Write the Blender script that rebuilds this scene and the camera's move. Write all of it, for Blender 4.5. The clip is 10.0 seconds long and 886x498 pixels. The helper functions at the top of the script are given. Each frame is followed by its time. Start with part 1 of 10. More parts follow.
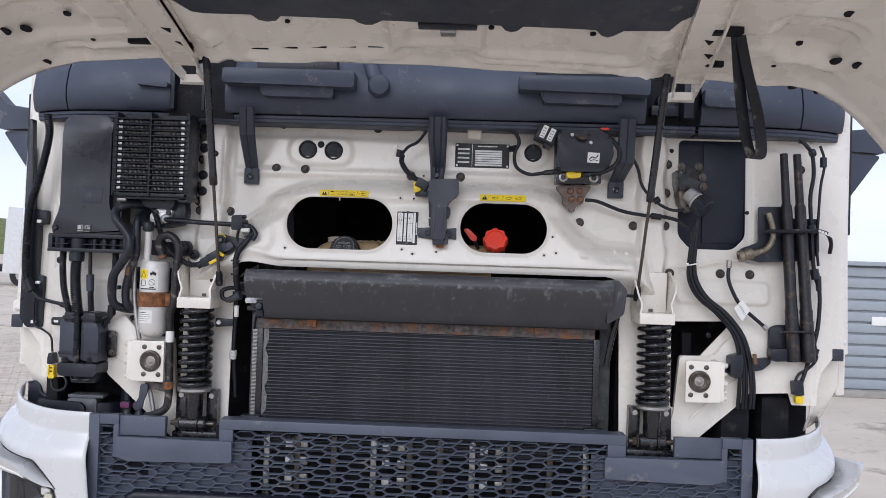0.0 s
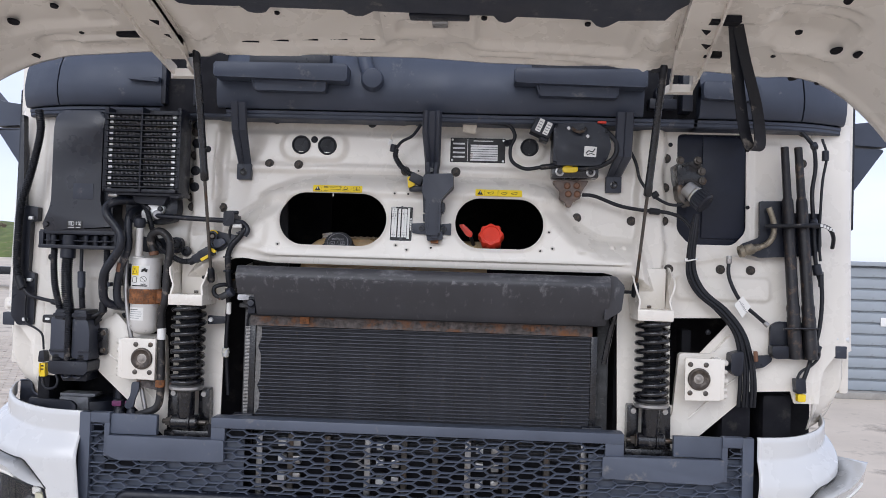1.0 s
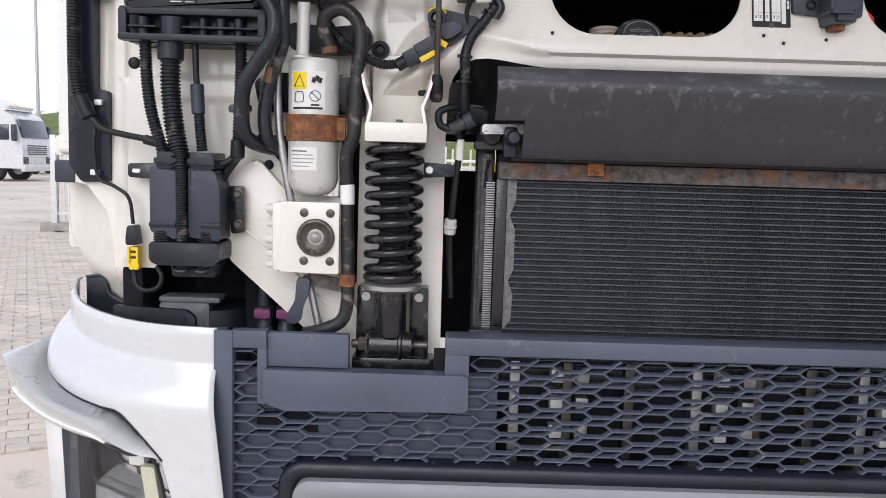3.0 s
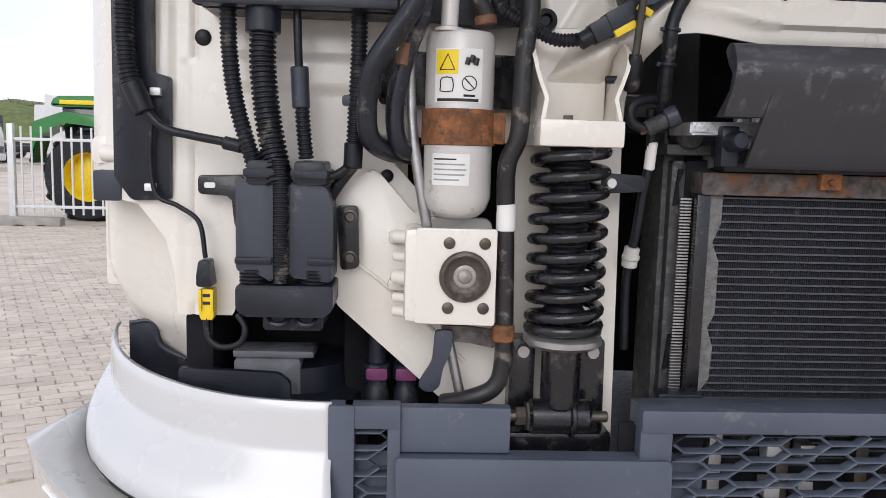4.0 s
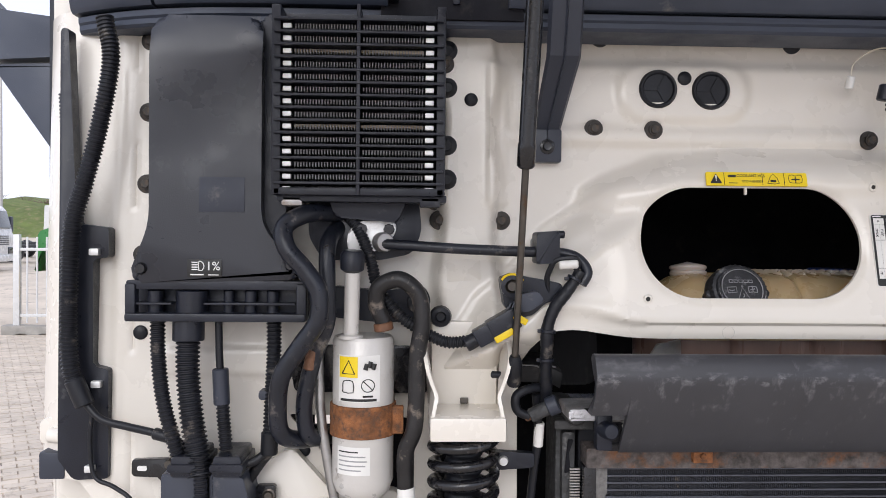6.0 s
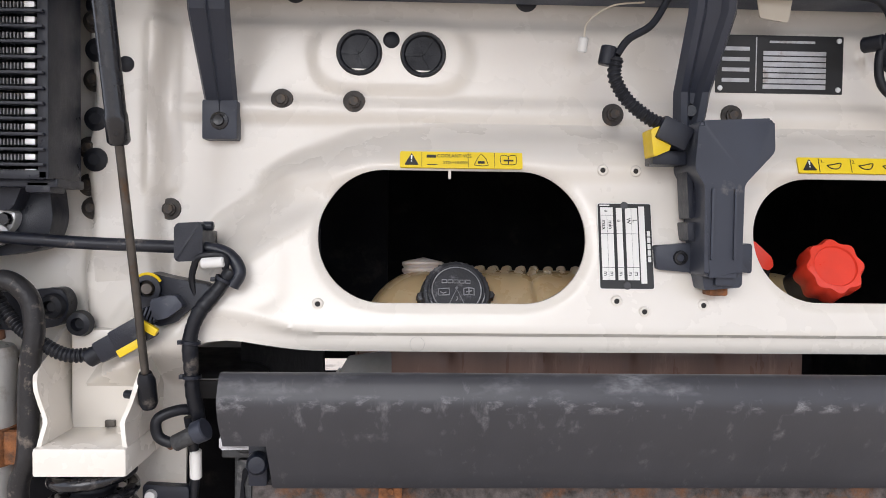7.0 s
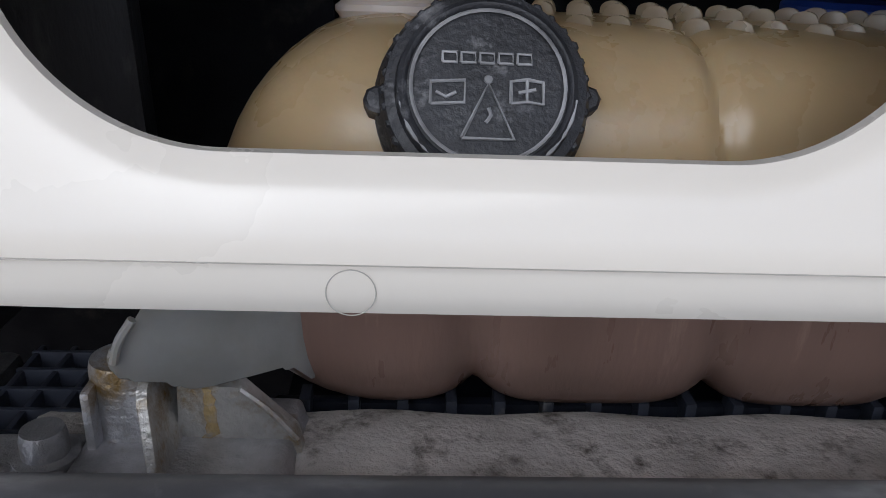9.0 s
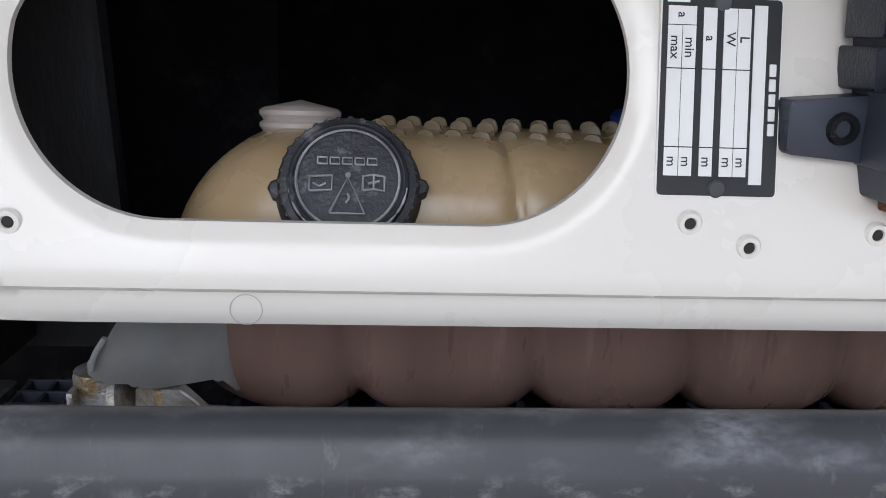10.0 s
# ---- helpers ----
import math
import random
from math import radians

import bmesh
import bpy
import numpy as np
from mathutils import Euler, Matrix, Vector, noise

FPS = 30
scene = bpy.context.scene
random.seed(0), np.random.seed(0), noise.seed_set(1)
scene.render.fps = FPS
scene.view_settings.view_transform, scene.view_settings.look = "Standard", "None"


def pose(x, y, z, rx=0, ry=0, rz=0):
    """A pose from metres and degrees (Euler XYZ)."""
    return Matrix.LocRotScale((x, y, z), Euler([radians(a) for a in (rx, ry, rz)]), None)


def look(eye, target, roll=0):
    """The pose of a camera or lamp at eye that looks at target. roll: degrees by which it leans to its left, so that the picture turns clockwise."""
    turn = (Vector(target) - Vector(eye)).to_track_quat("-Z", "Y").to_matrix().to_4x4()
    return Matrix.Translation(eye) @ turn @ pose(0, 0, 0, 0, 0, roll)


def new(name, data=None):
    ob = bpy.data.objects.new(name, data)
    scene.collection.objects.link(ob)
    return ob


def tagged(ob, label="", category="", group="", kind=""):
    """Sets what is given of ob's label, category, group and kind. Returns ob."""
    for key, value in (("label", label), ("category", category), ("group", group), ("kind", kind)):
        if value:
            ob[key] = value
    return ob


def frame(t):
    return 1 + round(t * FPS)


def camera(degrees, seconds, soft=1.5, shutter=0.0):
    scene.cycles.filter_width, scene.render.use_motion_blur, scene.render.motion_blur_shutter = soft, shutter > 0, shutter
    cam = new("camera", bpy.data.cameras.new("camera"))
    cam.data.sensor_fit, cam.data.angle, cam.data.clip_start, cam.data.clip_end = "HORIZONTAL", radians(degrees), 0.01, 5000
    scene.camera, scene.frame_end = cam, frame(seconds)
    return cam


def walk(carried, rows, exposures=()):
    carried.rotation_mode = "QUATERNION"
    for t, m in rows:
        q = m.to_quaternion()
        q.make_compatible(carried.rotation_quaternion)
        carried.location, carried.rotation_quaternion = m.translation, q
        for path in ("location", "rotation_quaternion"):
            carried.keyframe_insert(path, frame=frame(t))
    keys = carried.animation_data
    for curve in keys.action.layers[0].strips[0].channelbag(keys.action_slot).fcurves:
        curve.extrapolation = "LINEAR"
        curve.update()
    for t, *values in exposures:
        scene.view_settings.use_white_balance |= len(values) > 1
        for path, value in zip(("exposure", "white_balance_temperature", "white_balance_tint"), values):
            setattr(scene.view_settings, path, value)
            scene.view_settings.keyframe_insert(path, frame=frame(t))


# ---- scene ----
cam = camera(58.9, 10.0, soft=0.9)
PATH = [
    (0, (0.127, 0.123, 1.628), (0.061, 2.122, 1.667), 1.9),
    (0.5, (0.142, 0.128, 1.623), (0.064, 2.126, 1.666), 1.9),
    (1, (0.165, 0.16, 1.61), (0.079, 2.158, 1.655), 1.8),
    (1.5, (0.093, 0.286, 1.569), (0.009, 2.284, 1.598), 1.9),
    (2, (-0.171, 0.504, 1.527), (-0.220, 2.503, 1.515), 1.7),
    (2.5, (-0.436, 0.795, 1.418), (-0.406, 2.793, 1.332), 1.6),
    (3, (-0.596, 1.124, 1.446), (-0.594, 3.112, 1.223), 1.7),
    (3.2, (-0.709, 1.235, 1.433), (-0.658, 3.222, 1.208), 1.7),
    (4.3, (-0.888, 1.501, 1.511), (-0.788, 3.480, 1.240), 1.6),
    (4.5, (-0.882, 1.482, 1.551), (-0.799, 3.461, 1.270), 1.5),
    (5, (-0.869, 1.397, 1.623), (-0.795, 3.395, 1.605), 1.2),
    (5.2, (-0.862, 1.378, 1.646), (-0.787, 3.376, 1.709), 1.2),
    (6.3, (-0.629, 1.375, 1.762), (-0.550, 3.373, 1.706), 0.4),
    (6.5, (-0.513, 1.404, 1.744), (-0.430, 3.402, 1.711), 0.7),
    (7, (-0.313, 1.544, 1.759), (-0.239, 3.541, 1.690), 0.7),
    (7.5, (-0.298, 1.854, 1.749), (-0.235, 3.831, 1.456), 1.1),
    (8, (-0.298, 2.112, 1.771), (-0.269, 4.000, 1.111), 1.1),
    (8.5, (-0.294, 2.208, 1.728), (-0.252, 4.057, 0.968), 2.2),
    (9, (-0.289, 2.219, 1.731), (-0.200, 4.068, 0.974), 2.3),
    (9.5, (-0.272, 2.180, 1.738), (-0.172, 4.067, 1.082), 1.8),
    (10, (-0.231, 2.062, 1.764), (-0.102, 3.982, 1.219), 2.1),
]
walk(cam, [(t, look(eye, target, roll)) for t, eye, target, roll in PATH],
     [(0, 0.0, 6130, 10), (1, 0.0, 6130, 10), (1.5, -0.03, 6130, 10), (2, 0.03, 6150, 10), (2.5, 0.17, 6230, 10), (3, 0.22, 6430, 10), (3.2, 0.2, 6500, 10), (4.5, 0.05, 6500, 10), (5.2, 0.1, 6500, 10), (6.5, 0.42, 6500, 10), (7, 0.5, 6500, 10), (7.5, 0.4, 6330, 9), (8, 0.26, 6180, 8), (9, 0.24, 6080, 8), (10, 0.30, 6020, 8)])

# ---- world and light ----
world = bpy.data.worlds.new("world")
scene.world = world
world.use_nodes = True
wn, wl = world.node_tree.nodes, world.node_tree.links
wn.clear()
w_out, w_bg = wn.new("ShaderNodeOutputWorld"), wn.new("ShaderNodeBackground")
sky = wn.new("ShaderNodeTexSky")
sky.sky_type, sky.sun_disc = "NISHITA", False
sky.sun_elevation, sky.sun_rotation = radians(48), radians(200)
w_co, w_no = wn.new("ShaderNodeTexCoord"), wn.new("ShaderNodeTexNoise")
w_no.inputs["Scale"].default_value, w_no.inputs["Detail"].default_value = 2.2, 6
w_map = wn.new("ShaderNodeMapping")
w_map.inputs["Scale"].default_value = (1, 1, 3)
w_rp = wn.new("ShaderNodeValToRGB")
w_rp.color_ramp.elements[0].position, w_rp.color_ramp.elements[0].color = 0.32, (6.9, 7.45, 9.5, 1)
w_rp.color_ramp.elements[1].position, w_rp.color_ramp.elements[1].color = 0.68, (9.8, 9.9, 11.0, 1)
w_mx = wn.new("ShaderNodeMix")
w_mx.data_type = "RGBA"
w_mx.inputs["Factor"].default_value = 0.82
wl.new(w_co.outputs["Generated"], w_map.inputs["Vector"])
wl.new(w_map.outputs["Vector"], w_no.inputs["Vector"])
wl.new(w_no.outputs["Fac"], w_rp.inputs["Fac"])
wl.new(sky.outputs["Color"], w_mx.inputs["A"])
wl.new(w_rp.outputs["Color"], w_mx.inputs["B"])
wl.new(w_mx.outputs["Result"], w_bg.inputs["Color"])
wl.new(w_bg.outputs["Background"], w_out.inputs["Surface"])
w_bg.inputs["Strength"].default_value = 0.122

sun = new("sun", bpy.data.lights.new("sun", "SUN"))
sun.data.energy, sun.data.angle, sun.data.color = 1.5, radians(45), (1.0, 0.975, 0.95)
sun.matrix_world = look((-2, -6, 6.5), (0, 2.5, 1.5))


# ---- materials ----
def mat(name, col, rough=0.5, metal=0.0, var=0.12, vscale=5.0, bump=0.04, bscale=220.0, dirt=None, amount=0.3, dscale=14.0,
        coat=0.0, rvar=0.12, random_var=0.0, grain=(1, 1, 1), trans=0.0, sub=0.0, spec=0.5):
    m = bpy.data.materials.new(name)
    m.use_nodes = True
    nt = m.node_tree
    n, l = nt.nodes, nt.links
    b = n["Principled BSDF"]
    co = n.new("ShaderNodeTexCoord")
    mp = n.new("ShaderNodeMapping")
    mp.inputs["Scale"].default_value = grain
    l.new(co.outputs["Object"], mp.inputs["Vector"])

    def noise_tex(scale, detail=5, ro=0.55):
        t = n.new("ShaderNodeTexNoise")
        t.inputs["Scale"].default_value, t.inputs["Detail"].default_value, t.inputs["Roughness"].default_value = scale, detail, ro
        l.new(mp.outputs["Vector"], t.inputs["Vector"])
        return t
    big, fine = noise_tex(vscale), noise_tex(bscale, 3)
    mixc = n.new("ShaderNodeMix")
    mixc.data_type = "RGBA"
    mixc.inputs["A"].default_value = (*[c * (1 - var) for c in col], 1)
    mixc.inputs["B"].default_value = (*[min(1, c * (1 + var)) for c in col], 1)
    mr = n.new("ShaderNodeMapRange")
    mr.inputs["From Min"].default_value, mr.inputs["From Max"].default_value = 0.3, 0.7
    l.new(big.outputs["Fac"], mr.inputs["Value"])
    l.new(mr.outputs["Result"], mixc.inputs["Factor"])
    out = mixc.outputs["Result"]
    if random_var:
        info = n.new("ShaderNodeObjectInfo")
        geo = n.new("ShaderNodeNewGeometry")
        add = n.new("ShaderNodeMath")
        add.operation = "ADD"
        l.new(info.outputs["Random"], add.inputs[0])
        l.new(geo.outputs["Random Per Island"], add.inputs[1])
        rr = n.new("ShaderNodeMapRange")
        rr.inputs["From Max"].default_value = 2.0
        rr.inputs["To Min"].default_value, rr.inputs["To Max"].default_value = 1 - random_var, 1 + random_var
        l.new(add.outputs["Value"], rr.inputs["Value"])
        mul = n.new("ShaderNodeMix")
        mul.data_type, mul.blend_type = "RGBA", "MULTIPLY"
        mul.inputs["Factor"].default_value = 1
        l.new(out, mul.inputs["A"])
        l.new(rr.outputs["Result"], mul.inputs["B"])
        out = mul.outputs["Result"]
    if dirt:
        dn = noise_tex(dscale, 8, 0.68)
        dr = n.new("ShaderNodeMapRange")
        dr.inputs["From Min"].default_value, dr.inputs["From Max"].default_value = 0.62 - 0.3 * amount, 0.72 - 0.12 * amount
        l.new(dn.outputs["Fac"], dr.inputs["Value"])
        dm = n.new("ShaderNodeMix")
        dm.data_type = "RGBA"
        dm.inputs["B"].default_value = (*dirt, 1)
        l.new(dr.outputs["Result"], dm.inputs["Factor"])
        l.new(out, dm.inputs["A"])
        out = dm.outputs["Result"]
    l.new(out, b.inputs["Base Color"])
    ra = n.new("ShaderNodeMapRange")
    ra.inputs["From Min"].default_value, ra.inputs["From Max"].default_value = 0.3, 0.7
    ra.inputs["To Min"].default_value, ra.inputs["To Max"].default_value = max(0.03, rough - rvar), min(1, rough + rvar)
    l.new(noise_tex(vscale * 3.7).outputs["Fac"], ra.inputs["Value"])
    l.new(ra.outputs["Result"], b.inputs["Roughness"])
    b.inputs["Metallic"].default_value = metal
    b.inputs["Coat Weight"].default_value = coat
    b.inputs["Specular IOR Level"].default_value = spec
    b.inputs["Coat Roughness"].default_value = 0.12
    if trans:
        b.inputs["Transmission Weight"].default_value = trans
        b.inputs["IOR"].default_value = 1.45
    if sub:
        b.inputs["Subsurface Weight"].default_value = sub
        b.inputs["Subsurface Radius"].default_value = (0.02, 0.012, 0.006)
        b.inputs["Subsurface Scale"].default_value = 0.6
    if bump:
        bp = n.new("ShaderNodeBump")
        bp.inputs["Strength"].default_value, bp.inputs["Distance"].default_value = min(1, bump * 4), 0.002
        l.new(fine.outputs["Fac"], bp.inputs["Height"])
        l.new(bp.outputs["Normal"], b.inputs["Normal"])
    return m


WHITE = mat("cab_paint_white", (0.74, 0.695, 0.625), 0.28, var=0.03, vscale=3, bump=0.012, bscale=60, coat=0.35)
WHITE_B = mat("bumper_paint_white", (0.60, 0.597, 0.59), 0.25, var=0.02, vscale=2, bump=0.005, coat=0.7)
PLASTIC = mat("black_plastic", (0.011, 0.013, 0.021), 0.38, spec=0.4, var=0.25, vscale=12, bump=0.05, bscale=500, dirt=(0.07, 0.07, 0.075), amount=0.0, dscale=22)
DUCTM = mat("satin_duct_plastic", (0.020, 0.022, 0.030), 0.33, spec=0.5, var=0.1, vscale=4, bump=0.02, bscale=700, dirt=(0.06, 0.06, 0.065), amount=0.04, dscale=9)
PLASTIC_G = mat("dark_grey_plastic", (0.036, 0.041, 0.057), 0.42, spec=0.4, var=0.12, vscale=5, bump=0.025, bscale=1400, dirt=(0.14, 0.135, 0.13), amount=0.03, dscale=16)
COWL_M = mat("cowl_plastic", (0.040, 0.049, 0.073), 0.5, spec=0.45, var=0.12, vscale=4, bump=0.03, bscale=600, dirt=(0.14, 0.14, 0.14), amount=0.01, dscale=12)
GRILLE_M = mat("grille_plastic", (0.074, 0.086, 0.116), 0.46, spec=0.4, var=0.14, vscale=6, bump=0.05, bscale=500, dirt=(0.2, 0.19, 0.18), amount=0.03, dscale=14)
LIGHTG = mat("light_grey_plastic", (0.22, 0.225, 0.24), 0.45, var=0.08, vscale=4, bump=0.03)
RUBBER = mat("black_rubber", (0.009, 0.010, 0.014), 0.45, spec=0.35, var=0.3, vscale=20, bump=0.05, dirt=(0.16, 0.14, 0.12), amount=0.05, dscale=24)
HOSE = mat("rubber_hose_dusty", (0.010, 0.012, 0.019), 0.36, spec=0.45, var=0.3, vscale=18, bump=0.05, dirt=(0.17, 0.15, 0.135), amount=0.17, dscale=26)
WORNPIPE = mat("weathered_black_pipe", (0.022, 0.021, 0.022), 0.4, 0.2, spec=0.45, var=0.35, vscale=24, bump=0.08, bscale=200, dirt=(0.24, 0.20, 0.165), amount=0.20, dscale=30)
BLACKMETAL = mat("black_painted_steel", (0.007, 0.007, 0.009), 0.26, spec=0.45, var=0.25, vscale=14, bump=0.03, dirt=(0.10, 0.09, 0.085), amount=0.10, dscale=24, coat=0.3)
DARKMETAL = mat("dark_steel", (0.10, 0.09, 0.08), 0.42, 0.75, var=0.3, vscale=26, bump=0.06, dirt=(0.11, 0.06, 0.03), amount=0.3, dscale=30)
STEEL = mat("bare_steel", (0.42, 0.41, 0.40), 0.4, 0.85, var=0.2, vscale=30, bump=0.04, dirt=(0.2, 0.15, 0.11), amount=0.22, dscale=30)
ALU = mat("brushed_aluminium", (0.72, 0.72, 0.71), 0.5, 0.55, var=0.08, vscale=10, bump=0.03, dirt=(0.45, 0.43, 0.4), amount=0.12, dscale=12)
CASTALU = mat("cast_aluminium_dirty", (0.50, 0.50, 0.52), 0.42, 0.65, var=0.45, vscale=26, bump=0.2, bscale=260, dirt=(0.3, 0.2, 0.08), amount=0.22, dscale=20)
CASTSTAIN = mat("cast_aluminium_stained", (0.54, 0.53, 0.51), 0.42, 0.6, var=0.35, vscale=34, bump=0.2, bscale=260, dirt=(0.34, 0.22, 0.08), amount=0.34, dscale=38)
RUST = mat("rusted_steel", (0.24, 0.095, 0.035), 0.8, 0.1, var=0.5, vscale=60, bump=0.22, bscale=320, dirt=(0.085, 0.05, 0.035), amount=0.45, dscale=75)
RUSTBAR = mat("flaking_rusty_bar", (0.088, 0.076, 0.072), 0.7, 0.15, var=0.7, vscale=70, bump=0.35, bscale=170, dirt=(0.20, 0.082, 0.03), amount=0.40, dscale=22)
FIN = mat("condenser_fins", (0.034, 0.035, 0.043), 0.55, 0.1, var=0.3, vscale=6, bump=0.1, bscale=900, dirt=(0.12, 0.1, 0.08), amount=0.08, dscale=90, grain=(1, 1, 0.3))
FINEDGE = mat("condenser_tube_edge", (0.060, 0.063, 0.078), 0.5, 0.2, var=0.3, vscale=30, bump=0.1, bscale=600)
DEFL = mat("scuffed_black_shroud", (0.045, 0.045, 0.051), 0.42, var=0.15, rvar=0.06, vscale=5, bump=0.012, bscale=300, dirt=(0.09, 0.09, 0.095), amount=0.05, dscale=42, grain=(1.5, 1, 0.6), spec=0.42)


def add_drips(m, z0, z1, col, stretch, scale, lo, hi, fade):
    """Dried pale splash marks in a band of heights on a material: fading out downwards over the share fade of the band."""
    n, l = m.node_tree.nodes, m.node_tree.links
    b = n["Principled BSDF"]
    co = n.new("ShaderNodeTexCoord")
    sp = n.new("ShaderNodeSeparateXYZ")
    l.new(co.outputs["Object"], sp.inputs["Vector"])
    mp = n.new("ShaderNodeMapping")
    mp.inputs["Scale"].default_value = stretch
    l.new(co.outputs["Object"], mp.inputs["Vector"])

    def ranged(src, a, c):
        r = n.new("ShaderNodeMapRange")
        r.inputs["From Min"].default_value, r.inputs["From Max"].default_value = a, c
        l.new(src, r.inputs["Value"])
        return r.outputs["Result"]

    def times(p, q):
        k = n.new("ShaderNodeMath")
        k.operation = "MULTIPLY"
        l.new(p, k.inputs[0])
        l.new(q, k.inputs[1])
        return k.outputs["Value"]
    v, g = n.new("ShaderNodeTexNoise"), n.new("ShaderNodeTexNoise")
    v.inputs["Scale"].default_value, v.inputs["Detail"].default_value, v.inputs["Roughness"].default_value = scale, 4, 0.5
    g.inputs["Scale"].default_value, g.inputs["Detail"].default_value, g.inputs["Roughness"].default_value = scale * 9, 4, 0.6
    l.new(mp.outputs["Vector"], v.inputs["Vector"])
    l.new(mp.outputs["Vector"], g.inputs["Vector"])
    fac = times(ranged(v.outputs["Fac"], lo, hi), ranged(g.outputs["Fac"], 0.25, 0.62))
    fac = times(fac, ranged(sp.outputs["Z"], z0, z0 + fade * (z1 - z0)))
    fac = times(fac, ranged(sp.outputs["Z"], z1 + 0.006, z1 - 0.002))
    mx = n.new("ShaderNodeMix")
    mx.data_type = "RGBA"
    mx.inputs["B"].default_value = (*col, 1)
    old = b.inputs["Base Color"].links[0].from_socket
    l.new(fac, mx.inputs["Factor"])
    l.new(old, mx.inputs["A"])
    l.new(mx.outputs["Result"], b.inputs["Base Color"])


add_drips(DEFL, 1.500, 1.566, (0.17, 0.17, 0.178), (1.0, 1, 0.4), 46, 0.60, 0.74, 0.6)
add_drips(DEFL, 1.555, 1.571, (0.22, 0.22, 0.23), (0.8, 1, 1.5), 70, 0.56, 0.74, 0.5)
add_drips(DEFL, 1.576, 1.60, (0.22, 0.22, 0.235), (0.5, 1, 0.8), 26, 0.50, 0.75, 0.2)
# near-black base colour: the shade of holes and cavities put into the material
VOID = mat("cavity_shade_black", (0.005, 0.005, 0.008), 0.8, spec=0.3, var=0.2, bump=0.05, dirt=(0.03, 0.028, 0.025), amount=0.15)
OLDBRASS = mat("dull_dirty_brass", (0.26, 0.225, 0.17), 0.5, 0.6, var=0.4, vscale=40, bump=0.15, bscale=200, dirt=(0.05, 0.04, 0.03), amount=0.35, dscale=45)
YELLOW = mat("yellow_plastic", (0.78, 0.55, 0.01), 0.45, var=0.1, vscale=20, bump=0.03)
YSTICK = mat("yellow_sticker", (0.82, 0.60, 0.012), 0.4, var=0.04, bump=0.01)
BLACKINK = mat("black_print", (0.012, 0.012, 0.012), 0.5, var=0.1, bump=0)
GREYINK = mat("grey_print", (0.3, 0.3, 0.3), 0.5, var=0.1, bump=0)
WHITEINK = mat("white_print", (0.78, 0.78, 0.76), 0.45, var=0.05, bump=0)
STICKW = mat("white_sticker", (0.76, 0.75, 0.72), 0.45, var=0.05, vscale=20, bump=0.01)
BOTTLE = mat("satin_off_white_bottle", (0.60, 0.58, 0.55), 0.36, 0.15, var=0.06, vscale=12, bump=0.03, dirt=(0.40, 0.36, 0.31), amount=0.12, dscale=20)
TANK = mat("amber_plastic_tank", (0.47, 0.345, 0.195), 0.28, var=0.18, vscale=5, bump=0.03, bscale=90, dirt=(0.22, 0.13, 0.09), amount=0.16, dscale=8, sub=0.35)
CAPM = mat("chalky_black_cap", (0.028, 0.029, 0.034), 0.5, var=0.3, vscale=30, bump=0.1, bscale=350, dirt=(0.24, 0.24, 0.25), amount=0.2, dscale=38)
CAPLINE = mat("chalk_worn_relief", (0.30, 0.30, 0.31), 0.6, var=0.4, vscale=60, bump=0.05)
RED = mat("red_plastic", (0.72, 0.045, 0.02), 0.38, var=0.1, vscale=20, bump=0.02)
PINK = mat("magenta_plastic", (0.15, 0.03, 0.10), 0.4, var=0.1, bump=0.02)
PAVER = mat("concrete_paver", (0.54, 0.465, 0.385), 0.85, var=0.14, vscale=3, bump=0.2, bscale=120, dirt=(0.2, 0.17, 0.14), amount=0.2, dscale=6, random_var=0.16)
GROUND_M = mat("sandy_paving", (0.55, 0.475, 0.39), 0.9, var=0.15, vscale=0.7, bump=0.2, bscale=60, dirt=(0.2, 0.17, 0.14), amount=0.25, dscale=1.4)
GRASS = mat("grass_bank", (0.10, 0.13, 0.03), 0.9, var=0.3, vscale=0.6, bump=0.3, bscale=8, dirt=(0.2, 0.17, 0.08), amount=0.3, dscale=1.5)
GLASS_D = mat("dark_glass", (0.02, 0.025, 0.03), 0.08, var=0.1, bump=0, coat=0.5)
GLASS_C = mat("headlamp_glass", (0.95, 0.95, 0.95), 0.03, var=0.0, bump=0, trans=1.0, rvar=0.01)
CHROME = mat("chrome_reflector", (0.75, 0.76, 0.78), 0.12, 1.0, var=0.05, bump=0, rvar=0.05)
GREEN = mat("tractor_green", (0.02, 0.16, 0.03), 0.35, var=0.08, bump=0)
SHED = mat("grey_metal_cladding", (0.30, 0.33, 0.36), 0.5, 0.1, var=0.08, vscale=2, bump=0.02, dirt=(0.22, 0.23, 0.24), amount=0.2, dscale=4)
CONCRETE = mat("concrete_block", (0.3, 0.285, 0.26), 0.9, var=0.2, vscale=6, bump=0.2)
TREEGREY = mat("bare_twigs", (0.16, 0.12, 0.09), 0.9, var=0.2, bump=0.1)
BLUE = mat("blue_plastic", (0.02, 0.05, 0.25), 0.4, var=0.1, bump=0.02)
COPPER = mat("worn_brown_rubber", (0.16, 0.075, 0.04), 0.6, var=0.3, vscale=30, bump=0.1)
FINPL = mat("pale_amber_fin", (0.40, 0.31, 0.20), 0.3, var=0.15, bump=0.02, trans=0.5, sub=0.2)
TANKLOW = mat("coolant_through_plastic", (0.20, 0.125, 0.10), 0.35, var=0.2, vscale=9, bump=0.03, dirt=(0.3, 0.2, 0.16), amount=0.12, dscale=20, grain=(2, 1, 0.3))
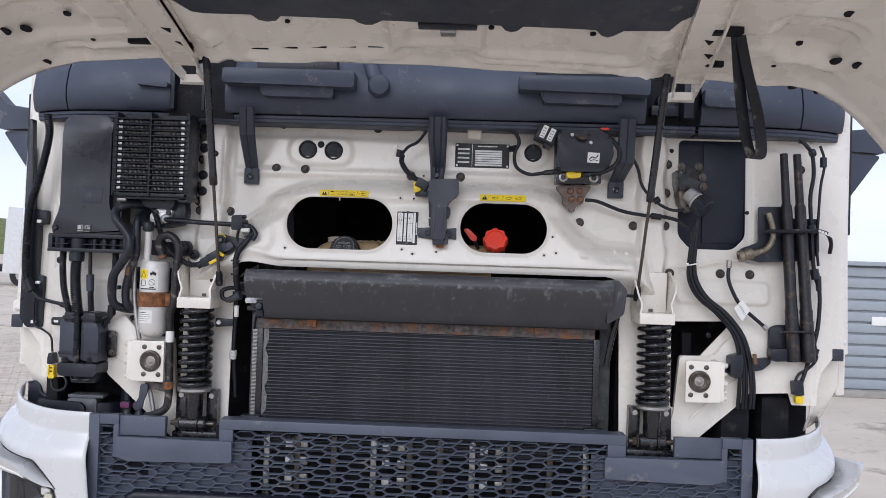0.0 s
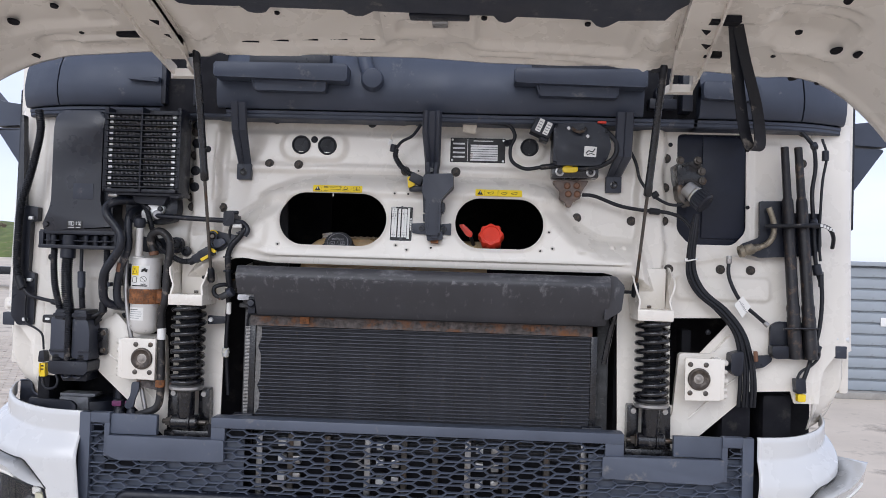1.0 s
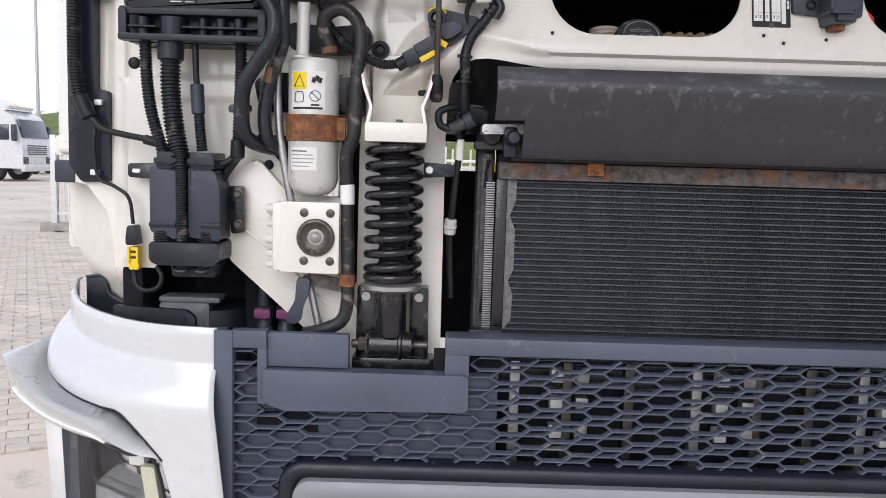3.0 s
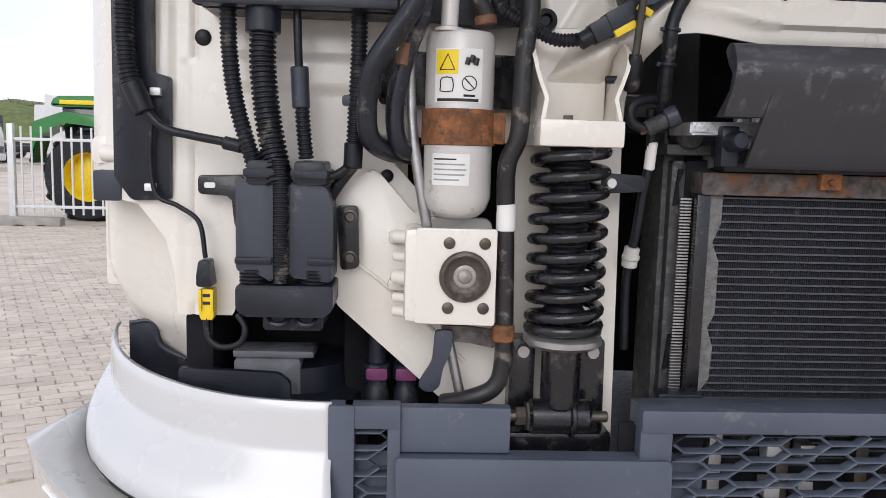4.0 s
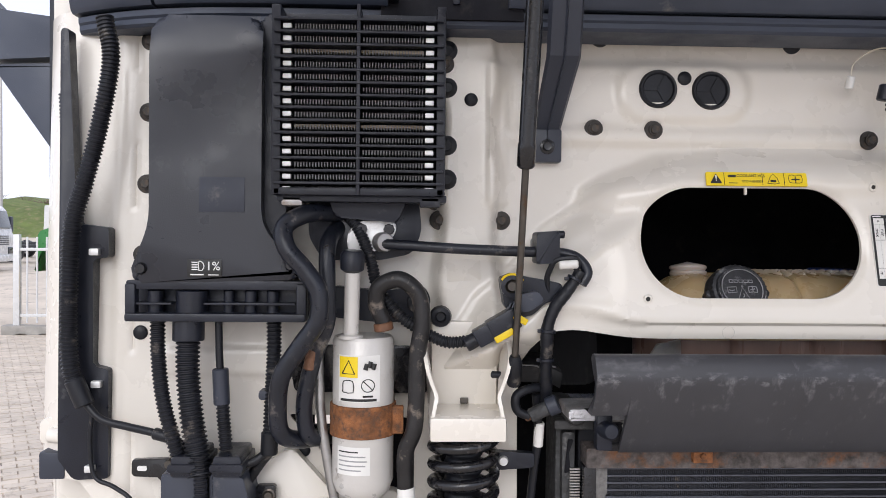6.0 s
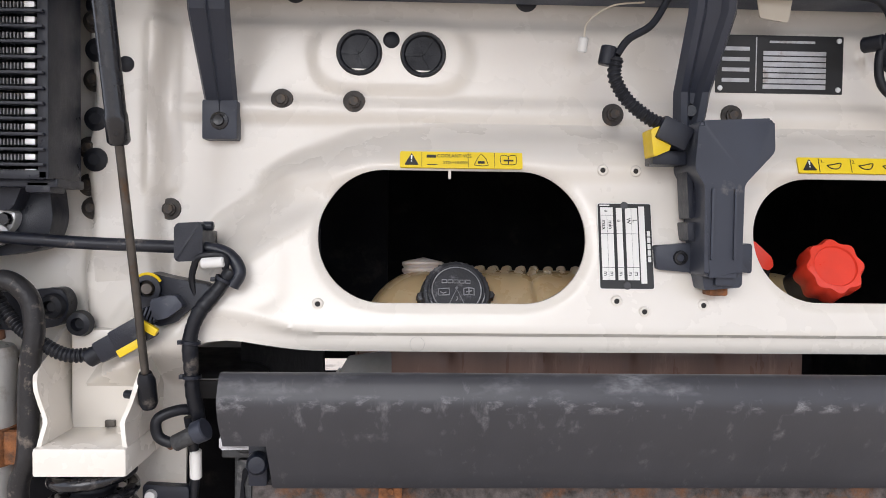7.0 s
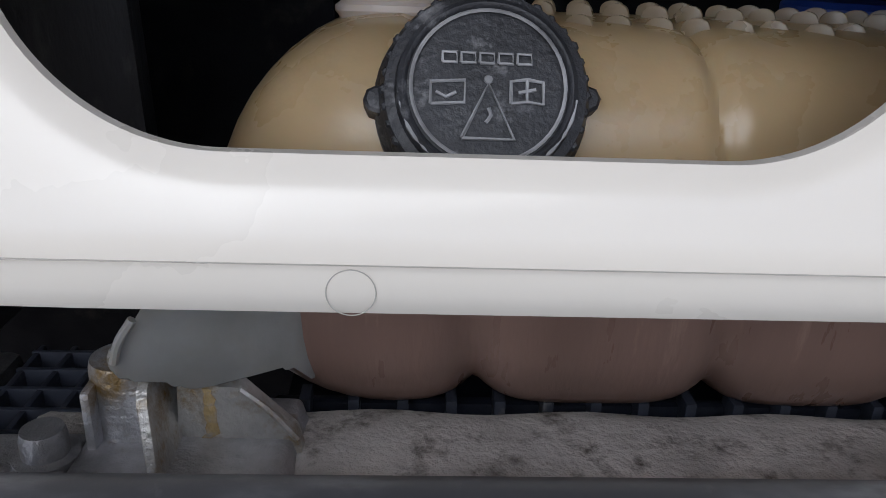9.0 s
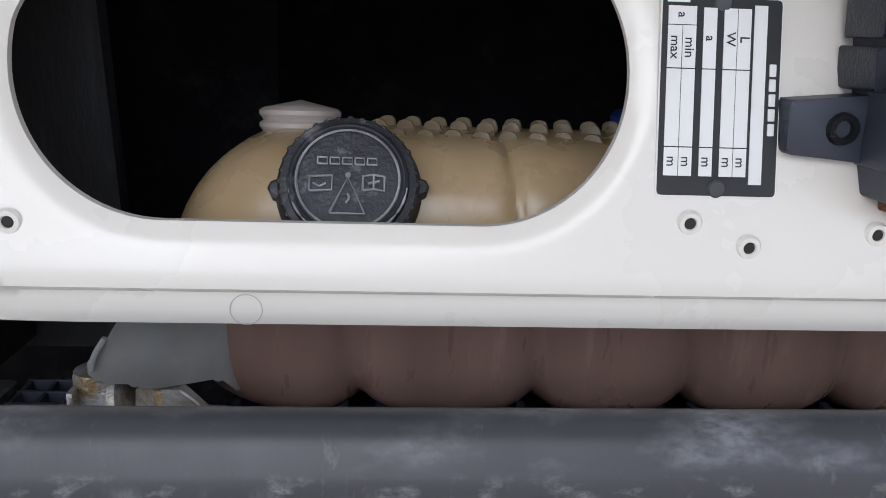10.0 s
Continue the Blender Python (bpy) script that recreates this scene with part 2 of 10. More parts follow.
EAR = mat("grey_translucent_plastic", (0.24, 0.235, 0.225), 0.4, var=0.2, vscale=20, bump=0.02, sub=0.2)
PALE = mat("pale_translucent_plastic", (0.5, 0.49, 0.46), 0.4, var=0.1, bump=0.02, sub=0.2)
BEIGE = mat("beige_paper", (0.6, 0.54, 0.44), 0.6, var=0.08, bump=0.02)


# ---- mesh helpers ----
def world_of(ob):
    if ob is None:
        return Matrix.Identity(4)
    return world_of(ob.parent) @ ob.matrix_parent_inverse @ ob.matrix_basis if ob.parent else ob.matrix_basis


OFFSET, SIDE, RISE = [0.0], [0.0], [0.0]  # how far a group of things stands forward, aside and above its drawing


def link(name, bm, material, smooth=40, parent=None, label="", recalc=True):
    if OFFSET[0] or SIDE[0] or RISE[0]:
        bmesh.ops.translate(bm, verts=bm.verts, vec=(SIDE[0], OFFSET[0], RISE[0]))
    if recalc:
        bmesh.ops.recalc_face_normals(bm, faces=bm.faces)
    me = bpy.data.meshes.new(name)
    bm.to_mesh(me)
    bm.free()
    me.materials.append(material)
    if smooth:
        me.shade_smooth()
        me.set_sharp_from_angle(angle=radians(smooth))
    ob = new(name, me)
    if parent is not None:
        ob.parent = parent
        ob.matrix_parent_inverse = world_of(parent).inverted()
    if label:
        ob["label"] = label
    return ob


def part(name, bm, material, parent, label="", smooth=40):
    return link(name, bm, material, smooth, parent, label)


def thing(name, at, label, category, group="", kind=""):
    e = new(name)
    e.empty_display_size = 0.05
    e.location = at
    e.matrix_basis = Matrix.Translation(at)
    return tagged(e, label, category, group, kind)


def piece(name, mesh, m, parent):
    """One more object on shared mesh data, at the world pose m, under parent."""
    ob = new(name, mesh)
    ob.parent = parent
    ob.matrix_parent_inverse = world_of(parent).inverted()
    ob.matrix_basis = m
    return ob


def B():
    return bmesh.new()


def box(bm, x0, x1, y0, y1, z0, z1, bev=0.002, m=None):
    g = bmesh.ops.create_cube(bm, size=1)
    for v in g["verts"]:
        v.co = Vector(((x0 + x1) / 2 + v.co.x * (x1 - x0), (y0 + y1) / 2 + v.co.y * (y1 - y0), (z0 + z1) / 2 + v.co.z * (z1 - z0)))
    verts = g["verts"]
    if bev:
        e = list({e for v in verts for e in v.link_edges})
        r = bmesh.ops.bevel(bm, geom=e, offset=bev, segments=2, affect="EDGES", profile=0.6)
        verts = list({v for f in r["faces"] for v in f.verts} | {v for v in verts if v.is_valid})
    if m is not None:
        for v in {v for v in verts if v.is_valid}:
            v.co = m @ v.co
    return bm


def rpoly(pts, r=0.01, seg=5):
    """A polygon with its corners rounded."""
    out = []
    n = len(pts)
    for i in range(n):
        a, b, c = Vector(pts[i - 1]), Vector(pts[i]), Vector(pts[(i + 1) % n])
        u, v = (a - b), (c - b)
        ru = min(r, u.length * 0.45, v.length * 0.45)
        p, q = b + u.normalized() * ru, b + v.normalized() * ru
        for k in range(seg + 1):
            t = k / seg
            s = (1 - t) ** 2 * p + 2 * t * (1 - t) * b + t * t * q
            out.append((s.x, s.y))
    return out


def prism(bm, pts, y0, y1, bev=0.0015, m=None, tilt=0.0, zref=0.0):
    """An outline in x and z, from y0 (front) to y1 (back); tilt leans it: y grows by tilt for each metre above zref."""
    f = [bm.verts.new((x, y0, z)) for x, z in pts]
    k = [bm.verts.new((x, y1, z)) for x, z in pts]
    n = len(pts)
    ff = bm.faces.new(f)
    faces = [ff, bm.faces.new(k[::-1])]
    for i in range(n):
        faces.append(bm.faces.new((f[i], k[i], k[(i + 1) % n], f[(i + 1) % n])))
    verts = set(f + k)
    if bev:
        r = bmesh.ops.bevel(bm, geom=list(ff.edges), offset=bev, segments=2, affect="EDGES", profile=0.6)
        verts = {v for v in verts if v.is_valid} | {v for q in r["faces"] for v in q.verts}
    for v in verts:
        if tilt:
            v.co.y += tilt * (v.co.z - zref)
        if m is not None:
            v.co = m @ v.co
    return bm


def catmull(pts, n=8):
    P = [Vector(p) for p in pts]
    P = [P[0] * 2 - P[1]] + P + [P[-1] * 2 - P[-2]]
    out = []
    for i in range(1, len(P) - 2):
        a, b, c, d = P[i - 1:i + 3]
        for k in range(n):
            t = k / n
            out.append(0.5 * (2 * b + (c - a) * t + (2 * a - 5 * b + 4 * c - d) * t * t + (3 * b - a - 3 * c + d) * t ** 3))
    out.append(P[-2])
    return out


def sweep(bm, path, radii, seg=12, caps=True):
    rings, up = [], None
    for i, p in enumerate(path):
        d = (path[min(i + 1, len(path) - 1)] - path[max(i - 1, 0)]).normalized()
        if up is None:
            up = d.orthogonal().normalized()
        up = (up - d * up.dot(d)).normalized()
        s = d.cross(up)
        r = radii[i] if hasattr(radii, "__len__") else radii
        rings.append([bm.verts.new(p + r * (math.cos(a) * up + math.sin(a) * s)) for a in (2 * math.pi * k / seg for k in range(seg))])
    for a, b in zip(rings, rings[1:]):
        for k in range(seg):
            bm.faces.new((a[k], a[(k + 1) % seg], b[(k + 1) % seg], b[k]))
    if caps:
        bm.faces.new(rings[0][::-1])
        bm.faces.new(rings[-1])
    return bm


def tube(bm, pts, r, seg=12, n=8):
    return sweep(bm, catmull(pts, n), r, seg)


def resample(path, step):
    out, acc = [path[0]], 0.0
    for a, b in zip(path, path[1:]):
        L = (b - a).length
        while acc + L >= step:
            t = (step - acc) / L
            a = a + (b - a) * t
            out.append(a)
            L = (b - a).length
            acc = 0.0
        acc += L
    return out


def corrugated(bm, pts, r, pitch=0.0055, depth=0.18, seg=12):
    path = resample(catmull(pts, 16), pitch / 4)
    prof = (1.0, 1.0, 1 - depth, 1 - depth)
    return sweep(bm, path, [r * prof[i % 4] for i in range(len(path))], seg)


def lathe(bm, prof, origin, axis=(0, -1, 0), seg=24):
    """prof: (radius, height along axis) pairs."""
    a = Vector(axis).normalized()
    u = a.orthogonal().normalized()
    v = a.cross(u)
    o = Vector(origin)
    rings = []
    for r, h in prof:
        if r < 1e-6:
            rings.append([bm.verts.new(o + a * h)])
        else:
            rings.append([bm.verts.new(o + a * h + r * (math.cos(t) * u + math.sin(t) * v)) for t in (2 * math.pi * k / seg for k in range(seg))])
    for p, q in zip(rings, rings[1:]):
        for k in range(seg):
            j = (k + 1) % seg
            if len(p) == 1 and len(q) == 1:
                continue
            if len(p) == 1:
                bm.faces.new((p[0], q[j], q[k]))
            elif len(q) == 1:
                bm.faces.new((p[k], p[j], q[0]))
            else:
                bm.faces.new((p[k], p[j], q[j], q[k]))
    return bm


def rod(bm, p, q, r, seg=14, c=0.0015):
    p, q = Vector(p), Vector(q)
    h = (q - p).length
    c = min(c, r * 0.4, h * 0.3)
    return lathe(bm, [(0, 0), (r - c, 0), (r, c), (r, h - c), (r - c, h), (0, h)], p, q - p, seg)


def helix(bm, c, R, r, z0, z1, turns, seg=10, per=28):
    n = int(turns * per)
    path = [Vector((c[0] + R * math.cos(2 * math.pi * i / per), c[1] + R * math.sin(2 * math.pi * i / per), z0 + (z1 - z0) * i / n)) for i in range(n + 1)]
    return sweep(bm, path, r, seg)


def poly_sdf(px, pz, pts):
    """Signed distance to a polygon, inside negative, for arrays."""
    d = np.full(px.shape, 1e9)
    s = np.ones(px.shape)
    n = len(pts)
    for i in range(n):
        (ax, az), (bx, bz) = pts[i], pts[i - 1]
        ex, ez, wx, wz = bx - ax, bz - az, px - ax, pz - az
        t = np.clip((wx * ex + wz * ez) / (ex * ex + ez * ez), 0, 1)
        d = np.minimum(d, (wx - ex * t) ** 2 + (wz - ez * t) ** 2)
        c1, c2, c3 = pz >= az, pz < bz, ex * wz > ez * wx
        s = np.where((c1 & c2 & c3) | (~c1 & ~c2 & ~c3), -s, s)
    return s * np.sqrt(d)


def oval_sdf(px, pz, cx, cz, hw, hh, r):
    qx, qz = np.abs(px - cx) - hw + r, np.abs(pz - cz) - hh + r
    return np.hypot(np.maximum(qx, 0), np.maximum(qz, 0)) + np.minimum(np.maximum(qx, qz), 0) - r


def step01(d, w):
    """1 inside (d < 0), 0 outside, over a soft edge of width w."""
    t = np.clip(0.5 - d / w, 0, 1)
    return t * t * (3 - 2 * t)


def sheet(name, x0, x1, z0, z1, cell, height, hole, material, parent, label="", rim=0.005, kind_y=True):
    """A pressed panel: a fine grid in x and z at the depth height(x, z), cut where hole(x, z) is negative, with a rim turned back."""
    nx, nz = int((x1 - x0) / cell) + 1, int((z1 - z0) / cell) + 1
    X, Z = np.meshgrid(np.linspace(x0, x1, nx), np.linspace(z0, z1, nz))
    for _ in range(2):
        e = 1e-4
        D = hole(X, Z)
        gx, gz = (hole(X + e, Z) - hole(X - e, Z)) / (2 * e), (hole(X, Z + e) - hole(X, Z - e)) / (2 * e)
        near = np.abs(D) < 0.62 * cell
        g2 = np.maximum(gx * gx + gz * gz, 0.2)
        X, Z = np.where(near, X - D * gx / g2, X), np.where(near, Z - D * gz / g2, Z)
    idx = np.arange(nx * nz).reshape(nz, nx)
    q = np.stack([idx[:-1, :-1], idx[:-1, 1:], idx[1:, 1:], idx[1:, :-1]], -1).reshape(-1, 4)
    fx, fz = X.ravel().copy(), Z.ravel().copy()
    keep = hole(fx[q].mean(1), fz[q].mean(1)) > 0
    q = q[keep]
    e0 = np.concatenate([q[:, [0, 1]], q[:, [1, 2]], q[:, [2, 3]], q[:, [3, 0]]])
    k0 = np.sort(e0, 1)
    _, i0, c0 = np.unique(k0[:, 0] * (nx * nz) + k0[:, 1], return_inverse=True, return_counts=True)
    rimv = np.unique(e0[c0[i0.ravel()] == 1])
    for _ in range(5):
        e = 1e-4
        bx, bz = fx[rimv], fz[rimv]
        D = hole(bx, bz)
        gx, gz = (hole(bx + e, bz) - hole(bx - e, bz)) / (2 * e), (hole(bx, bz + e) - hole(bx, bz - e)) / (2 * e)
        g2 = np.maximum(gx * gx + gz * gz, 0.2)
        near = np.abs(D) < 1.6 * cell
        fx[rimv], fz[rimv] = np.where(near, bx - 0.8 * D * gx / g2, bx), np.where(near, bz - 0.8 * D * gz / g2, bz)
    Y = height(fx, fz)
    V = np.stack([fx, Y.ravel(), fz], -1)
    e = np.concatenate([q[:, [0, 1]], q[:, [1, 2]], q[:, [2, 3]], q[:, [3, 0]]])
    es = np.sort(e, 1)
    _, inv, cnt = np.unique(es[:, 0] * (nx * nz) + es[:, 1], return_inverse=True, return_counts=True)
    be = e[cnt[inv.ravel()] == 1]
    front = V[be.ravel()]
    back = front + np.array([0, rim, 0])
    nv, nb = len(V), len(front)
    rims = np.stack([nv + np.arange(0, nb, 2), nv + np.arange(1, nb, 2), nv + nb + np.arange(1, nb, 2), nv + nb + np.arange(0, nb, 2)], -1)
    V2, F2 = np.concatenate([V, front, back]), np.concatenate([q, rims])
    used = np.unique(F2)
    remap = np.full(len(V2), -1)
    remap[used] = np.arange(len(used))
    me = bpy.data.meshes.new(name)
    me.from_pydata(V2[used].tolist(), [], remap[F2].tolist())
    me.materials.append(material)
    me.shade_smooth()
    me.set_sharp_from_angle(angle=radians(50))
    ob = new(name, me)
    if parent is not None:
        ob.parent = parent
        ob.matrix_parent_inverse = parent.matrix_basis.inverted()
    if label:
        ob["label"] = label
    return ob


def flat_text(name, text, size, m, material, parent, sx=1.0, label=""):
    cu = bpy.data.curves.new(name, "FONT")
    cu.body, cu.size, cu.align_x, cu.align_y = text, size, "CENTER", "CENTER"
    cu.extrude = 0.0002
    ob = bpy.data.objects.new(name, cu)
    me = bpy.data.meshes.new_from_object(ob)
    bpy.data.objects.remove(ob)
    me.transform(m @ Matrix.Diagonal((sx, 1, 1, 1)))
    me.materials.clear()
    me.materials.append(material)
    o = new(name, me)
    if parent is not None:
        o.parent = parent
        o.matrix_parent_inverse = world_of(parent).inverted()
    return o


FRONT = Matrix.Rotation(radians(90), 4, "X")  # lays x, y drawings onto a panel that faces the viewer


def on_panel(x, y, z, turn=0.0):
    return Matrix.Translation((x, y, z)) @ FRONT @ Matrix.Rotation(radians(turn), 4, "Z")


# ---- cab front panel ----
ARCH = [(-0.72, 1.55), (-0.655, 1.655), (-0.60, 1.70), (-0.555, 1.755), (-0.46, 1.815), (-0.38, 1.848), (-0.25, 1.858), (0.30, 1.858), (0.365, 1.845),
        (0.425, 1.79), (0.475, 1.737), (0.53, 1.706), (0.655, 1.696), (0.70, 1.55)]
OVAL_L = (-0.267, 1.742, 0.1605, 0.079, 0.078)
OVAL_R = (0.229, 1.742, 0.130, 0.075, 0.074)
RECESS = rpoly([(0.763, 1.74), (0.80, 1.70), (0.93, 1.70), (0.968, 1.74), (0.968, 2.035), (0.763, 2.035)], 0.018)
GAP_R = rpoly([(0.748, 1.478), (0.934, 1.484), (0.82, 1.36), (0.775, 1.22), (0.748, 1.22)], 0.008)
GAP_L = [(-x, z) for x, z in GAP_R]
LOW_R = [(1.183, 1.24), (1.11, 1.24), (1.10, 1.275), (0.973, 1.268), (0.90, 1.203), (0.847, 1.16), (0.74, 1.07), (0.74, 0.9), (1.5, 0.9), (1.5, 1.40), (1.30, 1.40), (1.235, 1.385), (1.20, 1.34), (1.186, 1.29)]
LOW_L = [(-x, z) for x, z in LOW_R]
RAD = [(-0.594, 0.9), (-0.596, 1.50), (-0.592, 1.57), (-0.585, 1.588), (-0.575, 1.602), (-0.564, 1.611), (-0.550, 1.6165), (-0.529, 1.6182), (-0.511, 1.6168), (-0.494, 1.6142), (-0.47, 1.6105), (-0.45, 1.6080), (-0.43, 1.6065), (-0.40, 1.606), (0.535, 1.606), (0.558, 1.602), (0.578, 1.59), (0.588, 1.57), (0.60, 0.9)]


def panel_holes(x, z):
    return np.minimum.reduce([poly_sdf(x, z, RAD), poly_sdf(x, z, RECESS), poly_sdf(x, z, GAP_R), poly_sdf(x, z, GAP_L), poly_sdf(x, z, LOW_R),
                              poly_sdf(x, z, LOW_L), oval_sdf(x, z, *OVAL_L), oval_sdf(x, z, *OVAL_R)])


def wall_y(x, z):
    x, z = np.asarray(x, float), np.asarray(z, float)
    y = 2.540 + 0.05 * (z - 1.63)
    a = poly_sdf(x, z, ARCH)
    b = a - 0.028 * step01(1.80 - z, 0.05)
    y = y - 0.004 * step01(a - 0.010, 0.004) - 0.034 * step01(b + 0.014, 0.036) - 0.029 * step01(b + 0.044, 0.044)
    mid = step01(np.abs(x + 0.0) - 0.60, 0.12)
    lean = step01(a + 0.034, 0.05)
    y = y + lean * (0.21 * (np.clip(z, 1.636, 1.86) - 1.745))
    zc = 1.626 + 0.0095 * (1 - np.tanh((x + 0.478) / 0.03))
    y = y + mid * lean * (0.011 * step01(z - zc, 0.008 + 0.9 * (zc - 1.626)) + 0.004 * np.exp(-((z - zc - 0.0002) / 0.0025) ** 2) * np.clip(1 - (zc - 1.626) / 0.0015, 0, 1))
    # rounded edge round the two oval windows
    for o in (OVAL_L, OVAL_R):
        d = np.clip(oval_sdf(x, z, *o), 0, 0.012)
        y = y + 0.005 * (1 - d / 0.012) ** 2
    # soft stamped dent beside the left window, oval pads round plugs
    y = y + 0.0035 * step01(oval_sdf(x, z, -0.50, 1.695, 0.036, 0.045, 0.034), 0.026)
    y = y - 0.007 * step01(oval_sdf(x, z, -0.345, 1.969, 0.10, 0.046, 0.045), 0.02)
    y = y - 0.006 * step01(oval_sdf(x, z, 0.316, 1.981, 0.05, 0.045, 0.044), 0.016)
    # upper band steps back under the cowl
    y = y + 0.012 * mid * step01(2.012 - z, 0.02)
    y = y - 0.006 * mid * step01(np.abs(z - 1.90) - 0.012, 0.012)
    # upright box ribs beside the struts
    for c, hw in ((-0.672, 0.042), (0.682, 0.040)):
        w = hw + 0.004 * np.sin(z * 42)
        y = y - 0.026 * step01(np.abs(x - c) - w, 0.020) * step01(1.52 - z, 0.03)
    y = y - 0.005 * step01(oval_sdf(x, z, -0.628, 1.90, 0.016, 0.11, 0.014), 0.008)
    # side fields: seams, pads and beads
    for s in (-1, 1):
        y = y + 0.0035 * np.exp(-((x * s - 1.168 - 0.006 * np.sign(np.sin(z * 30))) / 0.0022) ** 2)
        y = y + 0.004 * step01(1.19 - x * s, 0.01)
        y = y + np.where(x * s > 1.25, ((np.maximum(x * s, 1.25) - 1.25) / 0.06) ** 2 * 0.05, 0)
    y = y - 0.006 * step01(oval_sdf(x, z, 1.03, 1.85, 0.045, 0.16, 0.02), 0.014)
    y = y - 0.006 * np.exp(-((z - 1.655 - 0.01 * np.sin(x * 22)) / 0.006) ** 2) * step01(0.75 - x, 0.03) * step01(x - 1.02, 0.03)
    y = y - 0.008 * step01(oval_sdf(x, z, 0.90, 1.57, 0.14, 0.035, 0.02), 0.012)
    y = y - 0.005 * step01(oval_sdf(x, z, -0.99, 1.56, 0.13, 0.02, 0.012), 0.01)
    # bead on the lip right of the right window
    y = y - 0.006 * step01(oval_sdf(x, z, 0.555, 1.675, 0.10, 0.014, 0.012), 0.008)
    return y


def wy(x, z):
    return float(wall_y(np.array([x]), np.array([z]))[0])


truck_cab = thing("truck_cab", (0, 2.6, 1.0), "cream white truck cab front with its hood panel raised", "truck cab", kind="structure")
sheet("front_panel", -1.312, 1.287, 1.08, 2.075, 0.005, wall_y, panel_holes, WHITE, truck_cab, "cream white pressed steel bulkhead with two oval windows")

# cab shell behind the panel, open to the yard low down on the left
def shell_box(name, dims, m, label=""):
    bm = B()
    box(bm, *dims)
    part(name, bm, m, truck_cab, label)


for s in (-1, 1):
    shell_box("cab_side", (s * 1.295 - 0.015, s * 1.295 + 0.015, 2.61, 4.3, 1.26, 2.9, 0.01), WHITE, "white cab side")
for dims in ((-1.27, 1.27, 4.27, 4.3, 1.62, 2.9, 0.01), (-1.02, -0.70, 4.27, 4.3, 1.0, 1.616, 0.01), (-0.24, 1.27, 4.27, 4.3, 1.0, 1.616, 0.01)):
    shell_box("cab_back", dims, WHITE)
shell_box("cab_roof", (-1.27, 1.27, 3.0, 4.266, 2.87, 2.9, 0.01), WHITE)
bm = B()
prism(bm, [(-1.2, 2.22), (1.2, 2.22), (1.16, 2.95), (-1.16, 2.95)], 2.55, 2.56, 0, tilt=0.55, zref=2.22)
part("windscreen", bm, GLASS_D, truck_cab, "dark windscreen glass")
# unseen near-black sheets, added so the oval windows look into darkness
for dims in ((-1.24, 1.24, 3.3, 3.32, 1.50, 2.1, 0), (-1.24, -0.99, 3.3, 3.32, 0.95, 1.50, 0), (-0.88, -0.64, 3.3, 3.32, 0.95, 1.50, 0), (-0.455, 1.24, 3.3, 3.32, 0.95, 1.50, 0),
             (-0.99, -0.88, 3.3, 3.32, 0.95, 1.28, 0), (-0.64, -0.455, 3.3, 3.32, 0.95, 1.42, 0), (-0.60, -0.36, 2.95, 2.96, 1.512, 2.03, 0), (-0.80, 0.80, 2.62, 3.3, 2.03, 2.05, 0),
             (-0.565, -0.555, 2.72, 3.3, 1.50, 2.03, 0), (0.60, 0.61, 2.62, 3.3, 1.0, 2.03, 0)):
    shell_box("tunnel_wall", dims, VOID, "added near-black sheet that keeps the engine tunnel dark")
bm = B()
box(bm, 0.70, 1.02, 2.565, 2.575, 1.66, 2.06, 0.002)
box(bm, 0.84, 0.968, 2.558, 2.566, 1.72, 2.03, 0.003)
part("recess_plate", bm, mat("blue_black_sheet", (0.007, 0.010, 0.022), 0.4, spec=0.35, var=0.25, vscale=9, bump=0.03), truck_cab, "dark blue-black sheet behind a chamfered opening")

# flanged hex bolts, plugs and little drain holes
bm = B()
lathe(bm, [(0, 0.006), (0.004, 0.007), (0.0085, 0.006), (0.0085, 0.002), (0.0135, 0.0015), (0.0145, -0.002)], (0, 0, 0), seg=18)
lathe(bm, [(0, 0.009), (0.0062, 0.009), (0.007, 0.008), (0.007, 0.001)], (0, 0, 0), seg=6)
for f in bm.faces:
    f.smooth = False
bolt_ob = link("bolt", bm, mat("phosphated_bolt", (0.045, 0.04, 0.036), 0.5, 0.5, var=0.3, vscale=60, bump=0.05, dirt=(0.12, 0.08, 0.05), amount=0.25, dscale=60), 35)
bolt_me = bolt_ob.data
bpy.data.objects.remove(bolt_ob)
BOLTS = [(-1.143, 2.032), (-1.144, 1.926), (-1.145, 1.820), (-1.149, 1.716), (-0.714, 1.771), (-0.621, 1.771), (-0.482, 1.911), (-0.391, 1.910),
         (-0.060, 1.899), (0.094, 1.900), (0.729, 1.958), (0.724, 1.868), (0.724, 1.768), (0.741, 1.624), (0.894, 1.627), (0.983, 1.627), (0.464, 1.770), (0.628, 1.765),
         (1.134, 1.953), (1.136, 2.048), (-0.715, 1.845), (-0.712, 1.93), (-0.708, 2.00), (-0.72, 1.80)]
for x, z in BOLTS:
    piece("bolt", bolt_me, Matrix.Translation((x, wy(x, z) - 0.001, z)), truck_cab)
bm = B()
lathe(bm, [(0, 0.003), (0.010, 0.003), (0.013, 0.001), (0.0135, -0.002)], (0, 0, 0), seg=18)
plug_ob = link("plug", bm, RUBBER)
plug_me = plug_ob.data
bpy.data.objects.remove(plug_ob)
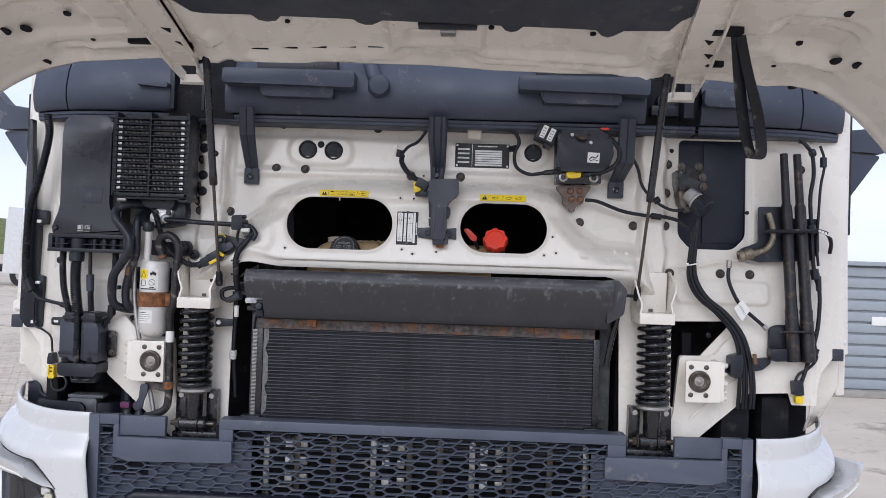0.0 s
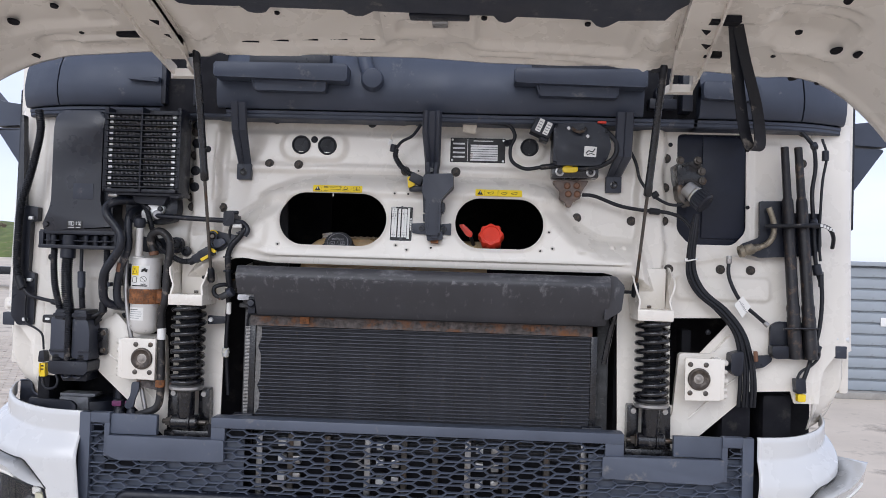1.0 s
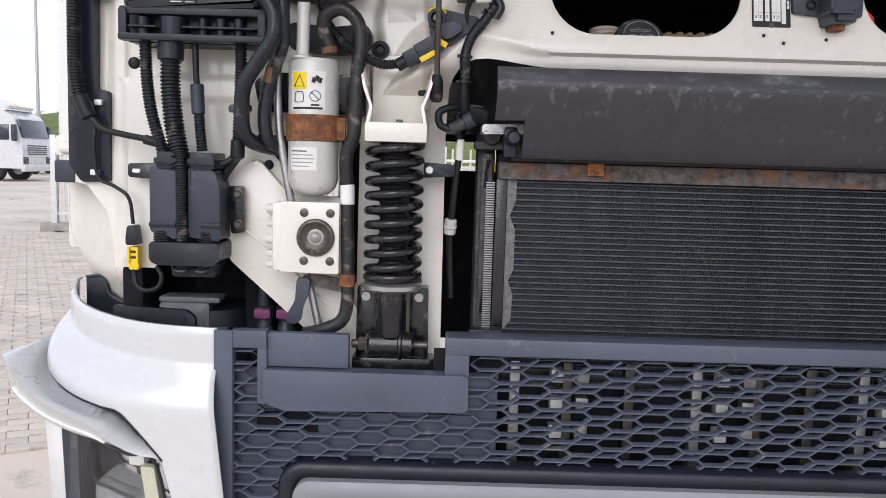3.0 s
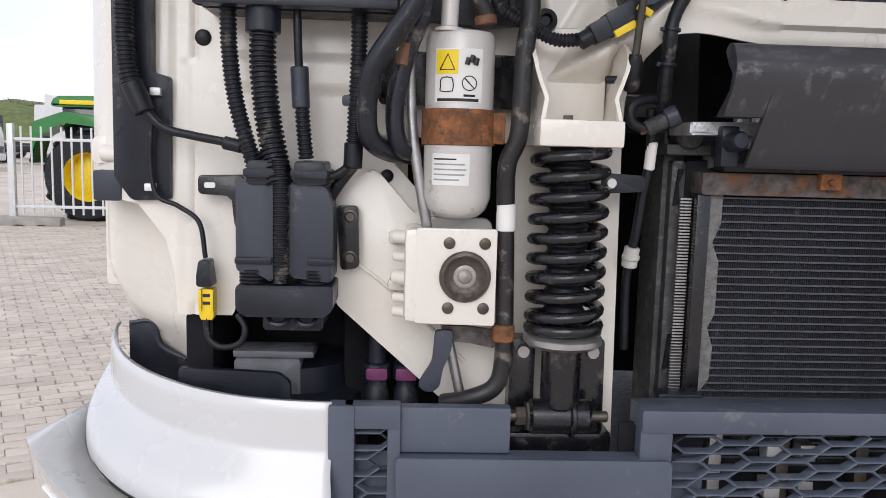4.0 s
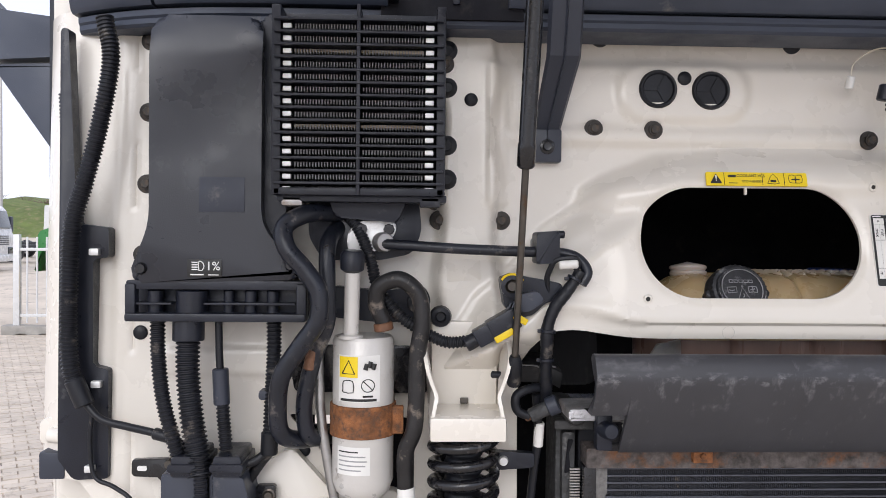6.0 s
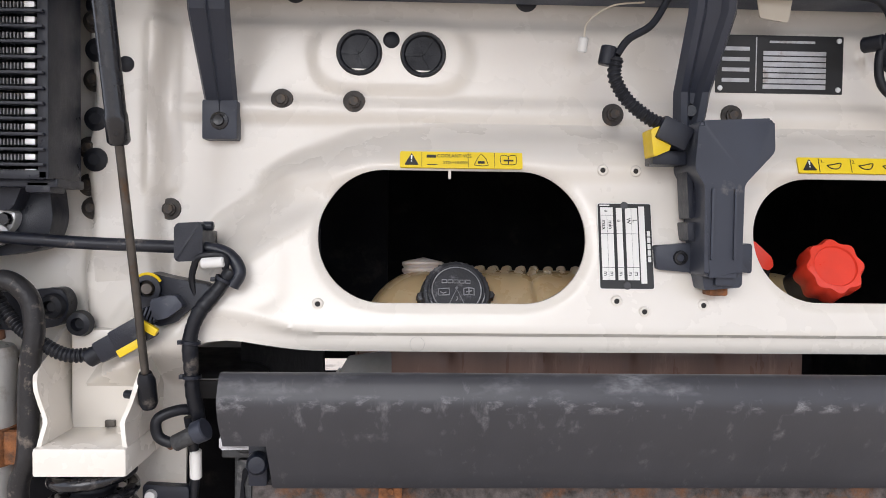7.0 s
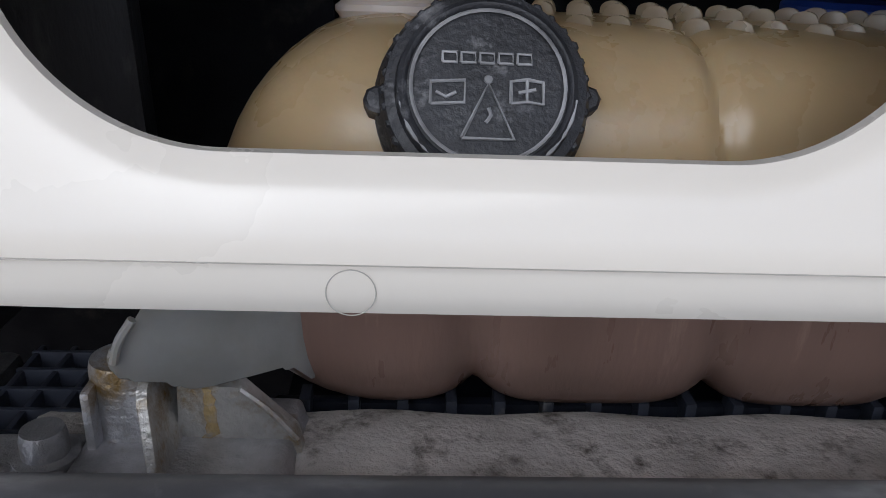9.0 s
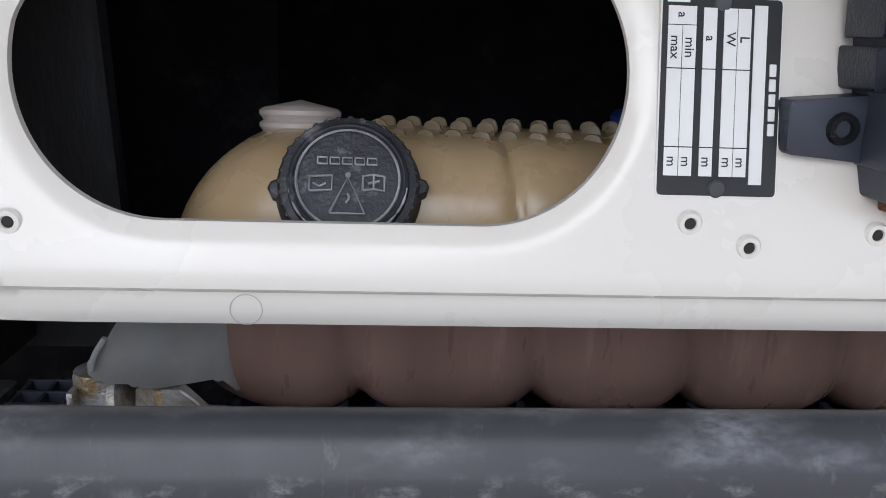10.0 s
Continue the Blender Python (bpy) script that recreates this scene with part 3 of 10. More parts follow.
for x, z, k in [(-0.469, 2.053, 1.1), (-0.170, 2.048, 1.1), (-0.669, 1.948, 0.75), (-1.150, 1.602, 0.8), (-0.3445, 1.989, 0.8), (0.972, 1.991, 0.5), (0.973, 1.816, 0.45),
                (0.742, 2.001, 0.5), (1.00, 1.70, 0.4), (-0.909, 1.43, 0.65), (0.86, 1.44, 0.6), (0.905, 1.40, 0.4)]:
    piece("plug", plug_me, Matrix.Translation((x, wy(x, z) - 0.001, z)) @ Matrix.Diagonal((k, 1, k, 1)), truck_cab)
# drain holes are near-black discs: their inner shade is colour, nothing is cut
bm = B()
lathe(bm, [(0, 0.0006), (0.0027, 0.0006), (0.0031, 0.0002), (0.0032, -0.001)], (0, 0, 0), seg=14)
drain_ob = link("drain_hole", bm, mat("hole_rim", (0.012, 0.011, 0.010), 0.6, bump=0))
drain_me = drain_ob.data
bpy.data.objects.remove(drain_ob)
for x, z in [(-0.085, 1.824), (-0.0445, 1.8235), (-0.0735, 1.668), (-0.041, 1.656), (-0.424, 1.662), (0.375, 1.72), (0.385, 1.672), (0.35, 1.664), (0.03, 1.664), (-0.02, 1.90)]:
    piece("drain_hole", drain_me, Matrix.Translation((x, wy(x, z) - 0.0008, z)), truck_cab)
bm = B()
lathe(bm, [(0.0031, 0.0002), (0.0036, 0.0011), (0.0058, 0.0009), (0.0072, -0.0012)], (0, 0, 0), seg=18)
rim_ob = link("hole_rim", bm, WHITE)
rim_me = rim_ob.data
bpy.data.objects.remove(rim_ob)
for x, z in [(-0.085, 1.824), (-0.0445, 1.8235), (-0.0735, 1.668), (-0.041, 1.656), (-0.424, 1.662), (0.375, 1.72), (0.385, 1.672), (0.35, 1.664), (0.03, 1.664), (-0.02, 1.90)]:
    piece("hole_rim", rim_me, Matrix.Translation((x, wy(x, z) - 0.0008, z)), truck_cab)
for x, z, r in [(-0.385, 1.972, 0.0285), (-0.304, 1.971, 0.0285), (0.316, 1.981, 0.027)]:
    bm = B()
    y = wy(x, z)
    lathe(bm, [(0, 0.001), (r * 0.78, 0.001), (r * 0.86, 0.0045), (r * 0.95, 0.005), (r * 1.02, 0.002), (r * 1.03, -0.003)], (x, y, z), seg=32)
    for a in (30, 150, 270):
        box(bm, -0.002, 0.002, -0.0005, 0.0015, 0, r * 0.8, 0, Matrix.Translation((x, y - 0.002, z)) @ Matrix.Rotation(radians(a), 4, "Y"))
    part("grommet", bm, RUBBER, truck_cab, "round black rubber grommet")
bm = B()
box(bm, -0.2725, -0.2690, wy(-0.27, 1.823) + 0.001, wy(-0.27, 1.823) + 0.006, 1.811, 1.823, 0.0012)
part("edge_tab", bm, WHITE, truck_cab, "small cream tab at the window's upper edge")
# spot-weld ring mark and beads on the lip
bm = B()
c0 = Vector((-0.308, wy(-0.308, 1.6155) - 0.0004, 1.6155))
ring = [c0 + Vector((0.0085 * math.cos(2 * math.pi * k / 40), 0, 0.0085 * math.sin(2 * math.pi * k / 40))) for k in range(41)]
sweep(bm, ring, 0.00022, 5, caps=False)
part("weld_ring", bm, mat("faint_mark", (0.42, 0.40, 0.36), 0.5, bump=0), truck_cab)
bm = B()
for x in (0.565, 0.60):
    lathe(bm, [(0, 0.006), (0.006, 0.004), (0.010, -0.002)], (x, wy(x, 1.678), 1.678), seg=14)
part("weld_nut", bm, WHITE, truck_cab)

# gusset plates at the foot of the cab, one each side
for s in (-1, 1):
    bm = B()
    g = rpoly([(s * 0.99, 1.40), (s * 0.925, 1.442), (s * 0.868, 1.378), (s * 0.77, 1.378), (s * 0.755, 1.20), (s * 0.70, 1.07), (s * 0.76, 1.07), (s * 0.975, 1.262)], 0.012)
    prism(bm, g, 2.508, 2.528, 0.004)
    for zz in (1.352, 1.29):
        box(bm, min(s * 0.905, s * 0.868), max(s * 0.905, s * 0.868), 2.49, 2.512, zz - 0.008, zz + 0.008, 0.006)
    tube(bm, [(s * 0.96, 2.507, 1.325), (s * 0.90, 2.507, 1.28), (s * 0.80, 2.507, 1.185)], 0.003, 8)
    part("gusset", bm, WHITE, truck_cab, "white pressed gusset plate")

# spring towers with an open pocket
for s in (-1, 1):
    cx = s * 0.677
    bm = B()
    w = 0.05
    box(bm, cx - w - 0.001, cx + w + 0.001, 2.408, 2.53, 1.474, 1.506, 0.004)
    turn = Matrix.Rotation(radians(90), 4, "Z")
    for q in (-1, 1):
        wall = rpoly([(2.416, 1.478), (2.416, 1.510), (2.424, 1.54), (2.426, 1.575), (2.440, 1.592), (2.462, 1.602), (2.505, 1.625), (2.53, 1.63), (2.53, 1.478)], 0.010, 4)
        n0 = len(bm.verts)
        prism(bm, wall, -cx - q * (w - 0.002) - 0.0025, -cx - q * (w - 0.002) + 0.0025, 0.0015, turn)
        bm.verts.ensure_lookup_table()
        for v in bm.verts[n0:]:
            v.co.x += q * 0.010 * max(0.0, min(1.0, (v.co.z - 1.535) / 0.05)) - q * 0.006 * max(0.0, min(1.0, 1 - abs(v.co.z - 1.53) / 0.03))
    box(bm, cx - w + 0.002, cx + w - 0.002, 2.500, 2.53, 1.49, 1.625, 0.006)
    part("spring_tower", bm, WHITE, truck_cab, "white box tower above a coil spring")
    bm = B()
    box(bm, cx - 0.006, cx + 0.006, 2.495, 2.503, 1.507, 1.515, 0.001)
    part("rib_mark", bm, DARKMETAL, truck_cab)

# ---- cowl under the windscreen ----
cowl = thing("cowl", (0, 2.5, 2.05), "dark blue-grey plastic cowl below the windscreen", "truck cowl")


def cowl_panel(x0, x1, prof, name, label="", n=24, material=None):
    bm = B()
    rows = []
    for i in range(n + 1):
        x = x0 + (x1 - x0) * i / n
        back = max(0.0, abs(x) - 0.95) / 0.30
        dy = 0.075 * back ** 2.4
        rows.append([bm.verts.new((x, y + dy, z)) for y, z in prof])
    for a, b in zip(rows, rows[1:]):
        for k in range(len(prof) - 1):
            bm.faces.new((a[k], a[k + 1], b[k + 1], b[k]))
    bm.faces.new(rows[0])
    bm.faces.new(rows[-1][::-1])
    return part(name, bm, material or COWL_M, cowl, label, 35)


FACE = [(2.54, 2.068), (2.47, 2.066), (2.462, 2.072), (2.452, 2.10), (2.45, 2.13), (2.462, 2.18), (2.49, 2.235), (2.54, 2.27), (2.60, 2.275)]
LIP = [(2.56, 2.040), (2.487, 2.040), (2.482, 2.044), (2.482, 2.051), (2.478, 2.054), (2.478, 2.062), (2.49, 2.066), (2.56, 2.066)]
for x0, x1, nm in ((-1.252, -1.119, "corner_cover"), (-1.114, -0.790, "side_cover"), (-0.622, 0.638, "centre_cover"), (0.800, 1.098, "side_cover"), (1.103, 1.25, "corner_cover")):
    cowl_panel(x0, x1, FACE, nm, n=30 if nm == "centre_cover" else 16)
cowl_panel(-1.245, -0.785, LIP, "lower_lip")
cowl_panel(-0.80, 0.80, LIP, "lower_lip")
cowl_panel(0.79, 1.243, LIP, "lower_lip")
# pockets are near-black blocks: the shade inside them is put into the colour
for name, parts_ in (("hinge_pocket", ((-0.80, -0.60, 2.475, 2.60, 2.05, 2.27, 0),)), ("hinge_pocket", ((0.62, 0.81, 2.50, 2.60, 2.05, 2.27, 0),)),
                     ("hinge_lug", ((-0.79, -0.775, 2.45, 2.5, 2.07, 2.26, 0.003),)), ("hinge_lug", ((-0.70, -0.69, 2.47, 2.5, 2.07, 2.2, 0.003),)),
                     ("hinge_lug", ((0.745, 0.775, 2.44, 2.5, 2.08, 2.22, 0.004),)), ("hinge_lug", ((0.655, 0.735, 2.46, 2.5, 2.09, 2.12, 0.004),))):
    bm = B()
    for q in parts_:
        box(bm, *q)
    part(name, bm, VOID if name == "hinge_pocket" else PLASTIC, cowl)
bm = B()
lathe(bm, [(0, 0.02), (0.026, 0.02), (0.03, 0)], (0.70, 2.49, 2.135), seg=16)
part("hinge_pin", bm, PLASTIC, cowl)
for x0, x1, b0, b1, sgn in ((-0.615, -0.224, -0.511, -0.286, 1), (0.258, 0.636, 0.32, 0.56, -1)):
    bm = B()
    prism(bm, rpoly([(x0, 2.143), (x0, 2.186), (x1, 2.186), (x1, 2.136)], 0.006), 2.395, 2.48, 0.006)
    part("grip", bm, COWL_M, cowl, "raised step grip moulding")
    bm = B()
    prism(bm, rpoly([(b0, 2.145), (b1, 2.145), (b1 - 0.004, 2.108), (b0 + 0.012, 2.110)], 0.006), 2.415, 2.47, 0.006)
    part("grip_block", bm, COWL_M, cowl)
    # a black block stands for the shaded slot
    bm = B()
    box(bm, b0 - 0.01, b1 + 0.005, 2.43, 2.47, 2.19, 2.232, 0.003)
    part("grip_slot", bm, PLASTIC, cowl, "black block drawn as a dark slot above the grip")
bm = B()
lathe(bm, [(0.034, -0.02), (0.033, 0.02), (0.028, 0.032), (0, 0.034)], (-0.157, 2.45, 2.152), (0.1, -1, 0), 24)
tube(bm, [(-0.157, 2.44, 2.152), (-0.175, 2.45, 2.19), (-0.195, 2.47, 2.26)], 0.022, 12)
part("wiper_pivot", bm, COWL_M, cowl, "round wiper pivot cap")
bm = B()
prism(bm, rpoly([(-0.79, 2.130), (-0.885, 2.138), (-0.79, 2.146)], 0.003), 2.43, 2.48, 0.003)
part("cover_bulge", bm, COWL_M, cowl)
bm = B()
prism(bm, rpoly([(0.80, 2.115), (0.955, 2.108), (0.965, 2.125), (0.955, 2.165), (0.80, 2.165)], 0.008), 2.42, 2.48, 0.006)
part("cover_bulge", bm, COWL_M, cowl)

# ---- raised front hood ----
hood = thing("front_hood", (0, 2.25, 2.18), "raised cream white front hood seen from below with a black liner", "truck hood")


def hood_z(x, y):
    ax = np.abs(x)
    z = 2.204 - 0.022 * (ax / 0.6) ** 2 * (ax < 0.6) - (ax >= 0.6) * (0.022 + 0.055 * (ax - 0.6))
    z = z - np.where(ax > 0.95, 0.20 * ((np.maximum(ax, 0.95) - 0.95) / 0.30) ** 2.0, 0)
    return z + 0.25 * (2.25 - y)


HOOD_X = [-1.26, -1.17, -1.10, -1.01, -0.74, -0.54, -0.18, 0.0, 0.19, 0.38, 0.61, 0.78, 0.93, 1.05, 1.12, 1.26]
HOOD_EDGE = [2.19, 2.223, 2.247, 2.271, 2.264, 2.286, 2.321, 2.327, 2.343, 2.337, 2.304, 2.307, 2.316, 2.281, 2.272, 2.265]
bm = B()
NXH, NYH = 210, 90
rows = []
for j in range(NYH + 1):
    v = j / NYH
    row = []
    for i in range(NXH + 1):
        u = -1.255 + 2.51 * i / NXH
        edge = float(np.interp(u, HOOD_X, HOOD_EDGE)) - 0.006
        y = edge - v * 0.82
        z = float(hood_z(np.array(u), np.array(y)))
        for a, b in ((-0.502, -0.108), (0.152, 0.548)):
            d = float(oval_sdf(np.array(u), np.array(y), (a + b) / 2, 2.160, (b - a) / 2, 0.085, 0.02))
            z += 0.012 * float(step01(np.array(d), 0.008)) - 0.005 * math.exp(-((d - 0.016) / 0.007) ** 2)
        for c in (-0.595, 0.612):
            z -= 0.010 * float(step01(np.array(abs(u - c) - 0.022), 0.02)) * float(step01(np.array(2.02 - y), 0.06))
        z -= 0.008 * math.exp(-((edge - y - 0.020) / 0.010) ** 2)
        for c, w, yy in ((-0.82, 0.05, 2.09), (0.83, 0.05, 2.10), (-0.96, 0.05, 2.19), (1.02, 0.06, 2.21), (-0.05, 0.035, 2.26), (0.10, 0.03, 2.27)):
            d = float(oval_sdf(np.array(u), np.array(y), c, yy, w, 0.03, 0.02))
            z += 0.007 * float(step01(np.array(d), 0.012))
        for c in (-0.95, 0.95):
            d = float(oval_sdf(np.array(u), np.array(y), c, 2.05, 0.10, 0.07, 0.03))
            z += 0.012 * float(step01(np.array(d), 0.02))
        d = float(oval_sdf(np.array(u), np.array(y), 0.005, 2.17, 0.06, 0.03, 0.015))
        z += 0.010 * float(step01(np.array(d), 0.014))
        for c, yc, w, h, r, up in ((-0.81, 2.185, 0.16, 0.010, 0.008, -0.006), (0.96, 2.085, 0.085, 0.055, 0.012, 0.016), (0.97, 2.165, 0.07, 0.010, 0.008, -0.008), (-0.30, 2.275, 0.24, 0.008, 0.006, -0.007), (0.36, 2.285, 0.24, 0.008, 0.006, -0.007),
                                   (-0.57, 2.16, 0.016, 0.03, 0.008, -0.009), (0.60, 2.16, 0.016, 0.03, 0.008, -0.009)):
            d = float(oval_sdf(np.array(u), np.array(y), c, yc, w, h, r))
            z += up * float(step01(np.array(d), 0.008))
        row.append(bm.verts.new((u, y, z)))
    rows.append(row)
for a, b in zip(rows, rows[1:]):
    for k in range(NXH):
        bm.faces.new((a[k], a[k + 1], b[k + 1], b[k]))
hp = link("inner_panel", bm, WHITE, 45, hood, "cream white pressed inner hood panel", False)
so = hp.modifiers.new("thickness", "SOLIDIFY")
so.thickness, so.offset = 0.02, -1.0
bm = B()
liner = [(-0.62, 1.5), (-0.61, 1.96), (-0.575, 2.02), (-0.549, 2.030), (-0.433, 2.044), (-0.42, 2.068), (-0.40, 2.077), (-0.377, 2.074), (-0.36, 2.052), (-0.188, 2.063), (-0.171, 2.086), (-0.155, 2.096),
         (-0.136, 2.096), (-0.105, 2.073), (0.137, 2.085), (0.186, 2.080), (0.202, 2.106), (0.217, 2.112), (0.231, 2.106), (0.25, 2.077), (0.426, 2.078), (0.444, 2.102), (0.460, 2.108), (0.472, 2.100), (0.494, 2.073),
         (0.601, 2.056), (0.617, 2.012), (0.65, 1.97), (0.66, 1.5)]
vs = [bm.verts.new((x, y, float(hood_z(np.array(x), np.array(y))) - 0.012)) for x, y in liner]
vt = [bm.verts.new((v.co.x, v.co.y, v.co.z + 0.014)) for v in vs]
bm.faces.new(vs)
for k in range(len(vs)):
    bm.faces.new((vs[k], vs[(k + 1) % len(vs)], vt[(k + 1) % len(vt)], vt[k]))
part("liner", bm, PLASTIC_G, hood, "black sound-deadening liner")
bm = B()
box(bm, -0.02, 0.13, 2.075, 2.112, 2.224, 2.236, 0.005)
part("latch_cover", bm, PLASTIC, hood)
bm = B()
box(bm, 0.035, 0.075, 2.11, 2.15, 2.218, 2.232, 0.004)
part("latch_striker", bm, STEEL, hood, "worn steel latch striker")
# slots and holes are near-black solids on the panel: their shade is colour
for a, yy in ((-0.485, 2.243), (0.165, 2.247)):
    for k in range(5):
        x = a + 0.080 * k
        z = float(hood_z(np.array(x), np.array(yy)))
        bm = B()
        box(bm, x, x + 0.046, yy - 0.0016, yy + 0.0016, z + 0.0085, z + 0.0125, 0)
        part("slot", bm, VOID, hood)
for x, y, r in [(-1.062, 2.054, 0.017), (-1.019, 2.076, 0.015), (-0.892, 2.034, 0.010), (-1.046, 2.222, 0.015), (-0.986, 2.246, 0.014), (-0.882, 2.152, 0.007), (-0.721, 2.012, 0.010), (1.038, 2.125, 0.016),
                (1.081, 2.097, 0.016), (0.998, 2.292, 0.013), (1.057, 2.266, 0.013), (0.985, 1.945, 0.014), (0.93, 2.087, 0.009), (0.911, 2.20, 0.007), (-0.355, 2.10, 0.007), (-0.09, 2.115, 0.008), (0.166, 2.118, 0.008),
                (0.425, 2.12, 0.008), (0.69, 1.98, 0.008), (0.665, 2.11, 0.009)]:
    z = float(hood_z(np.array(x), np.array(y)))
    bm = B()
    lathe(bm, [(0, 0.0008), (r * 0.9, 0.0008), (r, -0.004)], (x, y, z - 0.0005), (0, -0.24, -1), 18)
    part("panel_hole", bm, VOID, hood, "round hole drawn as a near-black disc")
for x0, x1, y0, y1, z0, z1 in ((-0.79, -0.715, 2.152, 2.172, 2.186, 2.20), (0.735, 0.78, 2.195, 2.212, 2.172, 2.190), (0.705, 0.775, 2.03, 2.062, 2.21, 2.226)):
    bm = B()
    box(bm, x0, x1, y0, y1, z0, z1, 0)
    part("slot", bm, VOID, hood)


def hood_slab(bm, outline, lo, hi):
    """A plate that follows the hood's slope, from lo to hi below it."""
    a = [bm.verts.new((x, y, 2.178 + 0.25 * (2.25 - y) - lo)) for x, y in outline]
    b = [bm.verts.new((x, y, 2.178 + 0.25 * (2.25 - y) - hi)) for x, y in outline]
    bm.faces.new(a)
    bm.faces.new(b[::-1])
    for k in range(len(a)):
        j = (k + 1) % len(a)
        bm.faces.new((a[k], b[k], b[j], a[j]))


for c, ye in ((-0.674, 2.340), (0.704, 2.372)):
    sl = 0.0 if c < 0 else 0.10
    X = lambda dx, y: (c + dx + sl * (y - 2.2), y)
    bm = B()
    hood_slab(bm, [X(-0.044, 1.62), X(0.044, 1.62), X(0.044, 2.20), X(0.034, ye - 0.07), X(-0.034, ye - 0.07), X(-0.044, 2.20)], 0.0, 0.016)
    for q in (-1, 1):
        hood_slab(bm, [X(q * 0.044, 1.62), X(q * 0.038, 1.62), X(q * 0.038, 2.20), X(q * 0.026, ye), X(q * 0.032, ye), X(q * 0.044, 2.20)], 0.0, 0.030)
        hood_slab(bm, [X(q * 0.062, 1.62), X(q * 0.040, 1.62), X(q * 0.040, 2.18), X(q * 0.052, 2.15)], -0.002, 0.005)
    part("hinge_arm", bm, WHITE, hood, "white channel-shaped hinge arm")
    bm = B()
    hood_slab(bm, [X(-0.032, ye - 0.012), X(0.032, ye - 0.012), X(0.034, ye + 0.004), X(-0.044, ye + 0.004)], 0.012, 0.034)
    hood_slab(bm, [X(0.024, ye - 0.06), X(0.032, ye - 0.06), X(0.032, ye), X(0.024, ye)], -0.03, 0.03)
    part("hinge_eye", bm, WHITE, hood, "white hinge end bracket")
    # cutouts drawn as near-black slabs, shade instead of real openings
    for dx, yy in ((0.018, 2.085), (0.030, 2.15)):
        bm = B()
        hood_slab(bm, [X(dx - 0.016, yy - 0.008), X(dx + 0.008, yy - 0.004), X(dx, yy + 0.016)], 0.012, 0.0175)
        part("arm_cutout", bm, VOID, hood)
bm = B()
lp = catmull([(0.765, 2.06, 2.235), (0.785, 2.085, 2.10), (0.806, 2.10, 1.985), (0.822, 2.10, 1.928), (0.836, 2.10, 1.917), (0.847, 2.098, 1.94), (0.834, 2.094, 2.03), (0.800, 2.082, 2.14), (0.774, 2.066, 2.23)], 10)
prev = None
for i, p in enumerate(lp):
    d = (lp[min(i + 1, len(lp) - 1)] - lp[max(i - 1, 0)]).normalized()
    n = Vector((0.35, -1, 0)).normalized() * 0.0012
    yv = Vector((1, 0.45, 0)).normalized() * 0.018
    q = [bm.verts.new(p + n + yv), bm.verts.new(p + n - yv), bm.verts.new(p - n - yv), bm.verts.new(p - n + yv)]
    if prev:
        for k in range(4):
            bm.faces.new((prev[k], prev[(k + 1) % 4], q[(k + 1) % 4], q[k]))
    else:
        bm.faces.new(q)
    prev = q
bm.faces.new(prev[::-1])
part("pull_strap", bm, RUBBER, hood, "hanging black webbing pull strap")
for s in (-1, 1):
    bm = B()
    tube(bm, [(s * 1.256, y, float(hood_z(np.array(1.255), np.array(y))) - 0.004) for y in (2.17, 2.0, 1.75, 1.45)], 0.011, 8)
    part("edge_seal", bm, RUBBER, hood, "black rubber edge seal")

# ---- radiator pack ----
condenser = thing("condenser", (0, 2.52, 1.05), "black finned air conditioning condenser with a rusty top rail", "condenser")
bm = B()
box(bm, -0.485, 0.509, 2.497, 2.515, 1.05, 1.42, 0)
part("fin_core", bm, FIN, condenser, "black fin pack with fine upright fins")
bm = B()
box(bm, -0.485, 0.509, 2.4915, 2.4985, -0.0012, 0.0012, 0)
t_ob = link("cooling_tube", bm, FINEDGE, 0)
t_me = t_ob.data
bpy.data.objects.remove(t_ob)
for k in range(36):
    piece("cooling_tube", t_me, Matrix.Translation((0, 0, 1.05 + 0.0104 * k)), condenser)
bm = B()
nf = 330
for k in range(nf):
    x = -0.484 + 0.992 * k / (nf - 1)
    v = [bm.verts.new(p) for p in ((x, 2.494, 1.05), (x, 2.4985, 1.05), (x, 2.4985, 1.42), (x, 2.494, 1.42))]
    bm.faces.new(v)
tagged(part("fins", bm, FIN, condenser, "", 0), kind="stuff")
bm = B()
prism(bm, rpoly([(-0.503, 1.418), (0.511, 1.418), (0.511, 1.449), (-0.503, 1.447)], 0.003, 2), 2.478, 2.52, 0.002)
part("top_rail", bm, RUSTBAR, condenser, "grey top rail with flaking rust")
for x in (-0.338, 0.344):
    bm = B()
    box(bm, x - 0.014, x + 0.014, 2.468, 2.482, 1.428, 1.458, 0.002)
    box(bm, x - 0.017, x + 0.017, 2.472, 2.50, 1.454, 1.474, 0.002)
    lathe(bm, [(0, 0.003), (0.004, 0.003), (0.005, 0)], (x, 2.468, 1.438), seg=12)
    part("clip", bm, RUST if x < 0 else RUSTBAR, condenser, "rusty rail clip")
for x in (-0.496, 0.518):
    bm = B()
    box(bm, x - 0.009, x + 0.009, 2.485, 2.515, 1.06, 1.418, 0.002)
    part("side_frame", bm, BLACKMETAL, condenser)
bm = B()
for z in np.arange(1.12, 1.41, 0.0042):
    box(bm, -0.522, -0.507, 2.50, 2.504, z, z + 0.002, 0)
tagged(part("corrugated_edge", bm, STEEL, condenser, "", 0), kind="stuff")
bm = B()
wav = [(-0.486, 1.42), (-0.470, 1.42), (-0.470, 1.38), (-0.480, 1.355), (-0.470, 1.33), (-0.470, 1.26), (-0.479, 1.24), (-0.470, 1.215), (-0.472, 1.17), (-0.486, 1.15)]
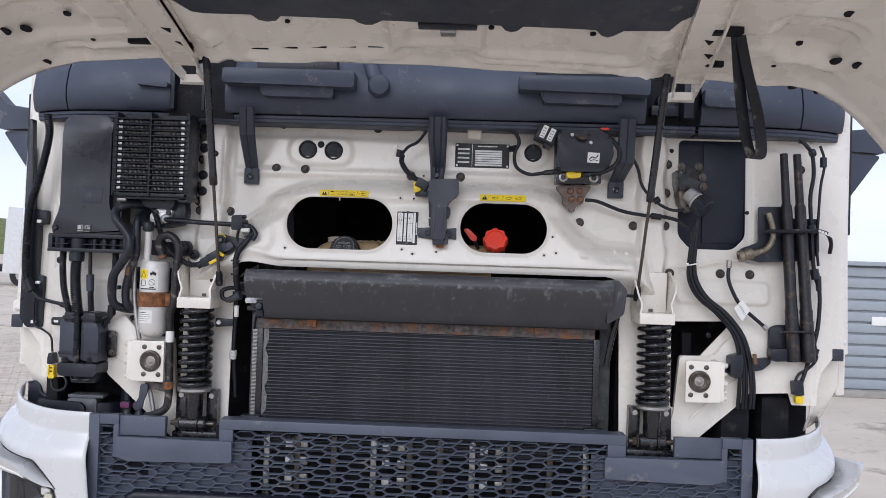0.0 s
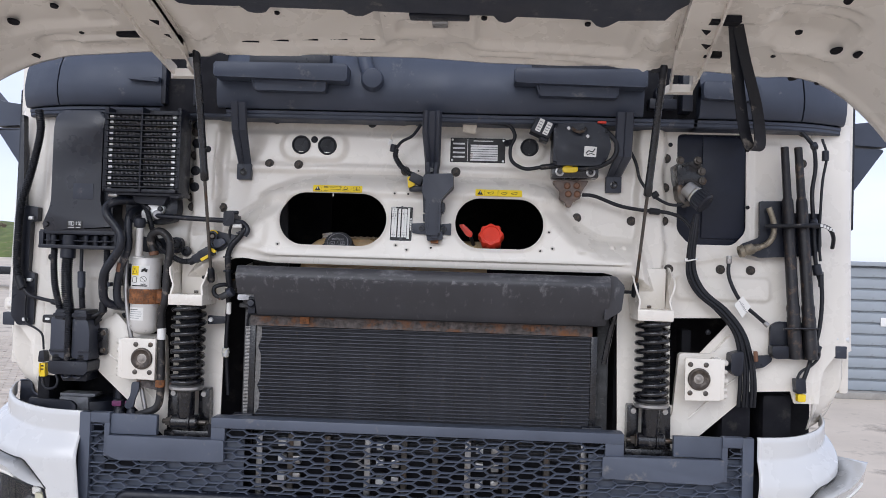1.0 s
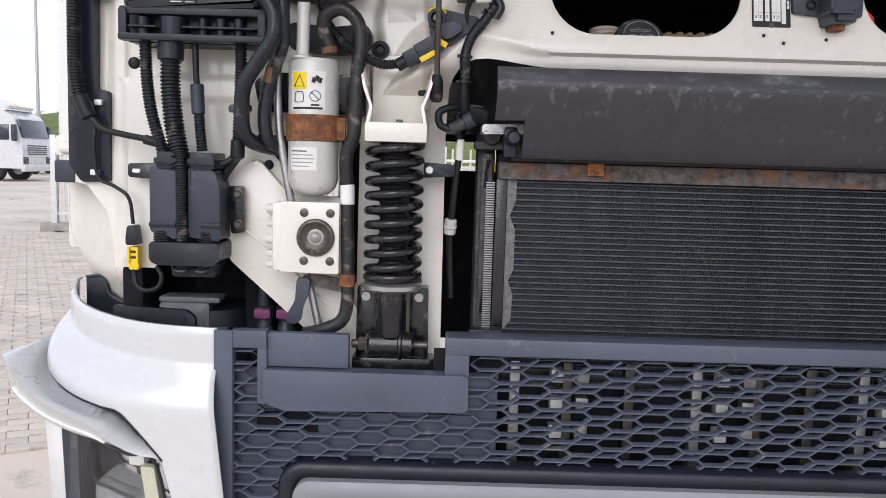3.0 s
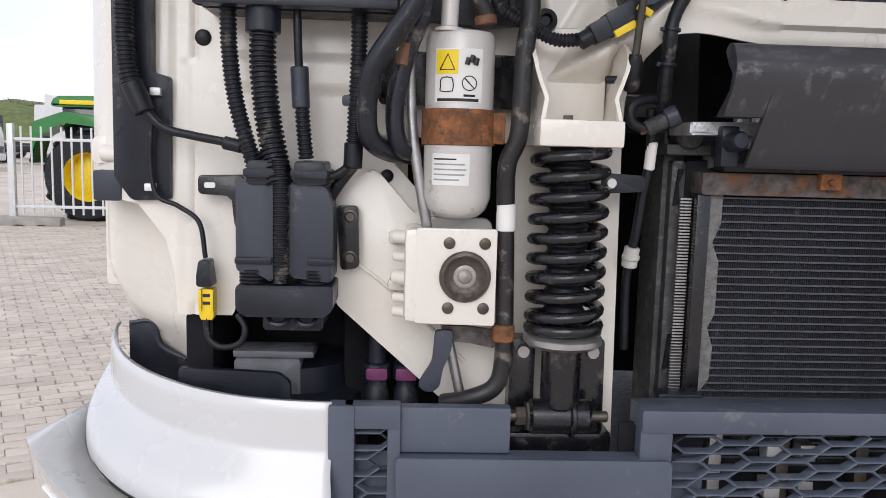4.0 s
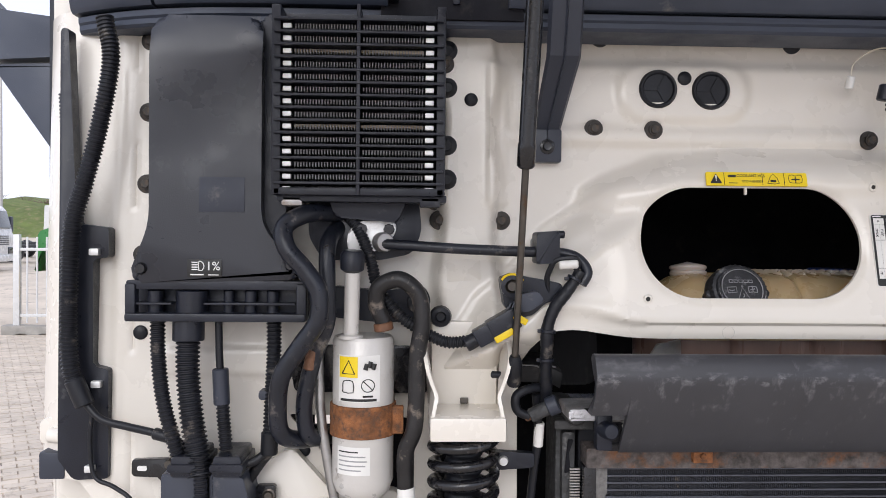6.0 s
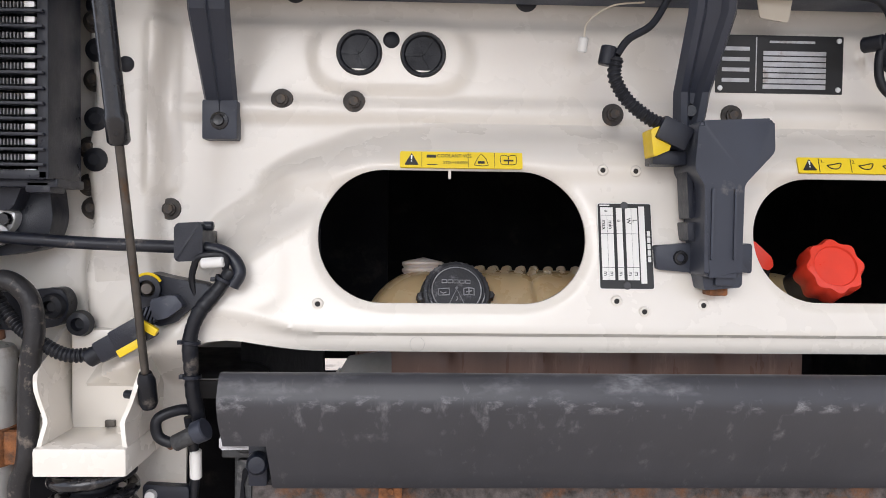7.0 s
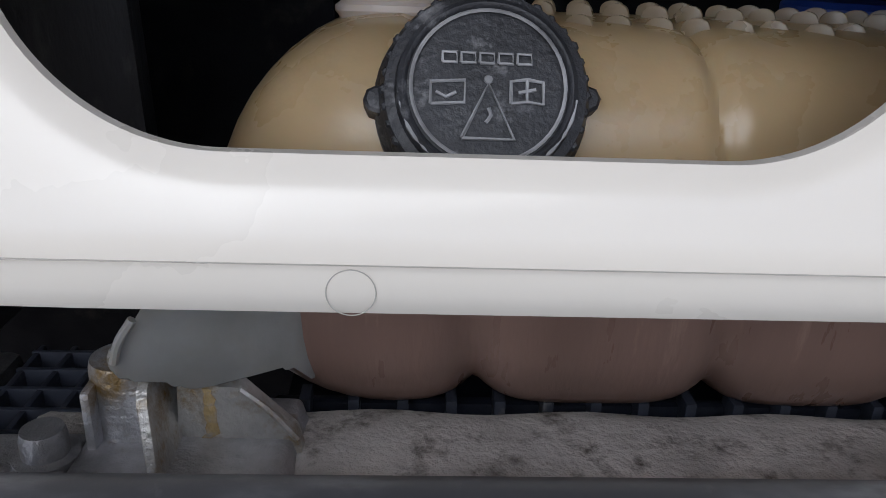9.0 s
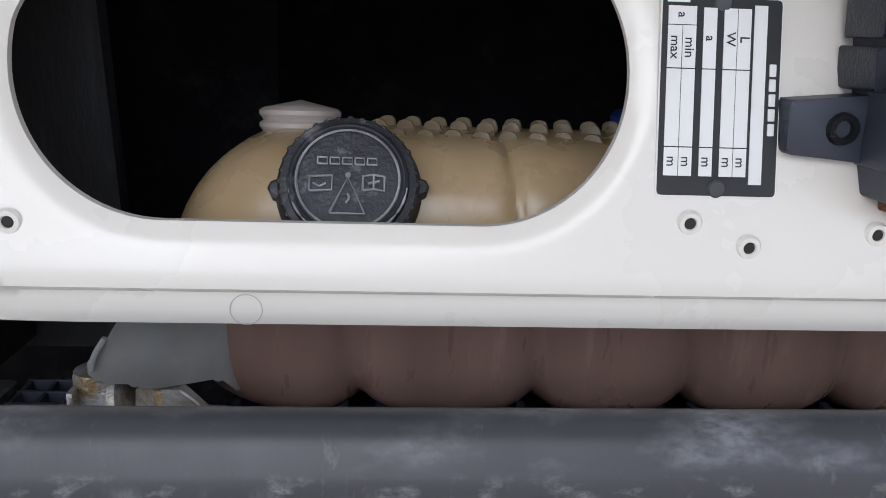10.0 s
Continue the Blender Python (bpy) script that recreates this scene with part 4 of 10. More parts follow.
prism(bm, wav, 2.4895, 2.492, 0)
part("torn_mesh_strip", bm, mat("torn_grey_mesh", (0.17, 0.165, 0.16), 0.6, 0.3, var=0.3, vscale=90, bump=0.5, bscale=420), condenser, "torn silver mesh strip")
radiator = thing("radiator", (0, 2.6, 1.0), "grey radiator behind the condenser", "radiator")
bm = B()
box(bm, -0.50, 0.52, 2.55, 2.62, 1.0, 1.462, 0.004)
part("core", bm, FIN, radiator)
GREYTANK = (mat("weathered_grey_tank", (0.055, 0.056, 0.058), 0.6, 0.2, var=0.4, vscale=40, bump=0.2, bscale=160, dirt=(0.16, 0.155, 0.15), amount=0.2, dscale=60))
for x0, x1, y0 in ((-0.538, -0.506, 2.535), (0.535, 0.572, 2.55)):
    bm = B()
    box(bm, x0, x1, y0, 2.62, 1.05, 1.50, 0.008)
    part("end_tank", bm, GREYTANK, radiator, "weathered grey radiator end tank")
bm = B()
prism(bm, rpoly([(-0.530, 1.13), (-0.512, 1.13), (-0.512, 1.46), (-0.530, 1.46)], 0.004), 2.518, 2.55, 0.002)
box(bm, -0.545, -0.485, 2.50, 2.55, 1.468, 1.482, 0.003)
lathe(bm, [(0, 0.02), (0.014, 0.02), (0.017, 0.015), (0.017, -0.02)], (-0.515, 2.51, 1.492), seg=18)
part("mount_bracket", bm, GREYTANK, radiator, "weathered grey mounting bracket")
# bracket slots: near-black plates that carry the shade of an opening
for z in (1.40, 1.175):
    bm = B()
    prism(bm, rpoly([(-0.527, z), (-0.518, z + 0.004), (-0.521, z + 0.03), (-0.514, z + 0.05), (-0.522, z + 0.05)], 0.002, 2), 2.514, 2.519, 0)
    part("bracket_slot", bm, VOID, radiator)
for sx in (-1, 1):
    bm = B()
    box(bm, sx * 0.515 - 0.03, sx * 0.515 + 0.03, 2.47, 2.5, 1.125, 1.155, 0.004)
    lathe(bm, [(0, 0.008), (0.007, 0.008), (0.009, 0)], (sx * 0.51, 2.47, 1.14), seg=12)
    part("lower_mount", bm, PLASTIC, radiator)
bm = B()
lathe(bm, [(0.017, 0), (0.015, 0.012), (0.022, 0.016), (0.022, 0.036), (0, 0.038)], (-0.472, 2.475, 1.452), (0, 0, 1), 16)
part("rubber_mount", bm, RUBBER, radiator)

OFFSET[0] = -0.018
deflector = thing("air_deflector", (0, 2.42, 1.46), "scuffed black air deflector panel above the condenser", "air deflector")
bm = B()
sect = [(2.4175 + 0.0175 * math.cos(radians(a)), 1.5775 + 0.0175 * math.sin(radians(a))) for a in range(40, 166, 9)]
sect += [(2.3975, 1.577), (2.3955, 1.571), (2.3965, 1.566), (2.399, 1.560), (2.403, 1.55), (2.418, 1.52), (2.434, 1.49), (2.445, 1.468), (2.450, 1.464), (2.453, 1.468), (2.437, 1.50), (2.411, 1.55), (2.407, 1.565), (2.42, 1.575)]
sect = [(y - 0.016 * min(1.0, max(0.0, (z - 1.47) / 0.085)), z - 0.002) for y, z in sect]
xs = [-0.470, -0.3, 0.0, 0.3, 0.536, 0.541]
rr = []
for x in xs:
    e = 1.0 if x < 0.54 else 0.96
    rr.append([bm.verts.new((x, y, 1.522 + (z - 1.53) * e * (1.18 if z > 1.53 else 1.0))) for y, z in sect])
for a, b in zip(rr, rr[1:]):
    for k in range(len(sect)):
        bm.faces.new((a[k], a[(k + 1) % len(sect)], b[(k + 1) % len(sect)], b[k]))
bm.faces.new(rr[0])
bm.faces.new(rr[-1][::-1])
part("panel", bm, DEFL, deflector, "", 50)
bm = B()
rr = [[bm.verts.new((x, y, 1.522 + (max(z, 1.522) - 1.53) * (1.18 if z > 1.53 else 1.0))) for y, z in sect] for x in (-0.517, -0.470)]
for k in range(len(sect)):
    bm.faces.new((rr[0][k], rr[0][(k + 1) % len(sect)], rr[1][(k + 1) % len(sect)], rr[1][k]))
bm.faces.new(rr[0])
bmesh.ops.remove_doubles(bm, verts=bm.verts, dist=1e-6)
part("end_flap", bm, DEFL, deflector, "", 50)
bm = B()
prism(bm, rpoly([(0.535, 1.598), (0.56, 1.598), (0.586, 1.57), (0.578, 1.50), (0.53, 1.47)], 0.006), 2.412, 2.50, 0.003)
part("side_wing", bm, DEFL, deflector)
# black strip added so the gap below the deflector stays dark
bm = B()
box(bm, -0.485, 0.525, 2.474, 2.51, 1.449, 1.478, 0.002)
box(bm, -0.485, 0.525, 2.470, 2.476, 1.456, 1.460, 0.001)
part("seal_strip", bm, RUBBER, deflector, "added black strip that keeps the gap above the condenser rail dark")
bm = B()
lathe(bm, [(0.012, 0), (0.012, 0.03), (0.009, 0.034), (0, 0.035)], (-0.488, 2.462, 1.484), (0.1, -1, 0.1), 18)
box(bm, -0.499, -0.477, 2.452, 2.475, 1.455, 1.505, 0.004)
part("corner_mount", bm, PLASTIC, deflector, "black corner mount block")

OFFSET[0] = 0.0

# ---- lower grille ----
grille = thing("lower_grille", (0, 2.42, 0.8), "dark grey honeycomb plastic grille below the open hood", "grille")
GX0, GX1, GZ0, GZ1 = -0.945, 0.940, 0.80, 1.128


def solid_zone(x, z):
    """Where the grille is plain plastic instead of honeycomb."""
    if z > 1.126 and -0.60 < x < 0.575:
        return True
    if (-0.895 < x < -0.545 or 0.553 < x < 0.892) and z > 1.022:
        return True
    if -0.865 < x < 0.86 and z < 0.930:
        return True
    return False


# wide hexagons leaning against each other on their slanted sides, with a slim parallelogram under each
HEX_H, HEX_T, HEX_F = 0.0111, 0.0332, 0.0180
STEP_A, STEP_B = (-(HEX_T + HEX_F), -HEX_H), (HEX_F - HEX_T, -3 * HEX_H)
HEX_O = (-0.388, 1.075)
HEX_L = [(HEX_T, 0), (HEX_F, HEX_H), (-HEX_F, HEX_H), (-HEX_T, 0), (-HEX_F, -HEX_H), (HEX_F, -HEX_H)]
HEX_S = [(HEX_F, -HEX_H), (-HEX_F, -HEX_H), (-HEX_T, -2 * HEX_H), (2 * HEX_F - HEX_T, -2 * HEX_H)]


def clip_poly(pts, axis, lim, keep_low):
    """The part of a convex outline on one side of a line."""
    out = []
    for p, q in zip(pts, pts[1:] + pts[:1]):
        a, b = (lim - p[axis], lim - q[axis]) if keep_low else (p[axis] - lim, q[axis] - lim)
        if a >= 0:
            out.append(p)
        if a * b < 0:
            t = a / (a - b)
            out.append((p[0] + (q[0] - p[0]) * t, p[1] + (q[1] - p[1]) * t))
    return out


def inset_poly(pts, d):
    """A convex outline (anticlockwise) drawn in by d."""
    out, n = [], len(pts)
    for k in range(n):
        a, b, c = Vector(pts[k - 1]), Vector(pts[k]), Vector(pts[(k + 1) % n])
        u, v = (b - a).normalized(), (c - b).normalized()
        m = Vector((-u.y - v.y, u.x + v.x))
        out.append(b + m * (d / max(0.35, 1 + u.dot(v))))
    return out


def grille_cell(bm, pts, rib):
    """One open cell: a narrow rounded rim and the walls behind it."""
    for axis, lim, low in ((0, -0.945, False), (0, 0.940, True), (1, 1.127, True), (1, 0.80, False)):
        pts = clip_poly(pts, axis, lim, low)
        if len(pts) < 3:
            return
    pts = [p for k, p in enumerate(pts) if (Vector(p) - Vector(pts[k - 1])).length > 1e-4]
    area = sum(p[0] * q[1] - q[0] * p[1] for p, q in zip(pts, pts[1:] + pts[:1])) / 2
    if area < 0:
        pts, area = pts[::-1], -area
    if area < 8e-5 or len(pts) < 3:
        return
    mid, inn = inset_poly(pts, rib * 0.45), inset_poly(pts, rib)
    deep = inset_poly(pts, rib * 1.35)
    rows = [[bm.verts.new((p[0], y, p[1])) for p in q] for q, y in ((pts, 2.4095), (mid, 2.4100), (inn, 2.4120), (deep, 2.4240))]
    for a, b in zip(rows, rows[1:]):
        for k in range(len(a)):
            m = (k + 1) % len(a)
            bm.faces.new((a[k], a[m], b[m], b[k]))


bm = B()
for i in range(-30, 31):
    for j in range(-30, 31):
        cx, cz = HEX_O[0] + i * STEP_A[0] + j * STEP_B[0], HEX_O[1] + i * STEP_A[1] + j * STEP_B[1]
        if not (GX0 - 0.04 < cx < GX1 + 0.04 and 0.77 < cz < GZ1 + 0.03):
            continue
        for cell, ox, oz in ((HEX_L, 0, 0), (HEX_S, -0.0076, -1.5 * HEX_H)):
            if not solid_zone(cx + ox, cz + oz):
                grille_cell(bm, [(cx + p, cz + q) for p, q in cell], 0.0019)
tagged(part("honeycomb", bm, GRILLE_M, grille, "mesh of wide leaning hexagons", 35), kind="stuff")
# backing plates behind the outer honeycomb
for x0, x1 in ((-0.945, -0.494), (0.502, 0.945)):
    bm = B()
    box(bm, x0, x1, 2.432, 2.437, 0.80, 1.088, 0.001)
    part("backing_plate", bm, GRILLE_M, grille, "solid plate behind the outer honeycomb")
# near-black strips added to hide bright panel behind the mesh corners
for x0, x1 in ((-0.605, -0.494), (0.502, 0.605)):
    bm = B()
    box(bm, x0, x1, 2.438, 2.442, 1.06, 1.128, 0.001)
    part("backing_strip", bm, VOID, grille, "added near-black strip that keeps the mesh corner dark")
# the opening's shade is a near-black patch laid on the backing plate
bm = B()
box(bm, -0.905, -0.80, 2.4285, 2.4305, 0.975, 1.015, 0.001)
part("backing_gap", bm, VOID, grille, "near-black patch drawn as an opening behind the honeycomb")
for s in (-1, 1):
    k = 1.0 if s < 0 else 0.985
    bx = lambda bm, xa, xb, y0, y1, z0, z1, bev: box(bm, min(s * xa * k, s * xb * k), max(s * xa * k, s * xb * k), y0, y1, z0, z1, bev)
    bm = B()
    bx(bm, 0.940, 0.972, 2.403, 2.43, 0.78, 1.156, 0.003)
    bx(bm, 0.884, 0.955, 2.405, 2.43, 1.126, 1.156, 0.003)
    bx(bm, 0.884, 0.900, 2.407, 2.43, 1.03, 1.14, 0.002)
    part("end_post", bm, GRILLE_M, grille)
    bm = B()
    bx(bm, 0.748, 0.888, 2.413, 2.432, 1.094, 1.152, 0.003)
    part("upper_tab", bm, GRILLE_M, grille)
    bm = B()
    prism(bm, rpoly([(s * x * k, z) for x, z in [(0.890, 1.092), (0.546, 1.090), (0.545, 1.028), (0.852, 1.022), (0.888, 1.034)]], 0.007, 4), 2.400, 2.432, 0.003)
    part("step_panel", bm, GRILLE_M, grille, "smooth plain step panel")
bm = B()
box(bm, -0.586, 0.597, 2.404, 2.46, 1.124, 1.154, 0.004)
box(bm, -0.586, -0.545, 2.407, 2.432, 1.08, 1.128, 0.002)
box(bm, 0.545, 0.597, 2.407, 2.432, 1.08, 1.128, 0.002)
part("top_bar", bm, GRILLE_M, grille, "plain top bar")
def frame_bar(bm, x0, x1, zt, zb, r, wide, y0, y1):
    """An upside-down U of constant width with rounded corners, from y0 (front) to y1."""
    out, inn = [(x0, zb)], [(x0 + wide, zb)]
    for c, a0 in ((x0, 180), (x1, 90)):
        for k in range(9):
            a = radians(a0 - 90 * k / 8)
            px, pz = (c + r if a0 == 180 else c - r), zt - r
            out.append((px + r * math.cos(a), pz + r * math.sin(a)))
            q = max(0.004, r - wide)
            inn.append(((c + wide + q if a0 == 180 else c - wide - q) + q * math.cos(a), zt - wide - q + q * math.sin(a)))
    out.append((x1, zb))
    inn.append((x1 - wide, zb))
    rows = [[bm.verts.new((x, y, z)) for x, z in o] for o, y in ((out, y1), (out, y0 + 0.006), ([(x + (i[0] - x) * 0.2, z + (i[1] - z) * 0.2) for (x, z), i in zip(out, inn)], y0), ([(x + (i[0] - x) * 0.8, z + (i[1] - z) * 0.8) for (x, z), i in zip(out, inn)], y0), (inn, y0 + 0.006), (inn, y1))]
    for a, b in zip(rows, rows[1:]):
        for k in range(len(a) - 1):
            bm.faces.new((a[k], a[k + 1], b[k + 1], b[k]))


bm = B()
frame_bar(bm, -0.862, 0.862, 0.936, 0.74, 0.045, 0.030, 2.392, 2.43)
part("frame_recess", bm, PLASTIC, grille, "dark rounded recess round the lower insert", 50)
bm = B()
frame_bar(bm, -0.834, 0.842, 0.910, 0.74, 0.030, 0.040, 2.372, 2.42)
part("insert_frame", bm, LIGHTG, grille, "light grey insert frame", 50)
bm = B()
box(bm, -0.79, 0.85, 2.395, 2.41, 0.72, 0.87, 0.002)
part("insert_back", bm, PLASTIC, grille)
bm = B()
box(bm, -0.2, -0.2 + 0.0125, 2.385, 2.396, 0.72, 0.868, 0.001)
s_ob = link("slat", bm, PLASTIC, 30)
s_me = s_ob.data
bpy.data.objects.remove(s_ob)
for k in range(56):
    piece("slat", s_me, Matrix.Translation((-0.29 + 0.0235 * k, 0, 0)), grille)
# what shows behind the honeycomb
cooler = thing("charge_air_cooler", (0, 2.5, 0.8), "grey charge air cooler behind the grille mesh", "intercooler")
# core coloured near-black for the shade behind the mesh
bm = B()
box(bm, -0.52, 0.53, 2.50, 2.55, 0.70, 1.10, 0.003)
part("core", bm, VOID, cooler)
for k in range(10):
    bm = B()
    x = -0.47 + 0.105 * k + 0.012 * math.sin(k * 5)
    box(bm, x, x + 0.018, 2.475, 2.50, 0.80, 1.10, 0.003)
    part("rib", bm, DARKMETAL if k % 3 else STEEL, cooler)
for k in range(6):
    x = -0.40 + 0.29 * (k // 2) + 0.045 * (k % 2)
    for z in (0.98, 1.03, 1.08):
        bm = B()
        box(bm, x, x + 0.022, 2.455, 2.48, z - 0.012, z + 0.012, 0.003)
        part("connector", bm, STEEL if k % 2 else ALU, cooler, "pale clip behind the mesh")

# ---- bumper corners and headlamps ----
def corner_curve(u, wide):
    """Plan of the bumper corner's rim and of its lower panel, from the grille round to the side."""
    a = u * radians(86)
    return (Vector((-0.968 - wide * math.sin(a), 2.412 + 0.27 * (1 - math.cos(a)), 0)),
            Vector((-0.968 - (wide + 0.002) * math.sin(a) ** 0.88, 2.376 + 0.27 * (1 - math.cos(a) ** 0.6), 0)))


def bumper_corner(mirror):
    s = -1 if mirror else 1
    t = thing("bumper_corner", (-1.1 * s, 2.5, 0.8), "glossy white bumper corner panel beside the grille", "bumper", "bumper corners")
    bm = B()
    GZ = [0.65, 0.80, 0.94, 0.995, 1.031, 1.045, 1.060, 1.077, 1.10, 1.12]
    GX = [-1.010, -1.037, -1.061, -1.108, -1.144, -1.162, -1.203, -1.237, -1.272, -1.45]
    FLARE = [(0.0, 0.02), (0.07, 0.05), (0.13, 0.12), (0.24, 0.27), (0.35, 0.42), (0.48, 0.62), (0.61, 0.80), (0.77, 0.95), (0.89, 0.99), (1.0, 1.0)]

    def column(u):
        """Upright section: rim band, flare out to the lower panel, and the face down to the lamp gap."""
        p, q = corner_curve(u, 0.275 if mirror else 0.345)
        top = 1.154 + 0.004 * u + 0.05 * max(0, u - 0.2) ** 1.6
        band, drop = 0.055 - 0.017 * u * u, 0.087 - 0.040 * u * u
        zk = [(top, -0.10), (top, -0.03), (top - 0.002, 0.0)] + [(top - band * f, 0.02 * f) for f in (0.25, 0.5, 0.75, 0.92)]
        zk += [(top - band - drop * f, k) for f, k in FLARE]
        z0 = top - band - drop

        def at(z, k):
            return Vector((p.x + (q.x - p.x) * k, p.y + (q.y - p.y) * k, z))
        end = z0 - 0.003
        while end > 0.65 and at(end, 1.0).x >= float(np.interp(end, GZ, GX)):
            end -= 0.002
        slant = 0.027 * (1 - u) ** 2

        def at(z, k):
            return Vector((p.x + (q.x - p.x) * k + slant * max(0.0, (1.07 - z) / 0.25), p.y + (q.y - p.y) * k, z))
        return [at(z, k) for z, k in zk] + [at(z0 + (end - z0) * i / 14, 1.0) for i in range(1, 15)]
    cols = [column(i / 60) for i in range(61)]
    rows = [[bm.verts.new((v.x * s, v.y, v.z)) for v in c] for c in cols]
    for a, b in zip(rows, rows[1:]):
        for k in range(len(a) - 1):
            bm.faces.new((a[k], a[k + 1], b[k + 1], b[k]))
    ob = part("shell", bm, WHITE_B, t, "", 50)
    so = ob.modifiers.new("thickness", "SOLIDIFY")
    so.thickness, so.offset = 0.004, -1
    bm = B()
    gap = [c[-1] + Vector((-0.003, -0.001, -0.001)) for c in cols if c[-1].z > 0.93]
    O = [(-1.065, 2.385, 0.940), (-1.090, 2.371, 0.949), (-1.127, 2.346, 0.981), (-1.150, 2.340, 1.006), (-1.200, 2.344, 1.028), (-1.248, 2.359, 1.046), (-1.304, 2.395, 1.072), (-1.355, 2.455, 1.092)]
    C = [(-1.067, 2.395, 0.936), (-1.100, 2.383, 0.950), (-1.135, 2.374, 0.964), (-1.162, 2.371, 0.975), (-1.205, 2.376, 0.986), (-1.257, 2.398, 0.998), (-1.322, 2.445, 1.014), (-1.372, 2.505, 1.026)]
    if mirror:
        O, C = ([((x + 1.05) * 0.80 - 1.05, y, z) for x, y, z in k] for k in (O, C))
    D = [(x + 0.02, y + 0.03, z - 0.01) for x, y, z in C]
    O, C, D = (catmull(k, 5) for k in (O, C, D))

    def along(line):
        d = [0.0]
        for p, q in zip(line, line[1:]):
            d.append(d[-1] + (q - p).length)
        return [x / d[-1] for x in d]
    share = along(gap)
    A = [Vector([float(np.interp(f, share, [p[k] for p in gap])) for k in range(3)]) for f in along(O)]
    rows = [[bm.verts.new((v.x * s, v.y, v.z)) for v in q] for q in zip(A, O, C, D)]
    for a, b in zip(rows, rows[1:]):
        for k in range(3):
            bm.faces.new((a[k], a[k + 1], b[k + 1], b[k]))
    ob = part("lamp_brow", bm, WHITE_B, t, "white brow over the headlamp", 22)
    so = ob.modifiers.new("thickness", "SOLIDIFY")
    so.thickness, so.offset = 0.004, -1
    bm = B()
    tube(bm, [((v.x * 0.68 + o.x * 0.32) * s, v.y * 0.68 + o.y * 0.32 - 0.002, v.z * 0.68 + o.z * 0.32) for v, o in list(zip(C, O))[11:32:2]], 0.0028, 8)
    part("light_strip", bm, STICKW, t, "slim white running light strip")
    bm = B()
    tube(bm, [((v.x + 0.004) * s, v.y - 0.004, v.z + 0.002) for v in A[::4]], 0.0018, 6)
    part("panel_gap", bm, BLACKINK, t)
    return t


def headlamp(mirror):
    s = -1 if mirror else 1
    t = thing("headlamp", (-1.17 * s, 2.45, 0.7), "clear glass headlamp with chrome reflector under a white brow", "headlight", "headlamps")
    W = 0.86 if mirror else 1.0

    def X(x):
        return ((x + 1.05) * W - 1.05) * s

    def plate(name, pts, y0, y1, m, label="", r=0.004):
        bm = B()
        prism(bm, [(X(x), z) for x, z in rpoly(pts, r, 3)], y0, y1, 0.001)
        return part(name, bm, m, t, label)

    def line(name, pts, r, m, label=""):
        bm = B()
        tube(bm, [(X(x), y, z) for x, y, z in pts], r, 8)
        return part(name, bm, m, t, label)
    g = plate("lens", [(-1.035, 0.70), (-1.078, 0.918), (-1.14, 0.945), (-1.225, 0.975), (-1.235, 0.70)], 2.425, 2.429, GLASS_C, "clear lens")
    g.visible_shadow = False
    plate("housing", [(-1.03, 0.68), (-1.06, 0.918), (-1.14, 0.950), (-1.29, 0.985), (-1.27, 0.68)], 2.54, 2.55, PLASTIC_G)
    plate("inner_reflector", [(-1.06, 0.80), (-1.095, 0.918), (-1.14, 0.94), (-1.205, 0.96), (-1.200, 0.865), (-1.148, 0.838)], 2.49, 2.50, CHROME, "silvered upper reflector")
    plate("lower_reflector", [(-1.04, 0.70), (-1.07, 0.805), (-1.148, 0.832), (-1.198, 0.862), (-1.205, 0.70)], 2.462, 2.50, LIGHTG, "pale lower reflector")
    line("reflector_edge", [(-1.203, 2.455, 0.945), (-1.198, 2.455, 0.872), (-1.17, 2.455, 0.854), (-1.148, 2.455, 0.842), (-1.11, 2.455, 0.826), (-1.07, 2.455, 0.812)], 0.003, PLASTIC, "dark edge line")
    plate("side_bezel", [(-1.208, 0.70), (-1.214, 0.962), (-1.242, 0.972), (-1.232, 0.70)], 2.43, 2.50, PLASTIC_G, "dark grey lamp bezel")
    plate("side_trim", [(-1.236, 0.65), (-1.246, 0.972), (-1.275, 0.985), (-1.256, 0.65)], 2.44, 2.54, ALU, "bright side trim")
    plate("corner_band", [(-1.042, 0.70), (-1.074, 0.914), (-1.098, 0.916), (-1.066, 0.70)], 2.405, 2.42, mat("aged_lens_edge_%d" % (1 if mirror else 0), (0.50, 0.48, 0.36), 0.35, bump=0), "yellowed clear lens edge")
    line("lens_seal", [(-1.034, 2.404, 0.70), (-1.068, 2.404, 0.915), (-1.12, 2.40, 0.940), (-1.21, 2.415, 0.968)], 0.0028, PLASTIC, "black lens seal")
    plate("position_lamp", [(-1.120, 0.885), (-1.120, 0.905), (-1.145, 0.909), (-1.145, 0.889)], 2.47, 2.489, STICKW, "white position lamp block")
    plate("bulb_shield", [(-1.100, 0.872), (-1.100, 0.884), (-1.128, 0.888), (-1.128, 0.876)], 2.46, 2.489, PLASTIC, "black bulb shield")
    bm = B()
    lathe(bm, [(0.0, -0.03), (0.02, -0.027), (0.036, -0.012), (0.042, 0.0), (0.046, 0.002)], (X(-1.135), 2.46, 0.765), seg=28)
    part("reflector", bm, CHROME, t, "chrome reflector bowl")
    return t


for mir in (False, True):
    bumper_corner(mir)
    headlamp(mir)
# lower bumper that closes the front down to the road
bumper = thing("bumper", (0, 2.45, 0.3), "plain lower white bumper of the truck", "bumper")
bm = B()
box(bm, -1.22, 1.22, 2.44, 2.56, 0.35, 0.72, 0.03)
part("shell", bm, WHITE_B, bumper)
bm = B()
